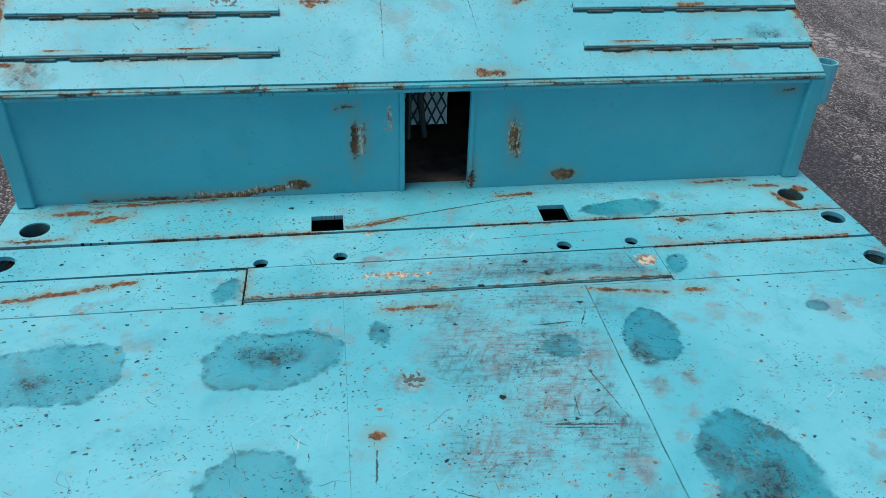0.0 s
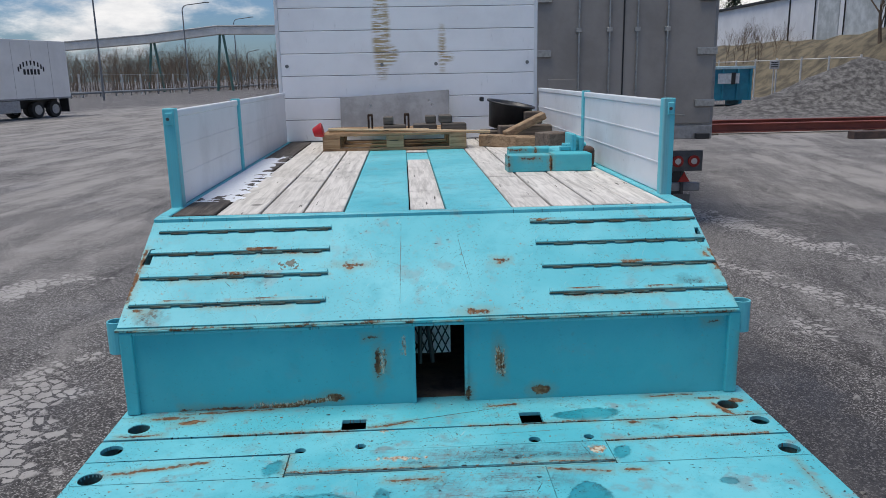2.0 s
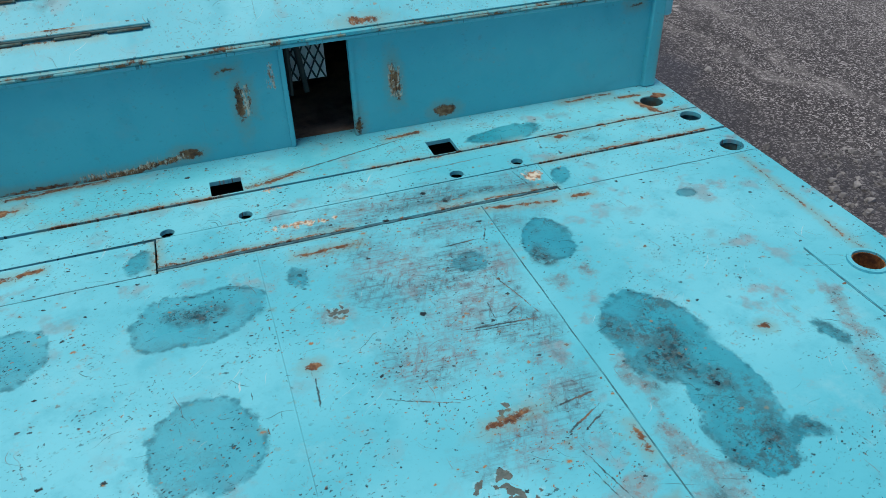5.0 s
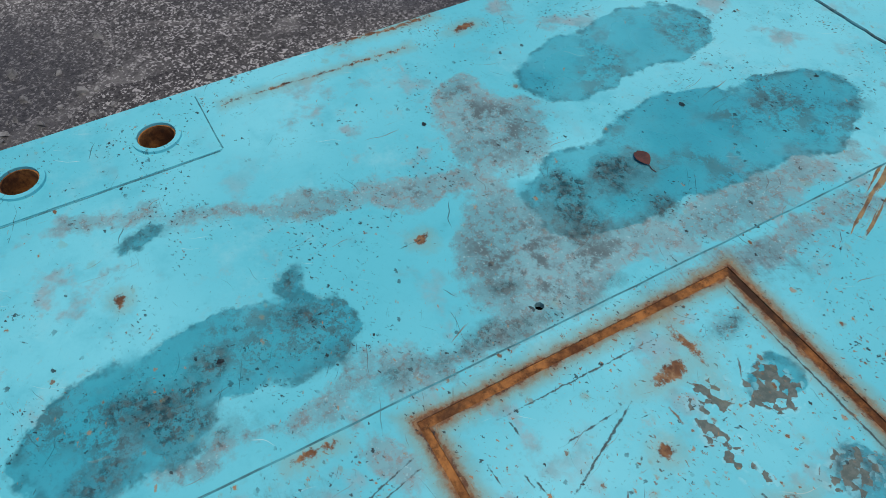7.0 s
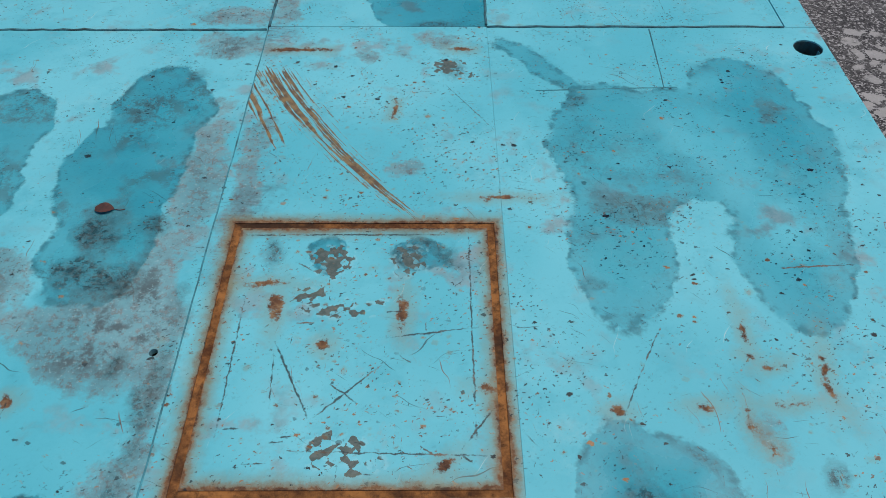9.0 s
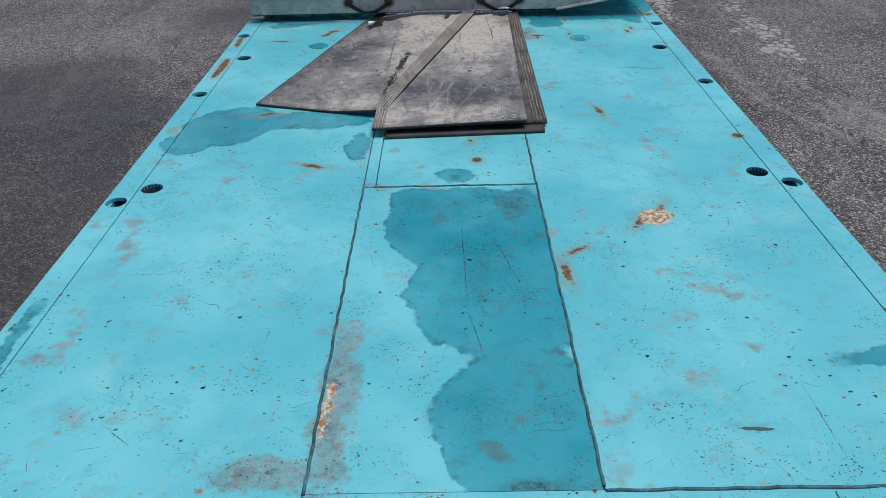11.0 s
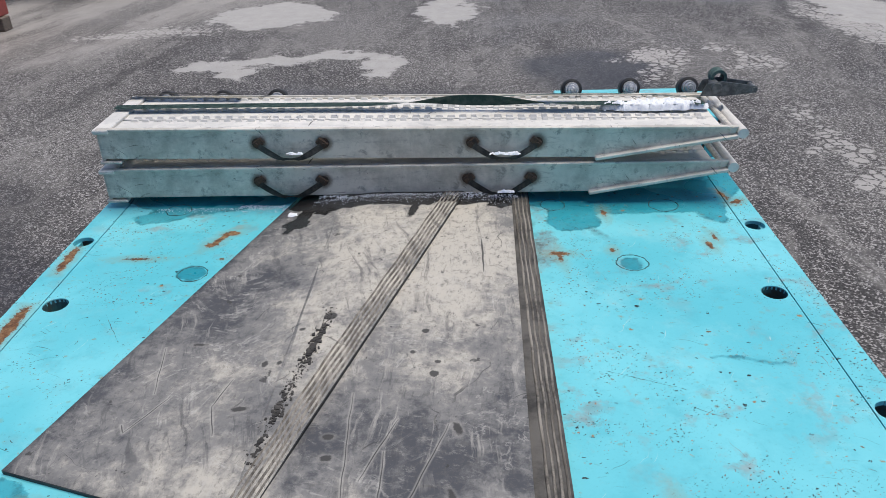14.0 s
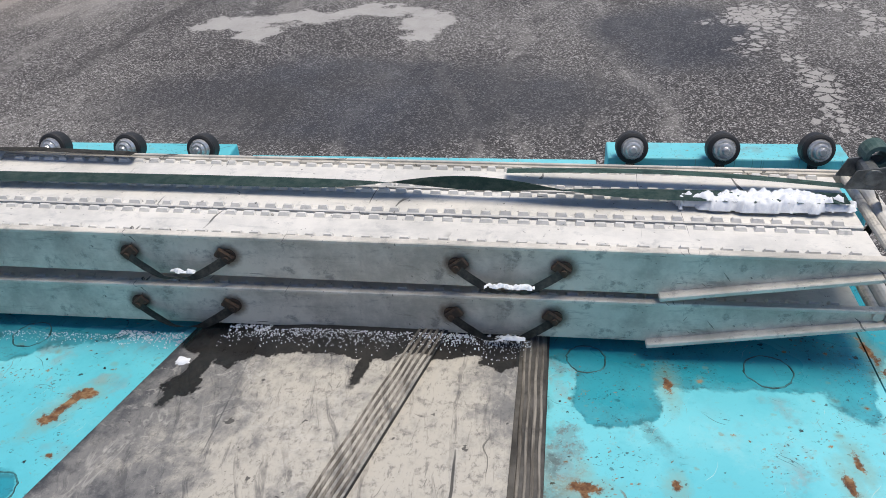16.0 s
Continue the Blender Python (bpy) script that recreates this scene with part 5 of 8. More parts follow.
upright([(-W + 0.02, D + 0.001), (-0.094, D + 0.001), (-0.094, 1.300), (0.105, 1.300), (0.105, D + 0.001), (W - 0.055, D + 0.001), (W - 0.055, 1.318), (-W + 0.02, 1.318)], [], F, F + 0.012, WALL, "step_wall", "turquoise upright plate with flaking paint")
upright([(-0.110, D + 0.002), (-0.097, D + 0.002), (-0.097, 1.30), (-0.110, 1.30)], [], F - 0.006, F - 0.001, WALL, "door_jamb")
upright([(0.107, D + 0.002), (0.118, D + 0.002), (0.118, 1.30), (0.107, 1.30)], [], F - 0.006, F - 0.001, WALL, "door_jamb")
part("bay_floor", box(-0.60, 0.60, F + 0.05, 3.6, D - 0.02, D - 0.001), brown_steel(), trailer, "rusty brown steel floor of the bay")
part("bay_side", box(-0.62, -0.60, F + 0.013, 3.6, D - 0.02, 1.30), gap_shade(), trailer)
part("bay_side", box(0.60, 0.62, F + 0.013, 3.6, D - 0.02, 1.30), gap_shade(), trailer)
part("bay_back", box(-0.62, 0.62, 3.6, 3.62, D - 0.02, 1.30), gap_shade(), trailer)
# expanded-metal guard hanging in the bay; added pale panel imitates daylight behind it
for i in range(7):
    for dx in (0.085, -0.085):
        pts = [(-0.10 + i * 0.030 + dx * k / 3, 2.735 + 0.002 * (k % 2), 1.115 + 0.060 * k) for k in range(4)]
        pts = [q for q in pts if -0.13 < q[0] < 0.065]
        if len(pts) > 1:
            part("mesh_strand", tube(pts, 0.0030, 4), plain(c=(0.03, 0.03, 0.03), rough=0.7, tag="_guard"), trailer, "black expanded metal guard")
part("guard_panel", box(-0.20, 0.058, 2.76, 2.77, 1.105, 1.30), plain(c=(0.70, 0.71, 0.72), c2=(0.55, 0.56, 0.57), rough=0.5, tag="_daylightpanel"), trailer)
part("cable", rod((-0.045, 2.72, 1.30), (-0.02, 2.72, 1.08), 0.010, 8), plain(c=(0.02, 0.02, 0.02), rough=0.5, tag="_cable"), trailer)
part("cable", rod((-0.07, 2.71, 1.30), (-0.075, 2.71, 1.08), 0.010, 8), MATS["plain_cable"], trailer)
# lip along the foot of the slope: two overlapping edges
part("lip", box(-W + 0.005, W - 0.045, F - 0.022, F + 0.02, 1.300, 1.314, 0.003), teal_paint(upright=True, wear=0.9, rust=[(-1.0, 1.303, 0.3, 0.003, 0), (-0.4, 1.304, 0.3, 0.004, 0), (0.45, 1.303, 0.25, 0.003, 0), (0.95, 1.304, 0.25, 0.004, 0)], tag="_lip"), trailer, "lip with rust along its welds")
part("lip", box(-W + 0.02, W - 0.06, F - 0.012, F + 0.02, 1.284, 1.296, 0.002), CLEAN, trailer)
x = -1.20
while x < 1.12:
    part("weld_bead", box(x, x + random.uniform(0.11, 0.15), F - 0.027, F - 0.010, 1.3005, 1.309, 0.003), plain(c=(0.10, 0.42, 0.46), c2=(0.13, 0.15, 0.10), rough=0.8, scale=20, tag="_stitch"), trailer, "stitch weld with rusty edges")
    x += 0.235
for s in (1, -1):
    x = 1.262 if s > 0 else -1.282
    part("corner_tube", pipe((x + 0.002 * s, F + 0.05, 1.20), (x + 0.002 * s, F + 0.05, 1.330), 0.038, 0.007, 20), CLEAN, trailer, "short pipe socket at the corner")
    part("corner_post", rounded(box(x - s * 0.05 - 0.025, x - s * 0.05 + 0.025, F - 0.02, F + 0.04, D + 0.001, 1.30), 0.006), WALL, trailer)

# slope up to the upper deck
RISE = math.degrees(math.atan2(U - 1.320, 3.195 - F))
SL = math.hypot(U - 1.320, 3.195 - F)
slope_m = Matrix.Translation((0, F - 0.01, 1.320)) @ pose(0, 0, 0, RISE, 0, 0)
part("slope_plate", plate([(-1.262, 0.0), (1.225, 0.0), (1.222, SL), (-1.262, SL)], [[(-1.250, 0.36), (-1.215, 0.36), (-1.215, 0.46), (-1.235, 0.46)], [(1.180, 0.40), (1.212, 0.40), (1.212, 0.50), (1.195, 0.50)]], -0.012, 0.0, slope_m), SLOPE, trailer, "sloping plate with rust spots")
for s in (1, -1):
    x0 = -1.262 if s < 0 else 1.214
    bm = bmesh.new()
    vs = [bm.verts.new(p) for p in ((x0, F + 0.02, D), (x0, 3.2, D), (x0, 3.2, U - 0.015), (x0, F + 0.02, 1.315))]
    f = bm.faces.new(vs)
    r = bmesh.ops.extrude_face_region(bm, geom=[f])
    bmesh.ops.translate(bm, vec=(0.012, 0, 0), verts=[g for g in r["geom"] if isinstance(g, bmesh.types.BMVert)])
    part("slope_cheek", bm, CLEAN, trailer)
BAR = teal_paint(wear=0.9, rust=[(-1.05, 2.70, 0.05, 0.006, 0), (-0.70, 2.70, 0.04, 0.008, 0), (-0.85, 2.83, 0.06, 0.006, 0), (0.62, 2.70, 0.06, 0.008, 0), (0.95, 2.70, 0.06, 0.006, 0), (0.85, 2.83, 0.04, 0.006, 0), (-0.75, 2.96, 0.06, 0.008, 0), (0.50, 3.09, 0.03, 0.008, 0)], tag="_bar")
for k, y in enumerate((0.105, 0.265, 0.415, 0.560)):
    for x0, x1 in ((-1.242 + 0.008 * k, -0.455), (0.468 - 0.006 * k, 1.215)):
        bm = box(x0, x1, y + 0.006, y + 0.028, 0.001, 0.012, 0.002)
        bmesh.ops.transform(bm, matrix=slope_m, verts=bm.verts)
        cleat = part("slope_cleat", bm, BAR, trailer, "welded angle bar with rusty edges")
        # lower edge: its dark colour holds the face's shade as well as dirt
        bm = box(x0 - 0.002, x1 + 0.002, y - 0.001, y + 0.0055, 0.002, 0.0095, 0.0015)
        bmesh.ops.transform(bm, matrix=slope_m, verts=bm.verts)
        part("cleat_edge", bm, plain(c=(0.035, 0.055, 0.045), c2=(0.05, 0.16, 0.17), rough=0.8, scale=14, tag="_cleatedge"), cleat, "dirty lower edge, shade in its dark colour")
        for j in range(5):
            u = x0 + 0.03 + (x1 - x0 - 0.05) * (j + random.uniform(0.1, 0.4)) / 5
            bm = box(u, u + random.uniform(0.07, 0.10), y - 0.008, y + 0.002, 0.001, 0.007, 0.002)
            bmesh.ops.transform(bm, matrix=slope_m, verts=bm.verts)
            part("weld_bead", bm, plain(c=(0.050, 0.040, 0.022), c2=(0.085, 0.20, 0.19), rough=0.85, scale=16, bump=0.5, tag="_cleat_weld"), cleat, "dark rusty stitch weld")

# upper deck
H = 7.10
part("upper_frame", box(-1.262, 1.225, 3.20, H, U - 0.16, U - 0.046), gap_shade(), trailer)
part("upper_edge", box(-1.262, 1.225, 3.150, 3.197, U - 0.06, U - 0.001, 0.004), CLEAN, trailer)
for x0, x1 in ((-1.262, -1.205), (1.150, 1.225)):
    part("side_rail", box(x0, x1, 3.20, H, U - 0.18, U + 0.002, 0.004), CLEAN, trailer)
part("steel_channel", box(-0.402, -0.100, 3.20, H - 0.01, U - 0.05, U - 0.002, 0.004), CLEAN, trailer)
part("steel_channel", box(0.075, 0.385, 3.20, H - 0.01, U - 0.05, U - 0.002, 0.004), CLEAN, trailer)
part("channel_insert", box(-0.097, 0.072, 5.35, 5.95, U - 0.06, U - 0.012, 0.003), CLEAN, trailer)
part("channel_insert", box(-0.097, 0.072, 5.97, 6.12, U - 0.06, U - 0.004, 0.003), wood(tag="_grey"), trailer)
GREY = wood(tag="_grey")
DARKW = wood(dark=(0.035, 0.03, 0.026), light=(0.15, 0.13, 0.115), dirt=0.8, tag="_dark")
for x0, x1, m_, cut in ((-1.203, -1.003, DARKW, ()), (-0.998, -0.797, GREY, (4.55,)), (-0.793, -0.597, GREY, (4.6,)), (-0.593, -0.406, GREY, ()), (-0.097, 0.072, GREY, ()),
                        (0.389, 0.576, GREY, (4.3,)), (0.580, 0.776, GREY, (4.3,)), (0.780, 0.967, GREY, ()), (0.971, 1.148, GREY, ())):
    ends = [3.215] + [c for c in cut] + [5.34 if x0 == -0.097 else H - 0.01]
    for a, b in zip(ends, ends[1:]):
        part("plank", box(x0 + 0.004, x1 - 0.004, a + 0.004, b - 0.004, U - 0.048, U - 0.001 + random.uniform(-0.003, 0.003), 0.004), m_, trailer, "dark wet deck plank" if m_ is DARKW else "grey weathered deck plank")

ALU = white_alu()
for x, ys in ((-1.236, (3.47, 4.95, H - 0.02)), (1.200, (3.47, 5.20, H - 0.02))):
    for a, b in zip(ys, ys[1:]):
        side = part("side_board", rounded(box(x - 0.012, x + 0.012, a + 0.02, b - 0.02, U + 0.005, 2.085), 0.003), ALU, trailer, "white aluminium side board")
        part("cap_rail", rounded(box(x - 0.019, x + 0.019, a + 0.02, b - 0.02, 2.086, 2.120), 0.006), ALU, side)
        for z in (1.80, 1.94):
            part("rib", box(x - 0.0155, x + 0.0155, a + 0.02, b - 0.02, z, z + 0.006), ALU, side)
    for i, y in enumerate(ys[:2]):
        hw = 0.035 if i == 0 else 0.022
        post = part("stake_post", rounded(box(x - 0.028, x + 0.028, y - hw, y + hw - 0.004, U - 0.15, 2.130), 0.005), CLEAN, trailer, "turquoise steel stake post")
        if i == 0:
            part("latch", rounded(box(x - 0.012, x + 0.020, y - hw - 0.012, y - hw + 0.002, 2.05, 2.11), 0.004), CLEAN, post)
            part("bolt", rod((x, y - hw - 0.018, 2.08), (x, y - hw - 0.01, 2.08), 0.008, 8), plain(c=(0.08, 0.08, 0.08), tag="_bolt"), post)

# headboard of six wide boards
HB = white_alu(streaks=[(-0.30, 2.66, 0.085, 0.44, 0), (-0.24, 2.45, 0.10, 0.10, 0), (0.27, 2.50, 0.035, 0.22, 0), (0.31, 2.42, 0.07, 0.05, 0)], white=((0.93, 0.94, 0.96), (0.85, 0.86, 0.88)), tag="_streaked")
x0, x1 = -1.270, 1.160
zs = [U + 0.005 + i * (3.085 - U - 0.005) / 7 for i in range(8)]
for a, b in zip(zs, zs[1:]):
    part("headboard_plank", rounded(box(x0 + 0.025, x1 - 0.012, H, H + 0.030, a + 0.0025, b - 0.0025), 0.004), HB, trailer, "white board of the front wall")
part("headboard_backing", box(x0 + 0.03, x1 - 0.02, H + 0.008, H + 0.022, U, 3.083), plain(c=(0.22, 0.23, 0.25), tag="_joint"), trailer)
for x in (x0 + 0.010, x1 + 0.002):
    part("headboard_edge", rounded(box(x - 0.018, x + 0.014, H - 0.004, H + 0.045, U - 0.1, 3.09), 0.004), ALU, trailer)
for x in (-1.235, -0.29, 0.20, 1.115):
    part("headboard_stake", box(x - 0.03, x + 0.03, H + 0.032, H + 0.09, U - 0.1, 3.19, 0.004), CLEAN, trailer)
for x in (-0.30, 0.21, 1.08, -1.19):
    for z in (2.36, 2.98):
        part("bolt", rod((x, H - 0.006, z), (x, H + 0.002, z), 0.017, 12), plain(c=(0.25, 0.25, 0.25), metal=0.6, rough=0.4, tag="_disc"), trailer)

# rear end: upright with the light bar
part("rear_upright", box(-1.262, 1.262, -4.86, -4.70, D + 0.001, 1.088, 0.006), CLEAN, trailer)
part("rear_shelf", box(-0.56, 0.57, -4.90, -4.69, 1.075, 1.105, 0.004), teal_paint(wear=1.0, rust=[(-0.30, -4.75, 0.05, 0.004, 0), (0.1, -4.72, 0.20, 0.004, 0)], tag="_shelf"), trailer)
LAMP_X = ((-0.648, -0.902, -1.158), (0.664, 0.908, 1.163))
for k, xs in enumerate(LAMP_X):
    a, b = sorted((xs[0] + (0.065 if k == 0 else -0.065), 1.262 if k else -1.262))
    beam = part("light_beam", rounded(box(a, b, -4.87, -4.765, 1.106, 1.160 if k else 1.182), 0.005), CLEAN, trailer, "turquoise light beam")
    for x in xs:
        low = 0.066 if k else 0.046
        lamp = part("marker_lamp", rounded(rod((x, -4.785, 1.258 - low), (x, -4.735, 1.272 - low), 0.046, 24), 0.008), plain(c=(0.022, 0.022, 0.023), rough=0.6, tag="_rubber"), trailer, "round marker lamp in a black rubber ring")
        bm = rod((x, -4.738, 1.271 - low), (x, -4.722, 1.2755 - low), 0.034, 24, None, 0.028)
        rod((x, -4.724, 1.275 - low), (x, -4.712, 1.2785 - low), 0.024, 24, bm, 0.018)
        rod((x, -4.714, 1.278 - low), (x, -4.706, 1.280 - low), 0.013, 20, bm, 0.008)
        part("lens", bm, plain(c=(0.62, 0.62, 0.62), c2=(0.35, 0.36, 0.37), rough=0.18, metal=0.6, scale=40, tag="_lens"), lamp, "ringed clear lens")
        part("bracket", box(x - 0.012, x + 0.012, -4.79, -4.752, 1.19 - low, 1.236 - low), plain(c=(0.03, 0.03, 0.03), tag="_bracket"), lamp)
part("light_bracket", box(-1.275, -1.20, -4.80, -4.60, D + 0.001, 1.14, 0.005), CLEAN, trailer)
# flush round plugs in the deck
for x, y, r in ((0.96, -4.136, 0.050), (0.752, -3.641, 0.050), (-0.513, -4.140, 0.048), (-0.938, -4.125, 0.055), (-0.734, -3.683, 0.052)):
    bm = tube([(x + r * math.cos(0.2244 * k) + random.uniform(-0.003, 0.003), y + r * math.sin(0.2244 * k) + random.uniform(-0.002, 0.002), D - 0.0006 + random.uniform(-0.001, 0.001)) for k in range(29)], 0.0024, 5)
    part("plug_ring", bm, plain(c=(0.015, 0.045, 0.045), c2=(0.04, 0.20, 0.22), scale=25, tag="_ring"), trailer)
# weld seams standing up beside the plate joints
for (xa, ya), (xb, yb) in (((0.337, -0.46), (0.337, -1.87)), ((-0.302, -0.47), (-0.302, -2.30)), ((0.30, -1.878), (-0.30, -1.878)), ((0.34, -0.442), (1.18, -0.442)), ((-0.304, -0.462), (-1.18, -0.462)), ((-0.555, 2.056), (0.585, 2.056))):
    bm = bmesh.new()
    n_ = max(3, int(math.hypot(xb - xa, yb - ya) / 0.03))
    pts = [Vector((xa + (xb - xa) * i / n_ + random.uniform(-0.002, 0.002), ya + (yb - ya) * i / n_ + random.uniform(-0.002, 0.002), D + 0.0005 + random.uniform(-0.001, 0.001))) for i in range(n_ + 1)]
    part("weld_seam", tube(pts, 0.0042, 5, bm), plain(c=(0.020, 0.052, 0.058), c2=(0.05, 0.22, 0.26), rough=0.7, scale=22, tag="_weld"), trailer, "dark uneven weld seam")

for (xa, ya), (xb, yb) in (((1.05, 1.053), (1.245, 1.053)), ((1.043, 1.06), (1.043, 1.55)), ((0.3365, -0.44), (0.3365, 2.04)), ((0.60, 2.043), (1.26, 2.043)), ((-1.26, 2.043), (-0.57, 2.043)), ((-0.80, -0.16), (-0.42, -0.145)), ((-0.78, -0.45), (-0.765, -0.16))):
    n_ = int(math.hypot(xb - xa, yb - ya) / 0.05)
    pts = [(xa + (xb - xa) * i / n_ + random.uniform(-0.0008, 0.0008), ya + (yb - ya) * i / n_ + random.uniform(-0.0008, 0.0008), D - 0.0005 + random.uniform(-0.0006, 0.0006)) for i in range(n_ + 1)]
    part("weld_seam", tube(pts, 0.0022, 5), plain(c=(0.03, 0.13, 0.15), c2=(0.06, 0.34, 0.40), rough=0.7, scale=18, tag="_thin_weld"), trailer)

# a dry leaf on the deck
leaf = thing("dry_leaf", "curled dark red dry leaf on the turquoise deck", "leaf", (0.59, 0.31, D))
LEAF = plain(c=(0.10, 0.032, 0.022), c2=(0.045, 0.018, 0.014), rough=0.7, scale=60, tag="_leaf")
bm = bmesh.new()
top_, low_ = [], []
for k in range(9):
    u = k / 8
    wd = 0.0155 * math.sin(math.pi * min(1.0, u * 0.92 + 0.06)) ** 0.8
    x = 0.612 - 0.044 * u
    top_.append(bm.verts.new((x, 0.31 - wd, D + 0.003 + 0.004 * math.sin(u * 3.1) + 0.002)))
    low_.append((bm.verts.new((x, 0.31, D + 0.0015 + 0.003 * math.sin(u * 3.1))), bm.verts.new((x, 0.31 + wd, D + 0.003 + 0.004 * math.sin(u * 3.1) + 0.001))))
for k in range(8):
    bm.faces.new((top_[k], top_[k + 1], low_[k + 1][0], low_[k][0])).smooth = True
    bm.faces.new((low_[k][0], low_[k + 1][0], low_[k + 1][1], low_[k][1])).smooth = True
part("blade", bm, LEAF, leaf)
part("stalk", tube([(0.568, 0.310, D + 0.0025), (0.556, 0.312, D + 0.0015), (0.545, 0.309, D + 0.001)], 0.0008, 5), LEAF, leaf)

# ---- rubber mats on the deck ----
def mat_sheet(name, corners, z0, thick, matl, label, ribs=0, lift=None, far_side=False):
    """A sheet between four corners (front left, front right, rear right, rear left), lightly waved."""
    ob = thing(name, label, "rubber mat", (0, -3.4, D), "rubber mats")
    fl, fr, rr, rl = (Vector((*c, 0)) for c in corners)
    bm = bmesh.new()
    nu, nv = 26, 40
    g = []
    for j in range(nv + 1):
        row = []
        for i in range(nu + 1):
            u, v = i / nu, j / nv
            p = fl.lerp(fr, u).lerp(rl.lerp(rr, u), v)
            z = z0(u, v) if callable(z0) else z0
            z += 0.0015 * noise.noise(Vector((p.x * 5, p.y * 4, z0(0, 0) * 40 if callable(z0) else z0 * 40)))
            if lift:
                z += lift(u, v)
            row.append(bm.verts.new((p.x, p.y, z + thick)))
        g.append(row)
    for j in range(nv):
        for i in range(nu):
            bm.faces.new((g[j][i], g[j][i + 1], g[j + 1][i + 1], g[j + 1][i])).smooth = True
    r = bmesh.ops.extrude_face_region(bm, geom=bm.faces[:])
    bmesh.ops.translate(bm, vec=(0, 0, -thick), verts=[q for q in r["geom"] if isinstance(q, bmesh.types.BMVert)])
    bm.normal_update()
    for f in bm.faces:
        f.material_index = 0 if abs(f.normal.z) > 0.6 else 1
    part("sheet", bm, matl, ob).data.materials.append(RUBD)
    for k in range(ribs):
        u = 0.012 + 0.019 * k if far_side else 0.985 - 0.022 * k
        pts = []
        for j in range(5 if far_side else nv + 1):
            v = j / nv
            p = fl.lerp(fr, u).lerp(rl.lerp(rr, u), v)
            pts.append((p.x, p.y, (z0(u, v) if callable(z0) else z0) + thick + (lift(u, v) if lift else 0)))
        bm = tube([(x + 0.0012 * math.sin(y * 31 + k), y, z - 0.0012) for x, y, z in pts], 0.0040 + 0.0008 * (k % 2), 6)
        part("rib", bm, RIB_SKEW if callable(z0) else RIB, ob)
    return ob


WETMAT = [(0.10, -4.24, 0.60, 0.190, 0), seg(0.475, -3.925, 0.395, -4.13, 0.034), (0.455, -3.955, 0.045, 0.040, 0), (0.345, -4.06, 0.050, 0.035, 0), (0.42, -4.11, 0.10, 0.035, 0), (0.15, -4.09, 0.13, 0.022, 0), seg(0.035, -3.955, 0.0, -4.10, 0.016), (-0.33, -4.09, 0.07, 0.05, 0)]
RUB_A = rubber(worn=[(0.12, -3.75, 0.16, 0.45, -16), (0.45, -2.75, 0.20, 0.05, -15)], dull=[(0.67, -3.6, 0.07, 0.95, -16), (0.80, -2.80, 0.16, 0.06, 0), (0.55, -3.45, 0.12, 0.20, -20), (0.60, -3.9, 0.05, 0.35, -16)], damp=WETMAT, cuts=[seg(0.675, -2.851, 0.603, -2.989, 0.0012), seg(0.675, -2.851, 0.69, -2.88, 0.0012), seg(0.451, -3.048, 0.479, -2.943, 0.0014), seg(0.479, -2.943, 0.448, -2.835, 0.0014), seg(0.65, -3.0, 0.69, -3.2, 0.001)], spots=[(0.402, -2.92, 0.022, 0.010, 0), (0.377, -3.101, 0.010, 0.012, 0), (0.335, -3.10, 0.008, 0.010, 0), (0.592, -3.217, 0.02, 0.006, 0), (0.225, -3.304, 0.020, 0.020, 0), (0.30, -3.25, 0.010, 0.008, 0)], drag=((-16, 0.53, (0.055, 0.056, 0.062), 0.60), (-12, 0.55, (0.47, 0.45, 0.41), 0.40)), tag="_fan")
RUB_B = rubber(worn=[(-0.10, -3.75, 0.24, 0.55, 0), (0.31, -2.75, 0.03, 0.35, 0), (0.0, -2.50, 0.20, 0.04, 0)], dull=[(0.17, -2.72, 0.05, 0.16, 0), (-0.10, -2.72, 0.15, 0.20, 0), (-0.26, -2.66, 0.06, 0.26, 0), (-0.20, -3.20, 0.04, 0.03, 0)], damp=WETMAT, cuts=[seg(-0.003, -2.867, 0.067, -2.666, 0.0013), seg(0.118, -2.971, 0.098, -2.522, 0.0010), seg(0.018, -2.758, 0.021, -2.549, 0.0012), seg(-0.13, -2.85, 0.002, -2.471, 0.0013), seg(-0.228, -3.792, -0.227, -3.572, 0.0030), seg(-0.215, -2.60, -0.21, -2.42, 0.0012)], spots=[(-0.056, -3.241, 0.012, 0.010, 0), (-0.026, -3.139, 0.009, 0.008, 0), (-0.096, -3.095, 0.010, 0.008, 0), (-0.087, -3.045, 0.013, 0.014, 0), (0.157, -2.807, 0.014, 0.010, 0), (0.152, -2.736, 0.014, 0.010, 0), (-0.15, -2.835, 0.010, 0.022, 15), (-0.14, -2.62, 0.008, 0.020, 20)], drag=((0, 0.53, (0.055, 0.056, 0.060), 0.62), (4, 0.55, (0.50, 0.475, 0.43), 0.45)),  scratch=[(-0.22, -2.42, 0.07, 0.05, 0)], tag="_pile")
RIBD = plain(c=(0.10, 0.094, 0.086), c2=(0.022, 0.021, 0.020), rough=0.75, scale=9, bump=0.3, tag="_dark_rib")


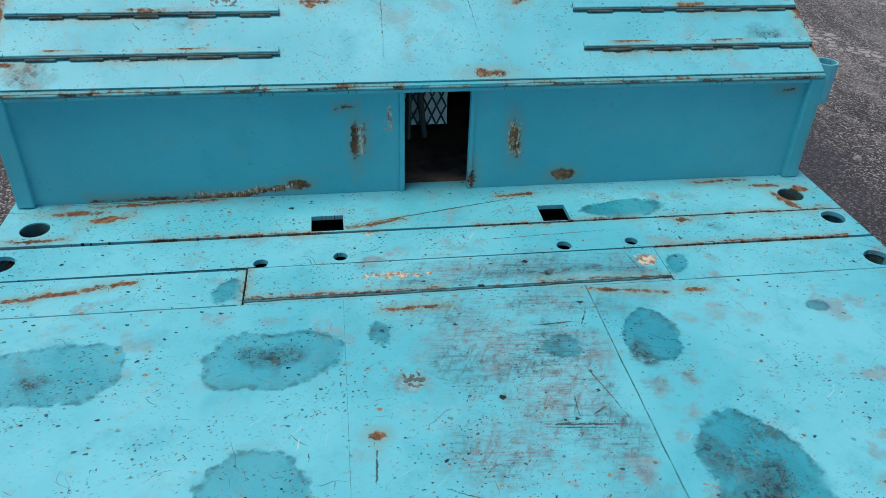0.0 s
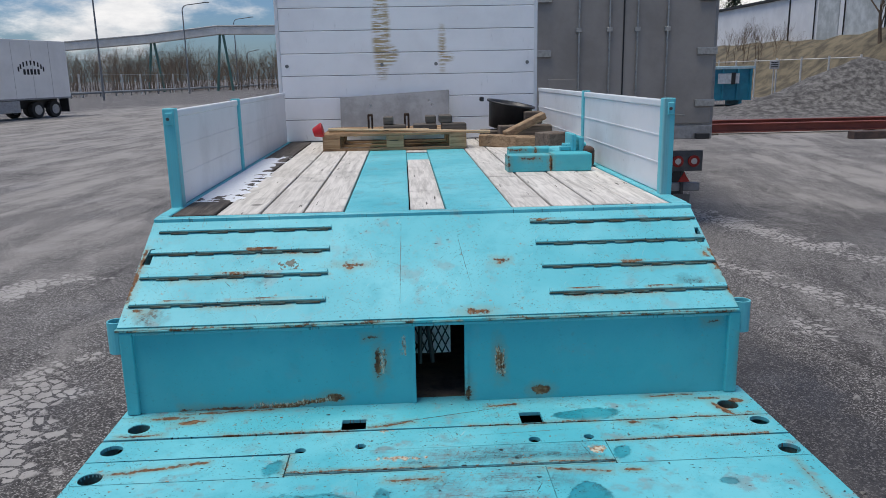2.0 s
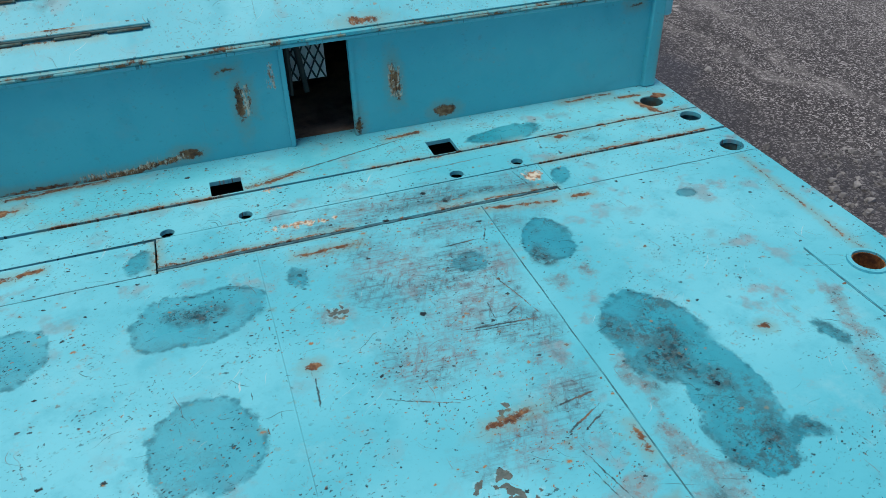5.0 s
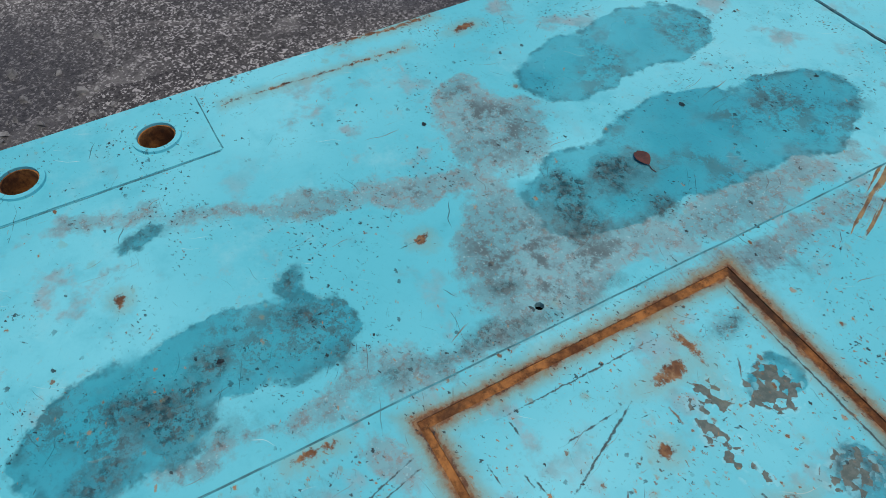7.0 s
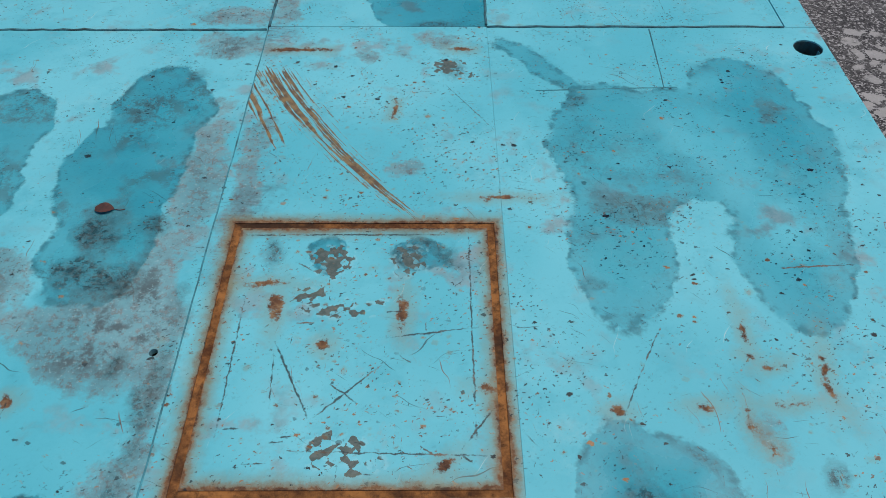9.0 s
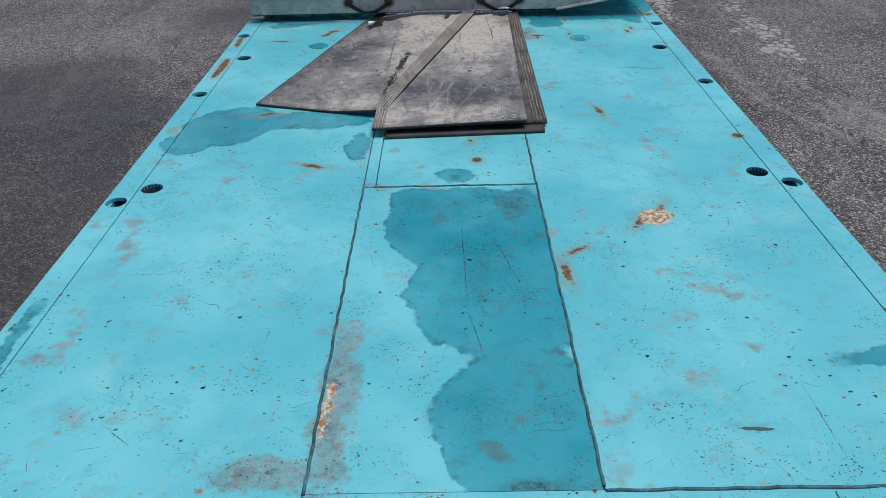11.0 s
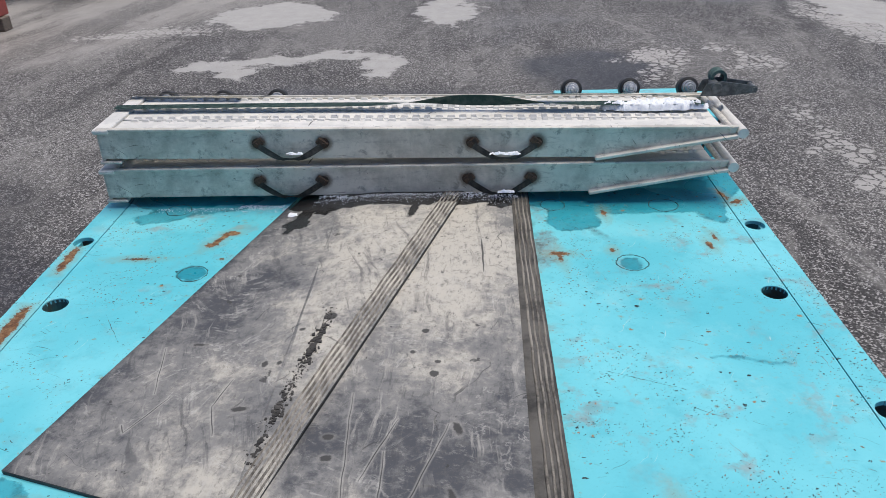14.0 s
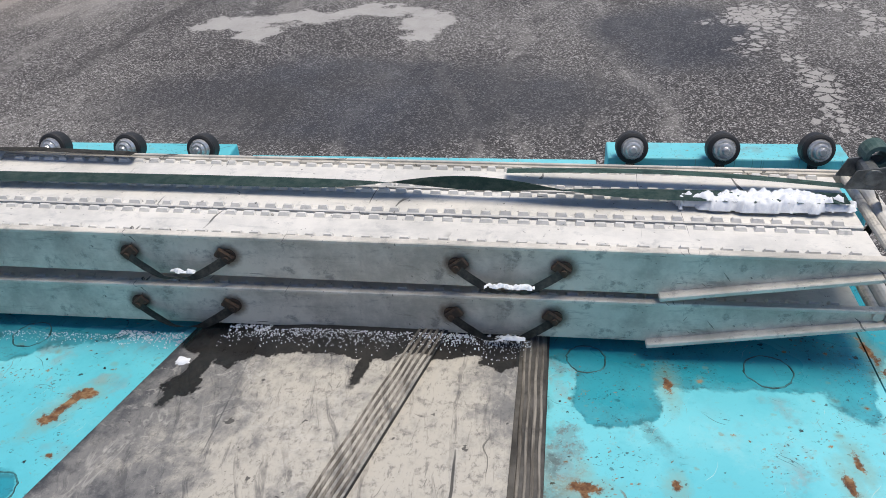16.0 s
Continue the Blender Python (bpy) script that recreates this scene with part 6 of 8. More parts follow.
@material("rib")
def rib_mat(n, turn=0.0, tag=""):
    q = n.v("MULTIPLY", n.add("ShaderNodeTexCoord").outputs["Object"], (1, 1, 0))
    a = n.noise(n.stretch(q, (60, 3.0, 1), turn), 1.0, 6, 0.7)
    c = n.mix(n.ramp(a, 0.40, 0.60), (0.105, 0.094, 0.080), (0.270, 0.248, 0.216))
    c = n.mix(n.ramp(n.noise(q, 7, 6, 0.7), 0.50, 0.64, 0, 0.75), c, (0.045, 0.041, 0.037))
    n.out(c, 0.82, 0, n.noise(q, 60, 4), 0.3, 0.003, 0.3)


RIB, RIB_SKEW = rib_mat(), rib_mat(turn=-16.0, tag="_skew")
RUBD = plain(c=(0.016, 0.016, 0.018), c2=(0.045, 0.044, 0.043), rough=0.65, scale=9, bump=0.3, tag="_black_mat")
mat_sheet("rubber_mat", ((0.287, -2.312), (-0.385, -2.345), (-0.43, -4.50), (0.25, -4.50)), D + 0.001, 0.012, RUBD, "black rubber mat at the bottom of the pile")
mat_sheet("rubber_mat", ((0.26, -2.40), (-0.402, -2.412), (-0.420, -4.50), (0.24, -4.50)), D + 0.014, 0.012, RIBD, "dark rubber mat with a ribbed edge", 4)
mat_sheet("rubber_mat", ((0.341, -2.334), (-0.311, -2.366), (-0.36, -4.50), (0.30, -4.50)), D + 0.027, 0.012, RUB_B, "dusty grey rubber mat on the pile", 4, lambda u, v: 0.012 * math.exp(-v * 18) * (0.4 + u), True)
mat_sheet("rubber_mat", ((0.914, -2.728), (0.296, -2.540), (-0.26, -4.48), (0.42, -4.48)), lambda u, v: D + 0.001 + 0.040 * max(0.0, min(1.0, ((0.372 - 0.02 * v) - (0.914 + (0.296 - 0.914) * u + v * (-0.49 - 0.06 * u)) + 0.16) / 0.32)), 0.012, RUB_A, "dusty grey rubber mat fanned out from the pile", 5)

# crumbs of black dirt caught along the ribs
rng = random.Random(17)
crumbs = []
for k in range(760):
    u = rng.random() ** 0.8
    x, y = 0.330 - 0.105 * u + rng.gauss(0.0, 0.008), -2.70 - 0.62 * u + rng.gauss(0, 0.02)
    z = D + 0.0115 + 0.040 * max(0.0, min(1.0, (0.532 - x) / 0.32))
    r = rng.choice((0.0010, 0.0014, 0.0018, 0.0026, 0.0038)) * (0.35 + 0.9 * abs(math.sin(u * 11 + math.sin(u * 5))))
    crumbs.append((x - r, x + r * rng.uniform(0.5, 1), y - r * rng.uniform(0.5, 1.6), y + r, z, z + r * 0.9))
tagged(part("dirt_crumbs", bricks_mesh(crumbs), plain(c=(0.022, 0.021, 0.020), c2=(0.07, 0.065, 0.06), rough=0.9, scale=30, tag="_crumb"), None), "black crumbs of dirt along the mat's ribs", "dirt", kind="stuff")

# ---- loading ramps ----
ALU_R, ALU_T = raw_alu(halo=[(x, 0.072, 0.026, 0.026, 0) for x in (0.605, 0.350, -0.210, -0.460)]), raw_alu(pale=0.42, tag="_tread")
ALU_F = raw_alu(pale=0.10, tag="_flange")
RUSTY = plain(c=(0.028, 0.021, 0.017), c2=(0.085, 0.050, 0.030), rough=0.85, scale=40, tag="_rusty_bracket")
WEB = plain(c=(0.035, 0.036, 0.034), c2=(0.09, 0.085, 0.075), rough=0.9, scale=60, tag="_webbing")
ramp = thing("loading_ramp", "grey aluminium loading ramp with toothed treads and strap handles", "loading ramp", (0, 0, 0), "stacked loading ramps")
RW, RH, XL, XR = 0.40, 0.126, 1.215, -1.205
TAPER = -0.70
for k, y in enumerate((0.0, -RW)):
    prof = [(XL, 0.010), (XL, RH), (XR, RH), (XR, RH - 0.035), (TAPER, 0.010)]
    bm = plate([(x, z) for x, z in prof], [], 0, 0.010)
    bmesh.ops.transform(bm, matrix=Matrix.Translation((0, y + (0.0 if k == 0 else 0.010), 0)) @ pose(0, 0, 0, 90, 0, 0), verts=bm.verts)
    part("side_beam", bm, ALU_R, ramp, "scratched grey aluminium side beam")
    s = 1 if k == 0 else -1
    bm = box(XR, XL, *sorted((y - 0.012 * (1 - k) + 0.0, y + s * 0.008)), RH - 0.004, RH + 0.006, 0.002)
    part("top_flange", bm, ALU_F, ramp)
    bm = bmesh.new()
    a, b = Vector((TAPER, y + s * 0.006, 0.012)), Vector((XR, y + s * 0.006, RH - 0.030))
    ang = math.atan2(b.z - a.z, a.x - b.x)
    box(-(b - a).length, 0.02, -0.016, 0.016, -0.007, 0.007, 0.003, bm, Matrix.Translation(a) @ Matrix.Rotation(ang, 4, "Y"))
    part("lower_flange", bm, ALU_F, ramp)
    part("bottom_flange", box(TAPER, XL, *sorted((y, y + s * -0.035)), 0.010, 0.018, 0.002), ALU_R, ramp)
for i in range(3):
    y1 = -0.016 - i * 0.131
    part("tread_plank", box(XR + 0.05, XL - 0.05, y1 - 0.118, y1, RH - 0.026, RH - 0.007, 0.003), ALU_T, ramp, "pale aluminium tread plank")
    teeth = []
    for yy in (y1 - 0.010, y1 - 0.102):
        x = XL - 0.09
        while x > XR + 0.09:
            teeth.append((x - random.uniform(0.025, 0.034), x, yy - 0.008, yy + 0.007, RH - 0.007, RH + random.uniform(0.000, 0.003)))
            x -= 0.046
    bm = teeth_mesh(teeth)
    tagged(part("grip_teeth", bm, ALU_T, ramp), kind="stuff")
part("end_plate", box(XL - 0.05, XL + 0.012, -RW - 0.012, 0.012, RH - 0.012, RH + 0.004, 0.003), ALU_T, ramp)
part("end_web", box(XL - 0.012, XL, -RW, 0.0, 0.0, RH - 0.012, 0.002), ALU_R, ramp)
part("end_foot", box(XL - 0.075, XL + 0.010, -RW - 0.006, 0.006, -0.010, 0.001, 0.003), ALU_R, ramp)
part("nose_tube", rod((XR - 0.015, 0.02, RH - 0.018), (XR - 0.015, -RW - 0.02, RH - 0.018), 0.020, 16), ALU_T, ramp)
part("nose_tube", rod((XR + 0.022, 0.01, RH - 0.010), (XR + 0.022, -RW - 0.01, RH - 0.010), 0.012, 12), ALU_R, ramp)
for xa, xb in ((0.605, 0.350), (-0.210, -0.460)):
    z = 0.070
    pts, wid = [], []
    for i in range(19):
        u = i / 18
        sag = min(1.0, min(u, 1 - u) / 0.36)
        sag = sag * (1.25 - 0.25 * sag)
        slope = 0.0 if sag > 0.98 else math.copysign(0.62, 0.5 - u)
        twist = 0.75 * math.exp(-((u - 0.5) / 0.16) ** 2)
        pts.append((xa + (xb - xa) * u, 0.012 + 0.020 * sag, z - 0.050 * sag))
        wid.append((-0.012 * math.sin(slope) * (1 - twist), 0.010 * twist, 0.012 * math.cos(slope) * (1 - 0.6 * twist)))
    handle = part("strap_handle", ribbon(pts, wid, 0.004), WEB, ramp, "dark webbing carrying handle")
    for x, lean in ((xa, 38), (xb, -38)):
        bm = rounded(rod((x, -0.002, z + 0.002), (x, 0.005, z + 0.002), 0.020, 18), 0.002)
        box(-0.030, 0.014, 0.004, 0.014, -0.014, 0.014, 0.003, bm, pose(x, 0, z, 0, lean if x == xa else 180 + lean, 0))
        rod((x, 0.012, z), (x, 0.019, z), 0.007, 8, bm)
        part("handle_bracket", bm, RUSTY, handle, "rusty bolted bracket")
ramp.matrix_basis = pose(0.028, -4.165, D + 0.036, 0, 0, 0)
ramp_2 = copy_thing(ramp, pose(0.012, -4.165, 1.136, 0, -0.8, 0.3))
tagged(ramp_2, "grey aluminium loading ramp lying on top of another")

# ---- ratchet strap over the ramps ----
GREENWEB = plain(c=(0.030, 0.075, 0.070), c2=(0.085, 0.13, 0.12), rough=0.9, scale=30, bump=0.4, tag="_green_web")
strap = thing("ratchet_strap", "dirty dark green lashing strap with a steel ratchet", "strap", (0, -4.4, 1.33))


def top_z(x):
    return 1.262 + 0.014 * x


pts, wid = [], []
for i in range(41):
    u = i / 40
    x = 1.24 - 2.36 * u
    tw = math.radians(70) * math.exp(-((u - 0.62) / 0.10) ** 2)
    pts.append((x, -4.392 - 0.010 * math.sin(u * 5) - 0.03 * max(0, u - 0.65), top_z(x) + 0.014 + 0.020 * math.sin(math.pi * u) ** 2 * math.sin(tw) + 0.012 * u))
    wid.append((0, 0.027 * math.cos(tw), 0.027 * math.sin(tw)))
part("webbing", ribbon(pts, wid, 0.003), GREENWEB, strap)
pts, wid = [], []
for i in range(25):
    u = i / 24
    x = -0.30 - 0.84 * u
    pts.append((x, -4.500 + 0.030 * u, top_z(x) + 0.018 + 0.016 * math.sin(math.pi * u)))
    wid.append((0, 0.024, 0.006))
part("loose_webbing", ribbon(pts, wid, 0.003), plain(c=(0.09, 0.17, 0.15), c2=(0.05, 0.10, 0.09), rough=0.9, scale=30, bump=0.4, tag="_pale_web"), strap)
pts = [(1.26 - 0.5 * i / 10, -4.545 + 0.01 * i / 10, top_z(1.2) + 0.022 - 0.008 * abs(i - 4) / 6) for i in range(11)]
part("webbing_end", ribbon(pts, [(0, 0.020, 0.004)] * 11, 0.003), WEB, strap)
pts = [(-1.18 - 0.03 * math.sin(i * 0.55), -4.40 - 0.002 * i, 1.285 - 0.28 * (i / 10) ** 1.2) for i in range(11)]
part("hanging_webbing", ribbon(pts, [(0.004, 0.022, 0)] * 11, 0.003), WEB, strap)
STEEL = plain(c=(0.09, 0.095, 0.095), c2=(0.20, 0.21, 0.21), rough=0.5, metal=0.6, scale=25, tag="_dark_steel")
ratchet = part("ratchet", rounded(rod((-1.17, -4.475, 1.321), (-1.17, -4.405, 1.321), 0.022, 14), 0.003), STEEL, strap, "grey steel ratchet")
for y in (-4.472, -4.408):
    bm = plate([(-1.11, 1.291), (-1.13, 1.338), (-1.19, 1.348), (-1.33, 1.326), (-1.33, 1.301), (-1.20, 1.288)], [], 0, 0.004)
    bmesh.ops.transform(bm, matrix=Matrix.Translation((0, y, 0)) @ pose(0, 0, 0, 90, 0, 0), verts=bm.verts)
    part("ratchet_cheek", bm, STEEL, ratchet)
part("ratchet_grip", rounded(rod((-1.32, -4.478, 1.314), (-1.32, -4.402, 1.314), 0.011, 10), 0.002), STEEL, ratchet)
part("webbing_roll", pipe((-1.19, -4.505, 1.348), (-1.19, -4.455, 1.348), 0.032, 0.012, 18), GREENWEB, ratchet)

# ---- old snow ----
SNOW = plain(c=(0.82, 0.84, 0.87), c2=(0.70, 0.74, 0.80), rough=0.65, scale=60, bump=0.5, tag="_snow")
tagged(part("snow", lumps(-1.15, -0.70, -4.425, -4.350, 1.252, 0.036, 0.005, 3.1, 0.32, lambda u, v: math.hypot((2 * u - 1) * 0.98, (2 * v - 1) * 0.9)), SNOW, None), "small heap of wet snow on the strap", "snow", kind="stuff")
grains = []
for i in range(1900):
    x = random.uniform(-0.38, 1.05) if i % 3 else random.uniform(-0.36, 0.30)
    y = -4.150 + abs(random.gauss(0, 0.018 if i % 3 else 0.034))
    z = D if x > 0.42 else D + 0.0405 if x < -0.26 else D + 0.0135 + 0.04 * max(0.0, min(1.0, (0.512 - x) / 0.32))
    r = random.uniform(0.0005, 0.0015)
    grains.append((x - r, x + r * random.uniform(0.5, 1), y - r * random.uniform(0.5, 1), y + r, z, z + r * 1.4))
ice = bricks_mesh(grains)
tagged(part("ice_grains", ice, SNOW, None), "scattered wet ice grains along the ramp", "ice", kind="stuff")
tagged(part("snow", lumps(-1.203, -0.955, 3.58, 5.95, U - 0.001, 0.008, 0.010, 7.7, 0.50, lambda u, v: max(1.15 * max(0.0, (u - 0.30 - 0.25 * (1 - v)) / 0.7 + 0.3), abs(2 * v - 0.9) ** 2)), SNOW, None), "thin patch of melting snow on the deck", "snow", kind="stuff")
for x, y, z in ((0.47, -4.131, 1.182), (-0.30, -4.131, 1.170), (-0.35, -4.131, 1.168), (-0.33, -4.131, 1.012)):
    tagged(part("snow", lumps(x - 0.034, x + 0.034, y - 0.009, y + 0.009, z, 0.012, 0.003, x * 9, 0.9), SNOW, None), "bit of snow in a strap handle", "snow", kind="stuff")
rng = random.Random(29)
grains = []
for k in range(900):
    x = rng.uniform(-0.36, 0.72)
    y = -4.168 + abs(rng.gauss(0.0, 0.020)) * (0.35 + abs(math.sin(x * 9.0)))
    z = (D + 0.040 if x < 0.40 else D + 0.014 if x < 0.45 else D + 0.001) - 0.001
    r = rng.choice((0.0010, 0.0014, 0.0018, 0.0026))
    grains.append((x - r, x + r * rng.uniform(0.5, 1.2), y - r * rng.uniform(0.5, 1.2), y + r, z, z + r))
tagged(part("snow_grains", bricks_mesh(grains), SNOW, None), "wet grains of snow fallen beside the ramps", "snow", kind="stuff")
tagged(part("snow", lumps(0.46, 0.51, -4.06, -4.03, D + 0.014, 0.012, 0.004, 2.2), SNOW, None), "small lump of snow on the rubber mat", "snow", kind="stuff")


# ---- load on the upper deck ----
PALLET = wood(dark=(0.19, 0.112, 0.060), light=(0.45, 0.300, 0.175), along="x", dirt=0.6, tag="_pallet")
pallet = thing("pallet", "worn brown wooden pallet on the deck", "pallet", (-0.19, 6.5, U))
for y in (6.10, 6.44, 6.79):
    part("bottom_board", box(-0.79, 0.41, y, y + 0.10, U, U + 0.022, 0.003), PALLET, pallet)
    for x in (-0.79, -0.26, 0.265):
        part("block", box(x, x + 0.145, y, y + 0.10, U + 0.022, U + 0.100, 0.004), wood(dark=(0.22, 0.135, 0.070), light=(0.50, 0.345, 0.20), along="x", dirt=0.5, tag="_block"), pallet)
for x in (-0.79, -0.26, 0.265):
    part("stringer", box(x, x + 0.145, 6.10, 6.89, U + 0.100, U + 0.122, 0.003), PALLET, pallet)
for i in range(5):
    y = 6.10 + i * 0.172
    part("top_board", box(-0.79, 0.41, y, y + 0.10 + 0.04 * (i % 2 == 0), U + 0.122, U + 0.144, 0.003), PALLET, pallet)
PT = U + 0.144
sheet = thing("steel_sheet", "grey galvanised sheet leaning on the white front wall", "metal sheet", (-0.16, 6.95, PT))
bm = plate([(-0.70, 0.0), (0.32, 0.0), (0.325, 0.34), (-0.70, 0.285)], [circle(-0.42, 0.20, 0.012, 8), circle(0.13, 0.24, 0.010, 8), circle(0.16, 0.20, 0.010, 8)], 0, 0.006)
bmesh.ops.transform(bm, matrix=Matrix.Translation((0, 6.93, PT)) @ pose(0, 0, 0, 72, 0, 0), verts=bm.verts)
part("panel", bm, plain(c=(0.36, 0.36, 0.36), c2=(0.24, 0.24, 0.235), rough=0.5, metal=0.3, scale=4, tag="_sheet"), sheet)
BLOCK = wood(dark=(0.045, 0.040, 0.036), light=(0.17, 0.15, 0.13), along="x", dirt=0.6, tag="_chock")
for x0, x1, z0, z1, y in ((-0.285, -0.095, 0, 0.055, 6.22), (-0.285, -0.20, 0.056, 0.125, 6.24), (-0.03, 0.17, 0, 0.058, 6.26), (0.075, 0.165, 0.059, 0.125, 6.28), (0.21, 0.42, 0, 0.062, 6.20), (0.19, 0.30, 0.063, 0.13, 6.22)):
    ob = thing("timber_block", "short dark timber chock on the pallet", "timber block", ((x0 + x1) / 2, y + 0.08, PT + z0), "timber chocks on the pallet")
    part("block", box(x0, x1, y, y + 0.17, PT + z0, PT + z1, 0.008), BLOCK, ob)
for x in (-0.405, -0.085):
    ob = thing("shackle", "small rusty steel shackle standing on the pallet", "shackle", (x, 6.5, PT))
    bm = rod((x - 0.016, 6.5, PT), (x - 0.016, 6.5, PT + 0.13), 0.009, 8)
    rod((x + 0.016, 6.5, PT), (x + 0.016, 6.5, PT + 0.13), 0.009, 8, bm)
    rod((x - 0.022, 6.5, PT + 0.13), (x + 0.022, 6.5, PT + 0.13), 0.012, 8, bm)
    part("bow", bm, RUSTY, ob)
broom = thing("broom", "wooden broom with a red head lying across the pallet", "broom", (-0.2, 6.15, PT))
part("handle", rod((-0.74, 6.13, PT + 0.035), (0.62, 6.20, PT - 0.015), 0.014, 10), wood(dark=(0.34, 0.25, 0.15), light=(0.58, 0.46, 0.30), along="x", dirt=0.2, tag="_stick"), broom)
part("handle_sleeve", rod((-0.74, 6.20, PT + 0.020), (0.10, 6.20, PT + 0.014), 0.013, 10), MATS["wood_stick"], broom)
bm = rod((-0.865, 6.13, PT + 0.015), (-0.785, 6.13, PT + 0.035), 0.035, 16, None, 0.065)
part("head", rounded(bm, 0.006), plain(c=(0.50, 0.012, 0.022), c2=(0.34, 0.01, 0.016), rough=0.45, tag="_red"), broom, "red plastic head")
tub = thing("plastic_tub", "black plastic mortar tub tipped over timber offcuts", "tub", (0.75, 6.6, U))
bm = bmesh.new()
rings = []
for k, (r, z) in enumerate(((0.165, 0.0), (0.20, 0.24), (0.222, 0.245), (0.222, 0.262), (0.192, 0.255), (0.157, 0.010))):
    rings.append([bm.verts.new((r * 1.12 * math.cos(6.28318 * i / 32), r * math.sin(6.28318 * i / 32), z)) for i in range(32)])
for a, b in zip(rings, rings[1:]):
    for i in range(32):
        bm.faces.new((a[i], a[(i + 1) % 32], b[(i + 1) % 32], b[i])).smooth = True
bm.faces.new(rings[0][::-1]), bm.faces.new(rings[-1])
bmesh.ops.transform(bm, matrix=pose(0.83, 6.72, U + 0.115, 4, 10, 0) @ Matrix.Scale(0.90, 4), verts=bm.verts)
part("shell", bm, plain(c=(0.016, 0.018, 0.022), c2=(0.035, 0.037, 0.042), rough=0.45, tag="_tub"), tub)
part("grip", rounded(box(0.585, 0.620, 6.68, 6.76, U + 0.365, U + 0.405), 0.008), MATS["plain_tub"], tub)
TIM = wood(dark=(0.19, 0.122, 0.072), light=(0.42, 0.295, 0.185), along="x", dirt=0.6, tag="_timber")
TIMD = wood(dark=(0.07, 0.055, 0.045), light=(0.20, 0.16, 0.13), along="x", dirt=0.6, tag="_darktimber")
for (x, y, z), ln, w_, h_, rz, ry, mt, lab in (((0.80, 6.12, 0.0), 0.62, 0.10, 0.10, -38, 0, TIM, "brown squared timber on the deck"), ((0.98, 5.95, 0.0), 0.34, 0.12, 0.10, -20, 0, TIM, "brown timber offcut on the deck"),
                                              ((0.95, 6.42, 0.0), 0.46, 0.14, 0.165, 5, 0, TIMD, "dark timber block under other offcuts"), ((0.93, 6.22, 0.150), 0.40, 0.08, 0.060, 18, -22, TIM, "timber offcut leaning on the pile"), ((1.04, 6.55, 0.166), 0.16, 0.14, 0.11, 0, 0, TIMD, "dark timber end on the pile"),
                                              ((1.06, 5.72, 0.0), 0.20, 0.20, 0.15, 25, 0, TIMD, "round dark log piece on the deck"), ((0.74, 6.66, 0.0), 0.30, 0.30, 0.11, 0, 0, TIMD, "dark timber stack under the tub")):
    ob = thing("timber", lab, "timber", (x, y, U + z), "timber offcuts")
    part("beam", box(-ln / 2, ln / 2, -w_ / 2, w_ / 2, 0.0, h_, 0.008, None, pose(x, y, U + z, 0, ry, rz)), mt, ob)
# turquoise steel outrigger lying on the deck
out_r = thing("steel_outrigger", "turquoise steel extension beam with rusty joints on the deck", "steel beam", (0.8, 4.9, U))
part("front_beam", rounded(box(0.535, 0.815, 4.46, 4.60, U, U + 0.105), 0.005), teal_paint(wear=0.3, upright=True, rust=[(0.81, 1.70, 0.008, 0.05, 0), (0.54, 1.70, 0.005, 0.05, 0), (0.68, 1.735, 0.06, 0.004, 0)], tag="_outrigger"), out_r)
part("front_sleeve", rounded(box(0.818, 1.070, 4.452, 4.608, U, U + 0.111), 0.008), MATS["teal_paint_outrigger"], out_r)
part("back_beam", rounded(box(0.62, 0.93, 5.02, 5.14, U, U + 0.100), 0.012), MATS["teal_paint_outrigger"], out_r)
part("link_beam", rounded(box(0.90, 1.06, 4.60, 5.14, U, U + 0.098), 0.010), CLEAN, out_r)
part("lug", rounded(box(1.00, 1.03, 4.72, 4.95, U + 0.098, U + 0.21), 0.006), CLEAN, out_r)
part("lug", rounded(box(1.05, 1.08, 4.72, 4.95, U + 0.05, U + 0.19), 0.006), CLEAN, out_r)
part("pin", rod((0.95, 4.80, U + 0.13), (1.11, 4.80, U + 0.13), 0.018, 12), CLEAN, out_r)
part("foot_plate", rounded(box(0.93, 1.12, 4.76, 4.80, U + 0.10, U + 0.125), 0.004), CLEAN, out_r)
pad = thing("wheel_chock", "round-topped dark rubber chock on the deck", "chock", (1.10, 4.75, U))
part("pad", rounded(box(1.075, 1.145, 4.66, 4.79, U, U + 0.13), 0.03, 4), plain(c=(0.05, 0.03, 0.024), c2=(0.09, 0.05, 0.035), rough=0.8, tag="_chockpad"), pad)

# ---- grey box truck parked alongside ----
GREYDOOR = plain(c=(0.33, 0.305, 0.275), c2=(0.26, 0.24, 0.215), rough=0.55, scale=1.2, tag="_greydoor")
TWHITE = plain(c=(0.72, 0.73, 0.74), c2=(0.60, 0.61, 0.62), rough=0.4, scale=1.5, tag="_white")
STAIN = plain(c=(0.42, 0.42, 0.41), c2=(0.28, 0.28, 0.27), rough=0.35, metal=0.7, scale=20, tag="_stainless")
truck = thing("box_truck", "grey refrigerated trailer with closed rear doors", "truck", (3.0, 17, 0))
Y = 10.60
part("body", box(1.74, 4.30, Y + 0.04, 24.0, 1.30, 4.05, 0.02), TWHITE, truck)
part("rear_frame", box(1.69, 4.36, Y + 0.03, Y + 0.10, 1.27, 4.07, 0.01), plain(c=(0.30, 0.30, 0.30), rough=0.4, metal=0.5, tag="_rearframe"), truck)
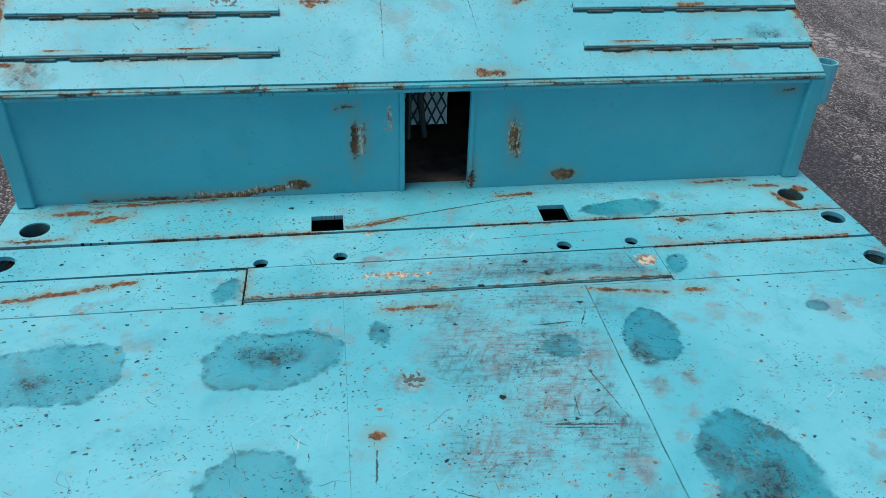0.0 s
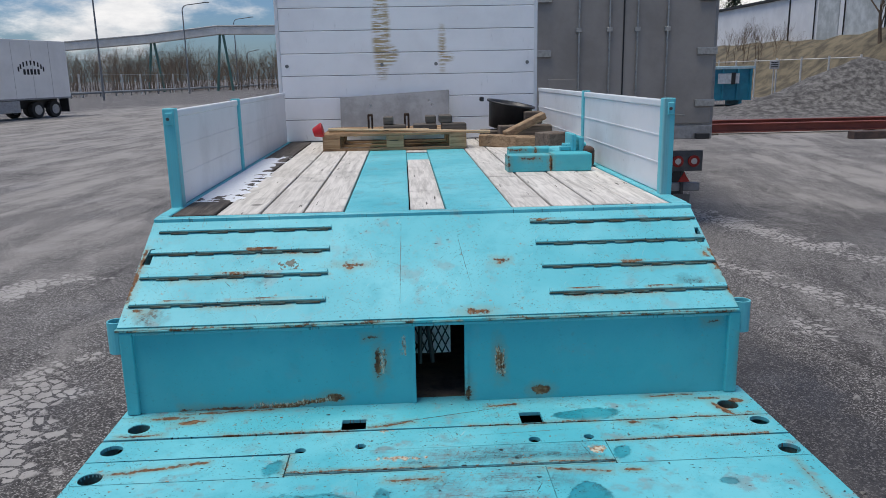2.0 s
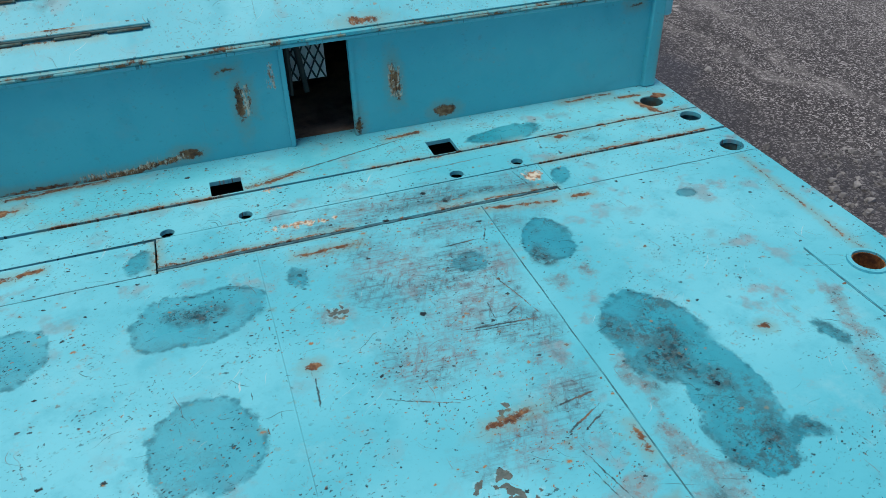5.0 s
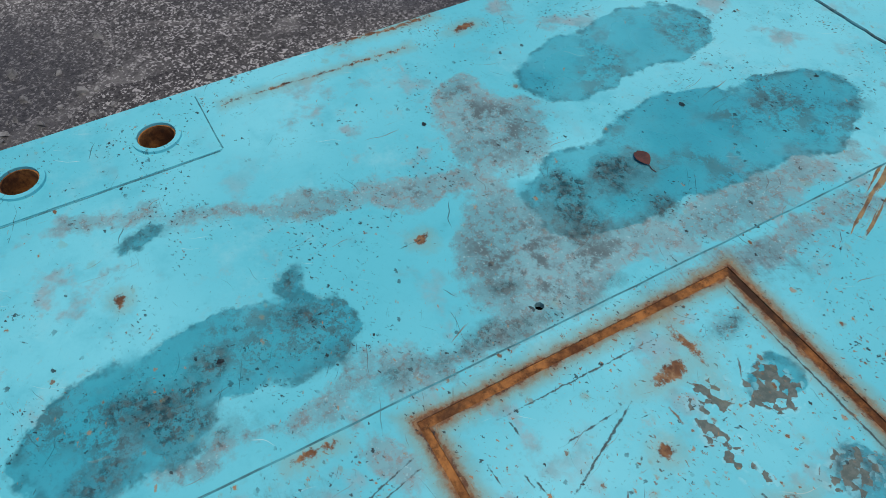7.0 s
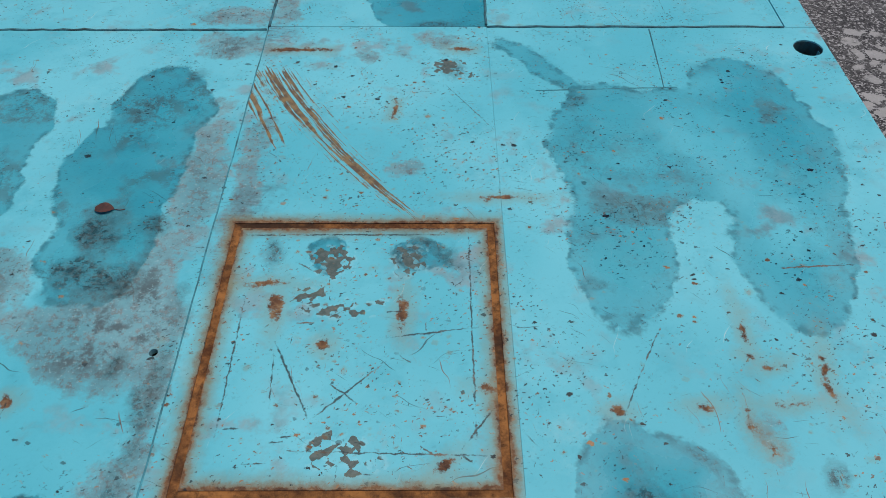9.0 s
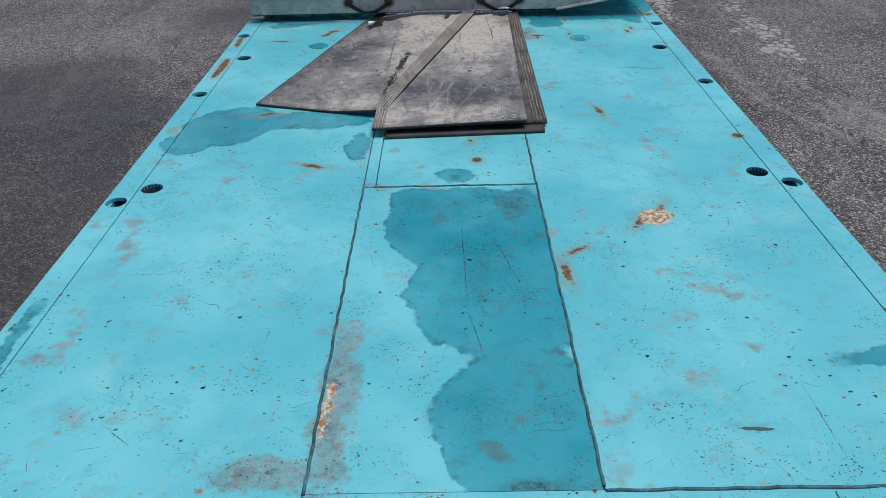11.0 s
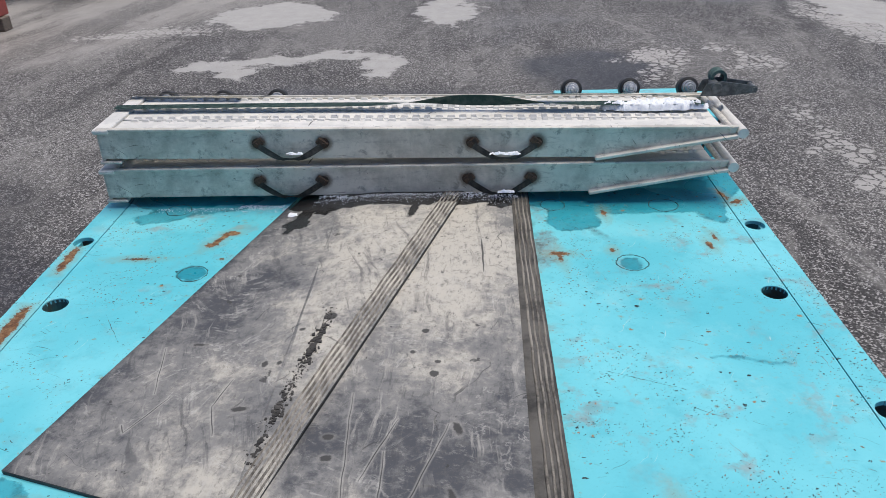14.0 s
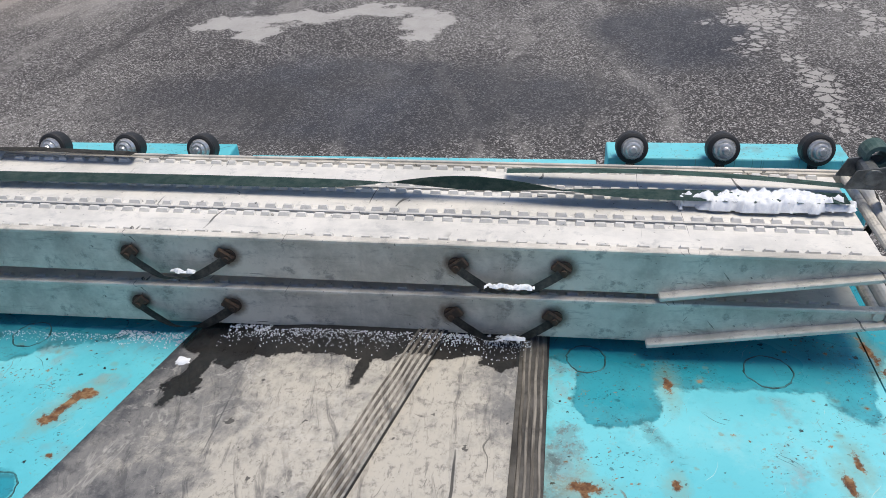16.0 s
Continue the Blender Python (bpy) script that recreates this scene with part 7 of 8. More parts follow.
for x0, x1 in ((1.73, 2.995), (3.005, 4.30)):
    door = part("door", rounded(box(x0, x1, Y - 0.01, Y + 0.03, 1.50, 4.02), 0.008), GREYDOOR, truck, "closed dark grey door")
    for u in (0.50, 0.84) if x0 < 2 else (0.14, 0.47):
        x = x0 + (x1 - x0) * u
        part("locking_bar", rod((x, Y - 0.035, 1.40), (x, Y - 0.035, 4.0), 0.014, 8), STAIN, door)
        for z in (2.82, 1.62, 3.7):
            part("bar_bracket", box(x - 0.04, x + 0.04, Y - 0.05, Y - 0.01, z - 0.03, z + 0.03, 0.004), STAIN, door)
        part("lever", rod((x, Y - 0.05, 1.66), (x + 0.30, Y - 0.05, 1.62), 0.010, 6), STAIN, door)
    hx = x0 + 0.005 if x0 < 2 else x1 - 0.005
    for z in (1.79, 2.51, 3.24):
        s = 1 if x0 < 2 else -1
        part("hinge", rounded(box(*sorted((hx - s * 0.05, hx + s * 0.24)), Y - 0.045, Y - 0.012, z - 0.05, z + 0.05), 0.008), STAIN, door)
part("door_gasket", box(2.994, 3.006, Y - 0.022, Y - 0.005, 1.50, 4.02), plain(c=(0.02, 0.02, 0.02), tag="_gasket"), truck)
part("vent_flap", rounded(box(1.94, 2.35, Y - 0.03, Y - 0.012, 1.90, 2.16), 0.006), GREYDOOR, truck)
part("bumper", rounded(box(1.72, 4.33, Y - 0.03, Y + 0.06, 1.28, 1.47), 0.01), plain(c=(0.36, 0.36, 0.36), rough=0.4, metal=0.5, tag="_bumper"), truck)
for x in (1.85, 4.18):
    part("buffer", rounded(box(x - 0.10, x + 0.10, Y - 0.10, Y - 0.03, 1.28, 1.36), 0.01), plain(c=(0.03, 0.03, 0.03), tag="_buffer"), truck)
part("underrun_bar", rounded(box(1.80, 4.25, Y + 0.1, Y + 0.22, 0.50, 0.62), 0.01), plain(c=(0.20, 0.20, 0.20), tag="_underrun"), truck)
for x in (2.05, 4.0):
    panel = part("light_panel", rounded(box(x - 0.26, x + 0.26, Y + 0.06, Y + 0.14, 0.80, 1.10), 0.01), plain(c=(0.09, 0.09, 0.09), tag="_lightpanel"), truck)
    for dx in (-0.12, 0.12):
        part("tail_lamp", rod((x + dx, Y + 0.03, 0.95), (x + dx, Y + 0.07, 0.95), 0.085, 20), plain(c=(0.30, 0.015, 0.012), rough=0.25, tag="_taillamp"), panel, "red and white ringed tail lamp")
        part("lamp_ring", rod((x + dx, Y + 0.02, 0.95), (x + dx, Y + 0.04, 0.95), 0.045, 16), plain(c=(0.55, 0.5, 0.48), rough=0.25, tag="_lampring"), panel)
    part("mudflap", box(x - 0.28, x + 0.28, Y + 0.9, Y + 0.93, 0.25, 0.95), plain(c=(0.03, 0.03, 0.03), tag="_flap"), truck)
    bm = plate([(x - 0.09, 0.64), (x + 0.09, 0.64), (x, 0.79)], [], 0, 0.012)
    bmesh.ops.transform(bm, matrix=Matrix.Translation((0, Y + 0.09, 0)) @ pose(0, 0, 0, 90, 0, 0), verts=bm.verts)
    part("reflector", bm, MATS["plain_taillamp"], truck)
    part("number_plate", box(x - 0.15, x + 0.10, Y + 0.08, Y + 0.095, 0.30, 0.46), plain(c=(0.10, 0.10, 0.10), tag="_numberplate"), truck)
    part("plate_hanger", box(x - 0.05, x, Y + 0.085, Y + 0.12, 0.44, 0.82), plain(c=(0.03, 0.03, 0.03), tag="_flap"), truck)
for x in (1.95, 4.05):
    for y in (12.2, 13.5, 14.8, 22.5):
        part("wheel", rounded(rod((x - 0.16, y, 0.5), (x + 0.16, y, 0.5), 0.5, 24), 0.04), MATS["plain_tyre"], truck)
part("chassis", box(2.5, 3.5, Y + 0.1, 24, 0.85, 1.30), plain(c=(0.05, 0.05, 0.05), tag="_chassis"), truck)

# ---- white lorry at the far side of the yard ----
lorry = thing("lorry_trailer", "white box lorry trailer with dark lettering on its side", "lorry", (0, 0, 0))
part("box_body", rounded(box(0, 13.4, -2.5, 0, 1.20, 4.75), 0.03), plain(c=(0.84, 0.84, 0.82), c2=(0.76, 0.76, 0.74), rough=0.45, scale=0.6, tag="_lorrywhite"), lorry)
for i in range(1, 9):
    part("panel_joint", box(i * 1.5 - 0.01, i * 1.5 + 0.01, 0.001, 0.012, 1.25, 4.70), plain(c=(0.55, 0.55, 0.53), tag="_panel"), lorry)
part("skirt_rail", box(0, 13.4, -0.05, 0.015, 1.16, 1.26), plain(c=(0.30, 0.31, 0.32), tag="_rail"), lorry)
part("side_box", rounded(box(4.3, 6.0, -0.6, -0.02, 0.42, 1.14), 0.03), plain(c=(0.40, 0.41, 0.42), tag="_sidebox"), lorry)
part("side_box", rounded(box(6.8, 12.0, -0.5, -0.05, 0.55, 1.05), 0.03), plain(c=(0.34, 0.35, 0.36), tag="_sidebox2"), lorry)
part("mudflap", box(0.25, 0.32, -0.7, -0.02, 0.3, 1.16), MATS["plain_flap"], lorry)
for x in (1.3, 2.75, 9.5):
    for y in (-0.35, -2.15):
        wheel = part("wheel", rounded(rod((x, y - 0.18, 0.52), (x, y + 0.18, 0.52), 0.52, 24), 0.05), MATS["plain_tyre"], lorry)
        part("rim", rod((x, y + 0.17, 0.52), (x, y + 0.20, 0.52), 0.30, 20), plain(c=(0.45, 0.46, 0.47), rough=0.4, metal=0.4, tag="_rim"), wheel)
for i in range(9):
    a = math.radians(150 - 15 * i)
    x = 3.1 - 1.15 * math.cos(a)
    part("letter_bar", box(x - 0.055, x + 0.055, 0.002, 0.014, 2.62 + 0.75 * math.sin(a) - 0.13, 2.62 + 0.75 * math.sin(a) + 0.15), plain(c=(0.03, 0.03, 0.03), tag="_ink"), lorry)
for i in range(5):
    part("letter_bar", box(2.45 + 0.28 * i, 2.62 + 0.28 * i, 0.002, 0.014, 2.68, 3.0), MATS["plain_ink"], lorry)
part("chassis", box(0.5, 13.2, -1.8, -0.7, 0.6, 1.2), MATS["plain_chassis"], lorry)
lorry.matrix_basis = pose(-21.9, 52.0, 0, 0, 0, -108.4)

# ---- street lamps, conveyor, rail and fence beyond the yard ----
POLE = plain(c=(0.24, 0.25, 0.26), rough=0.5, metal=0.4, tag="_pole")
for (x, y), h, arm in (((-34.1, 90), 13.0, 3.9), ((-32.5, 120), 12.8, 3.6), ((-31.3, 150), 12.8, 3.3), ((-36.0, 185), 8.0, 2.5)):
    lamp = thing("street_lamp", "tall grey street lamp with one curved arm", "street lamp", (x, y, 0), "street lamps along the road")
    part("pole", rod((x, y, 0), (x, y, h - 0.6), 0.13, 10, None, 0.08), POLE, lamp)
    bm = bmesh.new()
    pts = [Vector((x + 0.9 * (1 - math.cos(a)), y, h - 0.6 + 0.75 * math.sin(a))) for a in (0, 0.4, 0.8, 1.2, 1.57)] + [Vector((x + arm, y, h + 0.45))]
    for a, b in zip(pts, pts[1:]):
        rod(a, b, 0.07, 8, bm)
    part("arm", bm, POLE, lamp)
    part("head", rounded(box(x + arm - 0.5, x + arm + 0.4, y - 0.15, y + 0.15, h + 0.38, h + 0.52), 0.04), POLE, lamp)
conv = thing("conveyor_bridge", "long pale enclosed conveyor bridge on green steel legs", "conveyor", (-40, 140, 0))
CONV = plain(c=(0.76, 0.75, 0.71), c2=(0.60, 0.59, 0.55), rough=0.6, scale=0.5, tag="_conveyor")
nodes_ = [(-120, 140, 4.8), (-58.8, 140, 8.1), (-44.0, 140, 9.1), (-32.0, 140, 10.4), (-14.0, 140, 10.2), (10.0, 140, 10.0)]
for (xa, ya, za), (xb, yb, zb) in zip(nodes_, nodes_[1:]):
    ln = math.hypot(xb - xa, zb - za)
    part("gallery", box(0, ln, -1.0, 1.0, -0.75, 0.55, 0.05, None, Matrix.Translation((xa, ya, za)) @ Matrix.Rotation(-math.atan2(zb - za, xb - xa), 4, "Y")), CONV, conv)
    part("roof", box(0, ln, -1.15, 1.15, 0.56, 0.78, 0.05, None, Matrix.Translation((xa, ya, za)) @ Matrix.Rotation(-math.atan2(zb - za, xb - xa), 4, "Y")), plain(c=(0.62, 0.62, 0.60), tag="_convroof"), conv)
for x, h in ((-31.5, 9.7), (-43.5, 8.4), (-70, 6.9), (-100, 5.2), (-8, 9.4)):
    for dx in (-0.7, 0.7):
        part("leg", rod((x + 1.9 * dx, 140, 0), (x + 0.4 * dx, 140, h), 0.22, 8), plain(c=(0.10, 0.22, 0.19), tag="_convleg"), conv)
rail = thing("guard_rail", "grey steel crash barrier along the yard's edge", "guard rail", (-36, 130, 0))
pts = [(-62, 60), (-48, 88), (-42, 104), (-36, 135), (-28, 190), (-18, 260)]
for (xa, ya), (xb, yb) in zip(pts, pts[1:]):
    part("beam", rod((xa, ya, 0.62), (xb, yb, 0.62), 0.17, 6), plain(c=(0.33, 0.34, 0.34), rough=0.5, metal=0.4, tag="_barrier"), rail)
    for k in range(8):
        u = k / 8
        part("post", box(xa + (xb - xa) * u - 0.06, xa + (xb - xa) * u + 0.06, ya + (yb - ya) * u, ya + (yb - ya) * u + 0.1, 0, 0.62), MATS["plain_barrier"], rail)
fence = thing("wire_fence", "wire fence with pale posts along the yard's edge", "fence", (-40, 140, 0))
for (xa, ya), (xb, yb) in zip(pts[1:], pts[2:]):
    for k in range(6):
        u = k / 6
        x, y = xa + (xb - xa) * u - 1.5, ya + (yb - ya) * u + 3
        part("post", rod((x, y, 0), (x, y, 3.1), 0.12, 6), plain(c=(0.62, 0.61, 0.58), tag="_post"), fence)
    part("top_wire", rod((xa - 1.5, ya + 3, 3.0), (xb - 1.5, yb + 3, 3.0), 0.02, 4), MATS["plain_barrier"], fence)
# silos behind the front wall
for x in (0.45, 5.55):
    silo = thing("silo", "tall cream-coloured cylindrical silo", "silo", (x, 60, 0), "silos")
    part("shell", rod((x, 60, 0), (x, 60, 16), 1.83, 40), plain(c=(0.84, 0.75, 0.55), c2=(0.78, 0.69, 0.50), rough=0.5, scale=0.3, tag="_silo"), silo)
    part("top_cone", rod((x, 60, 16), (x, 60, 17.2), 1.83, 40, None, 0.3), MATS["plain_silo"], silo)
tower = thing("steel_tower", "turquoise steel frame between the silos", "steel tower", (3.0, 60, 0))
part("column", box(2.45, 3.75, 59.4, 60.4, 0, 15.5, 0.05), teal_paint(tag="_tower", wear=0.3), tower)
part("cross_brace", box(2.3, 3.9, 59.2, 59.4, 10.0, 10.3), MATS["teal_paint_tower"], tower)
part("feed_box", box(2.2, 2.9, 58.8, 59.2, 10.2, 11.6, 0.05), MATS["teal_paint_tower"], tower)

# ---- right side: skip, gravel, bank, warehouse ----
skip = thing("skip_container", "turquoise open steel skip container on the yard", "skip", (20, 47, 0))
SK = plain(c=(0.02, 0.24, 0.33), c2=(0.015, 0.17, 0.24), rough=0.5, scale=1.5, tag="_skip")
bm = plate([(18.4, 0.35), (21.0, 0.35), (21.15, 2.25), (18.2, 2.25)], [], 0, 2.2)
bmesh.ops.transform(bm, matrix=Matrix.Translation((0, 48.2, 0)) @ pose(0, 0, 0, 90, 0, 0), verts=bm.verts)
part("tank", bm, SK, skip)
for a in ((18.1, 21.25, 45.9, 46.1), (18.1, 21.25, 48.1, 48.3)):
    part("rim", box(*a, 2.2, 2.38, 0.02), plain(c=(0.45, 0.62, 0.66), tag="_skiprim"), skip)
for x in (18.4, 19.3, 20.2, 21.0):
    part("rib", box(x - 0.06, x + 0.06, 45.88, 46.0, 0.35, 2.2), SK, skip)
for x in (18.8, 20.5):
    part("skid", box(x - 0.1, x + 0.1, 46.1, 48.1, 0.0, 0.36), SK, skip)
part("logo_panel", box(18.95, 20.25, 45.84, 45.87, 1.35, 1.95), plain(c=(0.62, 0.66, 0.66), tag="_logo"), skip)
part("logo_bar", box(19.75, 20.0, 45.80, 45.83, 1.3, 2.0), MATS["plain_ink"], skip)
pile = bmesh.new()
rows = []
for i in range(71):
    row = []
    for j in range(51):
        x, y = 14.5 + 24 * i / 70, 31.5 + 13 * j / 50
        q = Vector((x, y, 0))
        z = 2.5 * math.exp(-(((x - 23.6) / 4.2) ** 2 + ((y - 39.0) / 2.6) ** 2)) + 1.7 * math.exp(-(((x - 29.5) / 3.6) ** 2 + ((y - 38.0) / 2.4) ** 2)) + 0.40 * math.exp(-(((x - 18.3) / 2.0) ** 2 + ((y - 38.0) / 2.0) ** 2))
        z = z * (1 + 0.14 * noise.noise(q * 0.5)) + 0.10 * noise.noise(q * 1.4) * min(1.0, z) + 0.04 * noise.noise(q * 4.0) * min(1.0, z * 3) - 0.06
        row.append(pile.verts.new((x, y, z)))
    rows.append(row)
for i in range(70):
    for j in range(50):
        pile.faces.new((rows[i][j], rows[i + 1][j], rows[i + 1][j + 1], rows[i][j + 1])).smooth = True
tagged(part("gravel_pile", pile, plain(c=(0.050, 0.047, 0.046), c2=(0.19, 0.183, 0.175), rough=0.95, scale=3.2, bump=0.9, tag="_gravel"), None), "heap of dark grey gravel on the yard", "gravel", kind="stuff")
bm = bmesh.new()
GX, GY = 26, 44
rows = []
for i in range(GX + 1):
    row = []
    for j in range(GY + 1):
        u, v = i / GX, j / GY
        x, y = 27 + 60 * u ** 1.6, 30 + 110 * v
        h = min(1.0, max(0.0, (x - 27.5) / 7.5))
        z = 4.7 * h * h * (3 - 2 * h) + (0.5 * noise.noise(Vector((x * 0.3, y * 0.3, 1))) * (1 if h > 0 else 0)) - 0.05
        row.append(bm.verts.new((x, y, z)))
    rows.append(row)
for i in range(GX):
    for j in range(GY):
        bm.faces.new((rows[i][j], rows[i + 1][j], rows[i + 1][j + 1], rows[i][j + 1])).smooth = True
tagged(part("grass_bank", bm, plain(c=(0.175, 0.145, 0.095), c2=(0.060, 0.052, 0.036), rough=0.95, scale=0.9, bump=0.8, tag="_bank"), None), "dry brown grass bank behind the yard", "bank", kind="structure")
ware = thing("warehouse", "long white metal-clad warehouse on the bank", "building", (45, 75, 4.5))
WALLW = plain(c=(0.80, 0.81, 0.82), c2=(0.70, 0.71, 0.72), rough=0.5, scale=0.4, tag="_clad")
part("wall", box(36.0, 70, 71.2, 130, 4.0, 8.45), WALLW, ware)
part("wall", box(35.8, 70, 20, 71.0, 4.0, 8.75), WALLW, ware)
part("roof_edge", box(35.75, 70.2, 71.2, 130, 8.46, 8.7), plain(c=(0.02, 0.02, 0.02), tag="_roofedge"), ware)
part("roof_edge", box(35.55, 70.2, 20, 71.1, 8.76, 9.02), MATS["plain_roofedge"], ware)
for y, w_ in ((64.5, 3.2), (59.5, 4.6), (52, 5)):
    part("cladding_panel", box(35.72, 35.79, y - w_ / 2, y + w_ / 2, 4.3, 8.7), plain(c=(0.38, 0.41, 0.41), c2=(0.60, 0.63, 0.63), rough=0.6, scale=0.8, tag="_panelgrey"), ware)
part("downpipe", rod((35.7, 71.1, 4.5), (35.7, 71.1, 8.7), 0.08, 8), MATS["plain_roofedge"], ware)
for y in (66.6, 62.0, 56.5):
    part("downpipe", rod((35.68, y, 4.5), (35.68, y, 8.7), 0.06, 8), MATS["plain_roofedge"], ware)
fence2 = thing("wire_fence", "wire fence with pale posts at the foot of the bank", "fence", (27, 55, 0))
for k in range(12):
    y = 44 + k * 3.4
    part("post", rod((26.6, y, 0), (26.6, y, 2.9), 0.06, 6), MATS["plain_post"], fence2)
part("top_wire", rod((26.6, 44, 2.75), (26.6, 82, 2.75), 0.03, 4), MATS["plain_post"], fence2)
sign = thing("yard_sign", "small white notice board on the fence", "sign", (26.3, 54, 0))
part("board", box(25.95, 26.65, 53.9, 53.94, 2.15, 2.75, 0.01), plain(c=(0.62, 0.62, 0.62), tag="_signboard"), sign)
part("post", rod((26.3, 54, 0), (26.3, 54, 2.2), 0.04, 6), MATS["plain_post"], sign)
for z in (2.3, 2.45, 2.6):
    part("text_bar", box(26.05, 26.55, 53.88, 53.895, z - 0.03, z + 0.03), MATS["plain_ink"], sign)
# steel stock on the ground
RED = plain(c=(0.26, 0.062, 0.042), c2=(0.18, 0.045, 0.032), rough=0.6, scale=1.0, tag="_redsteel")
for x0, x1, y, z0, z1 in ((9.5, 46, 26.2, 0.06, 0.36), (9.5, 46, 27.0, 0.10, 0.44)):
    ob = thing("steel_beam", "long red-primed steel beam on the ground", "steel beam", (x0, y, 0), "steel stock")
    bm = box(x0, x1, y - 0.15, y + 0.15, z1 - 0.03, z1)
    box(x0, x1, y - 0.15, y + 0.15, z0, z0 + 0.03, 0, bm)
    box(x0, x1, y - 0.02, y + 0.02, z0 + 0.03, z1 - 0.03, 0, bm)
    part("beam", bm, RED, ob)
    for k in range(6):
        part("bearer", box(x0 + 1 + k * 6, x0 + 1.3 + k * 6, y - 0.4, y + 0.4, 0.0, z0), TIMD, ob)
ob = thing("steel_channel_offcut", "rusty brown steel box section on the ground", "steel section", (15.5, 23.4, 0), "steel stock")
part("section", box(14.1, 20, 23.2, 23.6, 0.0, 0.24, 0.01), plain(c=(0.10, 0.06, 0.045), c2=(0.05, 0.035, 0.03), tag="_brownsection"), ob)
# red container corner and white van behind the trailer
redbox = thing("red_container", "red-painted steel container on the yard", "container", (7.5, -10.5, 0))
part("body", rounded(box(6.05, 9.3, -12.0, -9.7, 0.18, 1.5), 0.02), plain(c=(0.34, 0.065, 0.05), c2=(0.25, 0.05, 0.04), rough=0.55, tag="_redbox"), redbox)
part("skid", box(6.0, 9.3, -9.95, -9.75, 0.0, 0.18, 0.01), TIMD, redbox)
part("skid", box(6.0, 9.3, -11.9, -11.7, 0.0, 0.18, 0.01), TIMD, redbox)

van = thing("van", "white van parked across the yard", "van", (7.5, -15, 0))
part("body", rounded(box(5.5, 10.5, -16.0, -14.0, 0.30, 2.2), 0.12, 3), TWHITE, van)
part("sill", box(5.6, 10.4, -14.02, -13.98, 0.22, 0.42, 0.01), plain(c=(0.03, 0.03, 0.03), tag="_sill"), van)
for x in (6.5, 9.4):
    for y in (-15.8, -14.1):
        part("wheel", rounded(rod((x, y - 0.11, 0.33), (x, y + 0.11, 0.33), 0.33, 20), 0.03), MATS["plain_tyre"], van)

# ---- bare trees and scrub ----
TWIG = plain(c=(0.105, 0.075, 0.055), c2=(0.19, 0.135, 0.09), rough=0.9, scale=0.6, tag="_twig")


def branches(rng, base, height, spread, count, depth, out, radius):
    """Tapered three-sided limbs, from the base upward, forking as they thin."""
    stack = [(Vector(base), Vector((rng.uniform(-0.1, 0.1), rng.uniform(-0.1, 0.1), 1)).normalized(), height * 0.36, radius, depth)]
    while stack:
        p, d, ln, r, k = stack.pop()
        q = p + d * ln
        out.append((p, q, r, r * 0.6))
        if k > 0:
            for _ in range(count):
                nd = (d + Vector((rng.uniform(-1, 1), rng.uniform(-1, 1), rng.uniform(-0.25, 0.75))) * spread).normalized()
                stack.append((p.lerp(q, rng.uniform(0.45, 1.0)), nd, ln * rng.uniform(0.55, 0.85), r * 0.55, k - 1))


def limbs_mesh(name, limbs):
    verts, faces = [], []
    for p, q, r0, r1 in limbs:
        d = (q - p).normalized()
        a = d.orthogonal().normalized()
        b = d.cross(a)
        i = len(verts)
        for base, r in ((p, r0), (q, r1)):
            for k in range(3):
                an = 2.0944 * k
                verts.append(base + (a * math.cos(an) + b * math.sin(an)) * r)
        faces += [(i + k, i + (k + 1) % 3, i + 3 + (k + 1) % 3, i + 3 + k) for k in range(3)]
    me = bpy.data.meshes.new(name)
    me.from_pydata(verts, [], faces)
    return me


def scrub(name, label, spots, seed, mat):
    rng = random.Random(seed)
    out = []
    for x, y, z, h in spots(rng):
        branches(rng, (x, y, z), h, 0.62, 3, 4, out, 0.035 * h / 5)
    me = limbs_mesh(name, out)
    me.materials.append(mat)
    tagged(new(name, me), label, "scrub", kind="stuff")


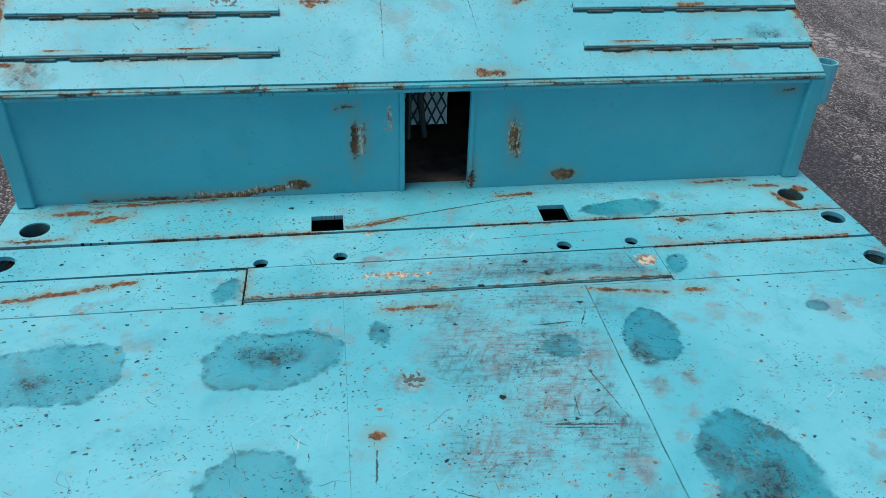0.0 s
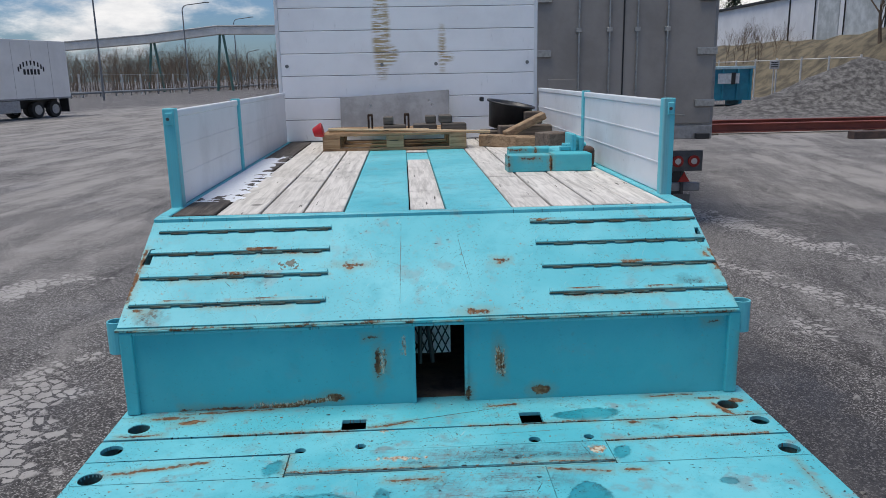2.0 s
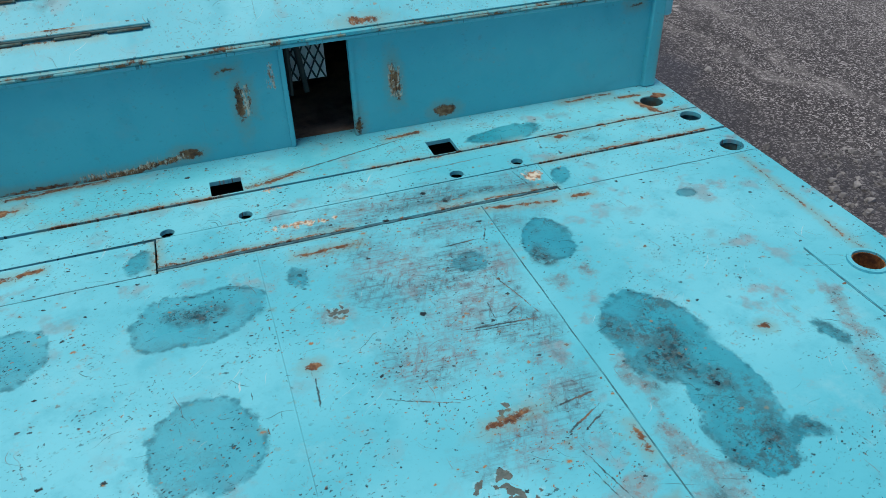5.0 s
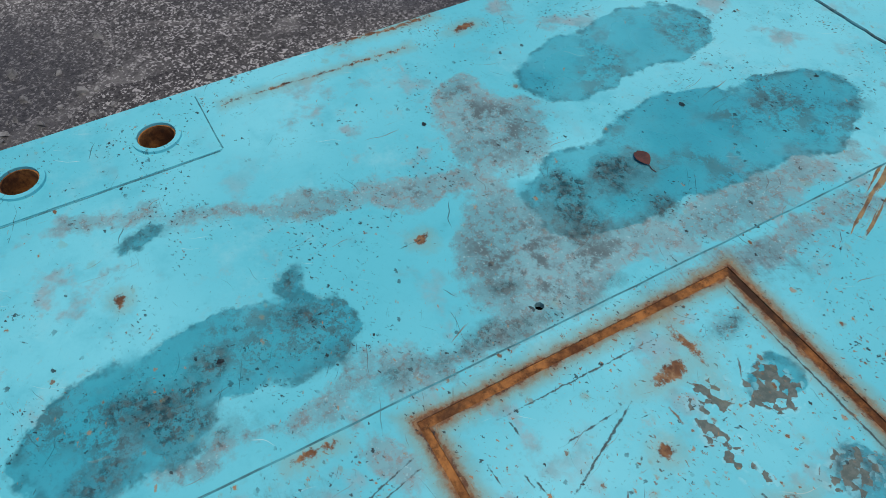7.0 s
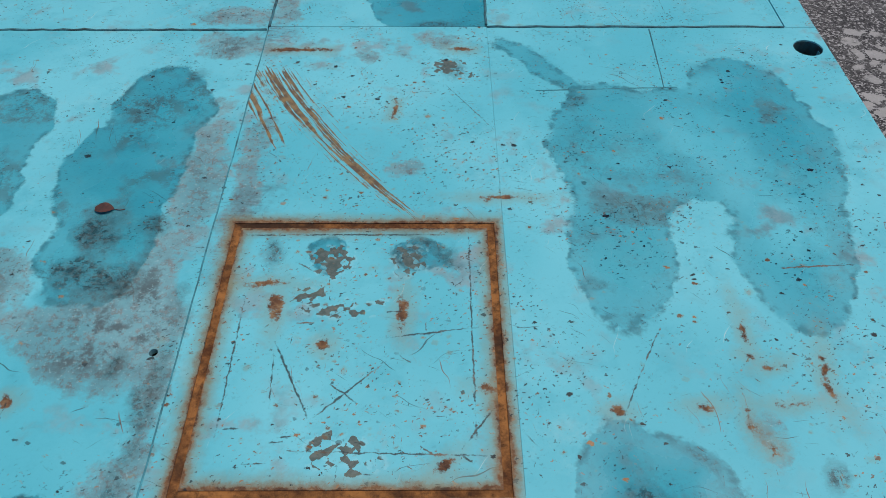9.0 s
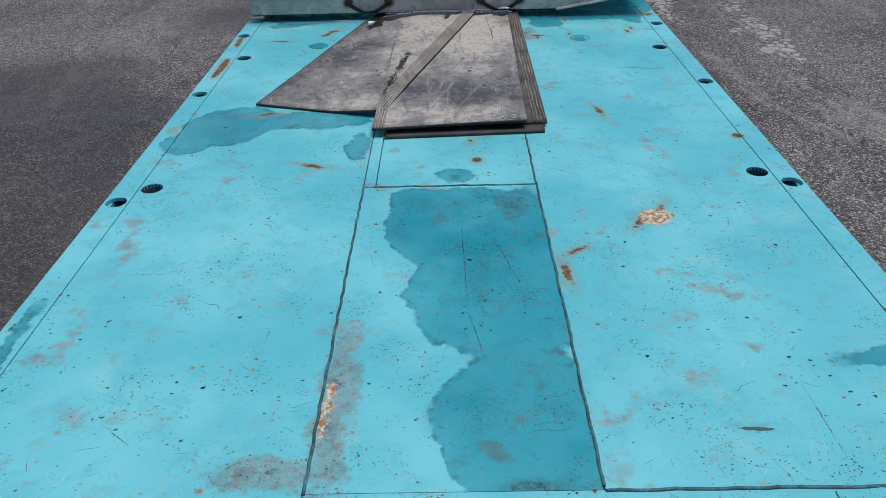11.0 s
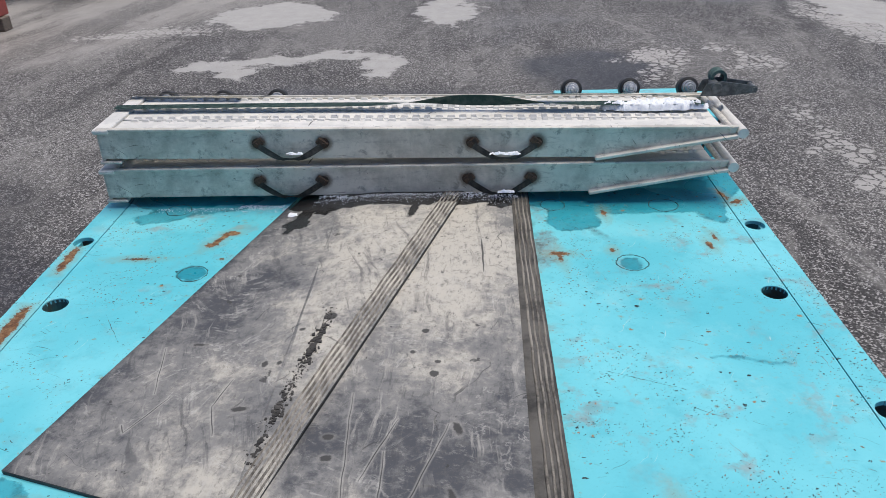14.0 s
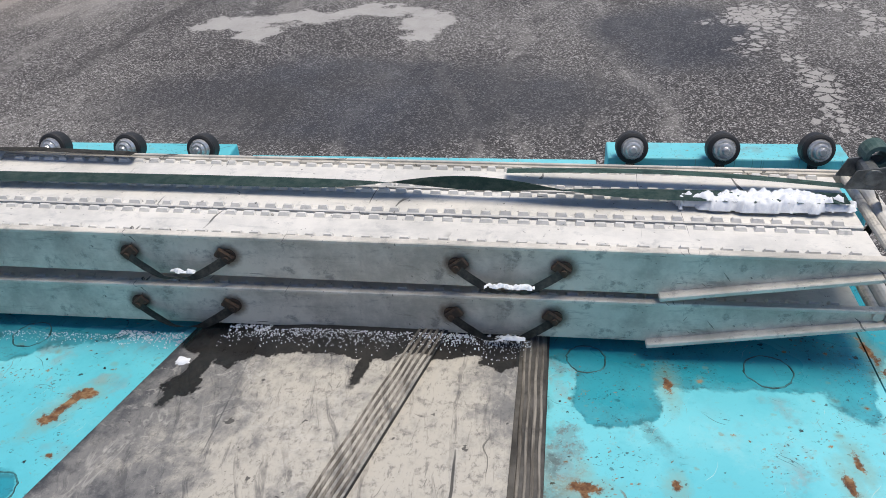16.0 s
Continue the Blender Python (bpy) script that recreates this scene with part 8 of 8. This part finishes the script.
scrub("far_scrub", "bare brown birch scrub beyond the fence", lambda r: [(x := r.uniform(-95, -8), 158 + r.uniform(-14, 20) - 0.3 * (x + 30), 0, r.uniform(5, 11.0)) for _ in range(460)], 11, TWIG)
scrub("low_scrub", "low dark scrub along the fence", lambda r: [(-40 + 0.17 * (y := r.uniform(100, 190)) - 22 + r.uniform(-4, 1), y, 0, r.uniform(3, 5.5)) for _ in range(170)], 12, TWIG)
scrub("bank_scrub", "bare bushes on the grass bank", lambda r: [(r.uniform(30.5, 34.0), r.uniform(64, 78), 2.6, r.uniform(2.6, 5.0)) for _ in range(26)], 13, TWIG)
for (x, y, z), h, seed in (((33.0, 52.5, 3.2), 8.5, 21), ((32.0, 47.0, 2.6), 9.0, 22), ((45.0, 118.0, 0), 16.0, 23), ((52.0, 125.0, 0), 15.0, 24)):
    tree = thing("bare_tree", "leafless tree with a fine dark crown", "tree", (x, y, z), "bare trees")
    out = []
    branches(random.Random(seed), (x, y, z - 0.3), h, 0.60, 4, 5, out, 0.12)
    me = limbs_mesh("crown", out[1:])
    me.materials.append(TWIG)
    ob = new("crown", me)
    ob.parent, ob.matrix_parent_inverse = tree, tree.matrix_basis.inverted()
    part("trunk", rod(out[0][0], out[0][1], 0.14, 8, None, 0.09), TWIG, tree)
pine = thing("pine_tree", "dark green pine above the warehouse roof", "tree", (47, 110, 0))
part("trunk", rod((47, 110, 0), (47, 110, 13), 0.3, 8, None, 0.08), TWIG, pine)
rng = random.Random(5)
verts, faces = [], []
for k in range(2600):
    h = rng.uniform(5, 13.6)
    rad = (0.35 + 2.3 * min(1, (13.8 - h) / 5)) * (0.65 + 0.5 * noise.noise(Vector((h * 0.9, rng.uniform(0, 6.28), 0))))
    a, rr = rng.uniform(0, 6.283), rad * math.sqrt(rng.random())
    c = Vector((47 + rr * math.cos(a), 110 + rr * math.sin(a), h - rr * 0.15))
    i = len(verts)
    for _ in range(3):
        verts.append(c + Vector((rng.uniform(-1, 1), rng.uniform(-1, 1), rng.uniform(-0.6, 0.6))) * 0.28)
    faces.append((i, i + 1, i + 2))
me = bpy.data.meshes.new("crown")
me.from_pydata(verts, [], faces)
me.materials.append(plain(c=(0.02, 0.035, 0.02), c2=(0.035, 0.05, 0.028), rough=0.9, tag="_needles"))
ob = new("crown", me)
ob.parent, ob.matrix_parent_inverse = pine, pine.matrix_basis.inverted()
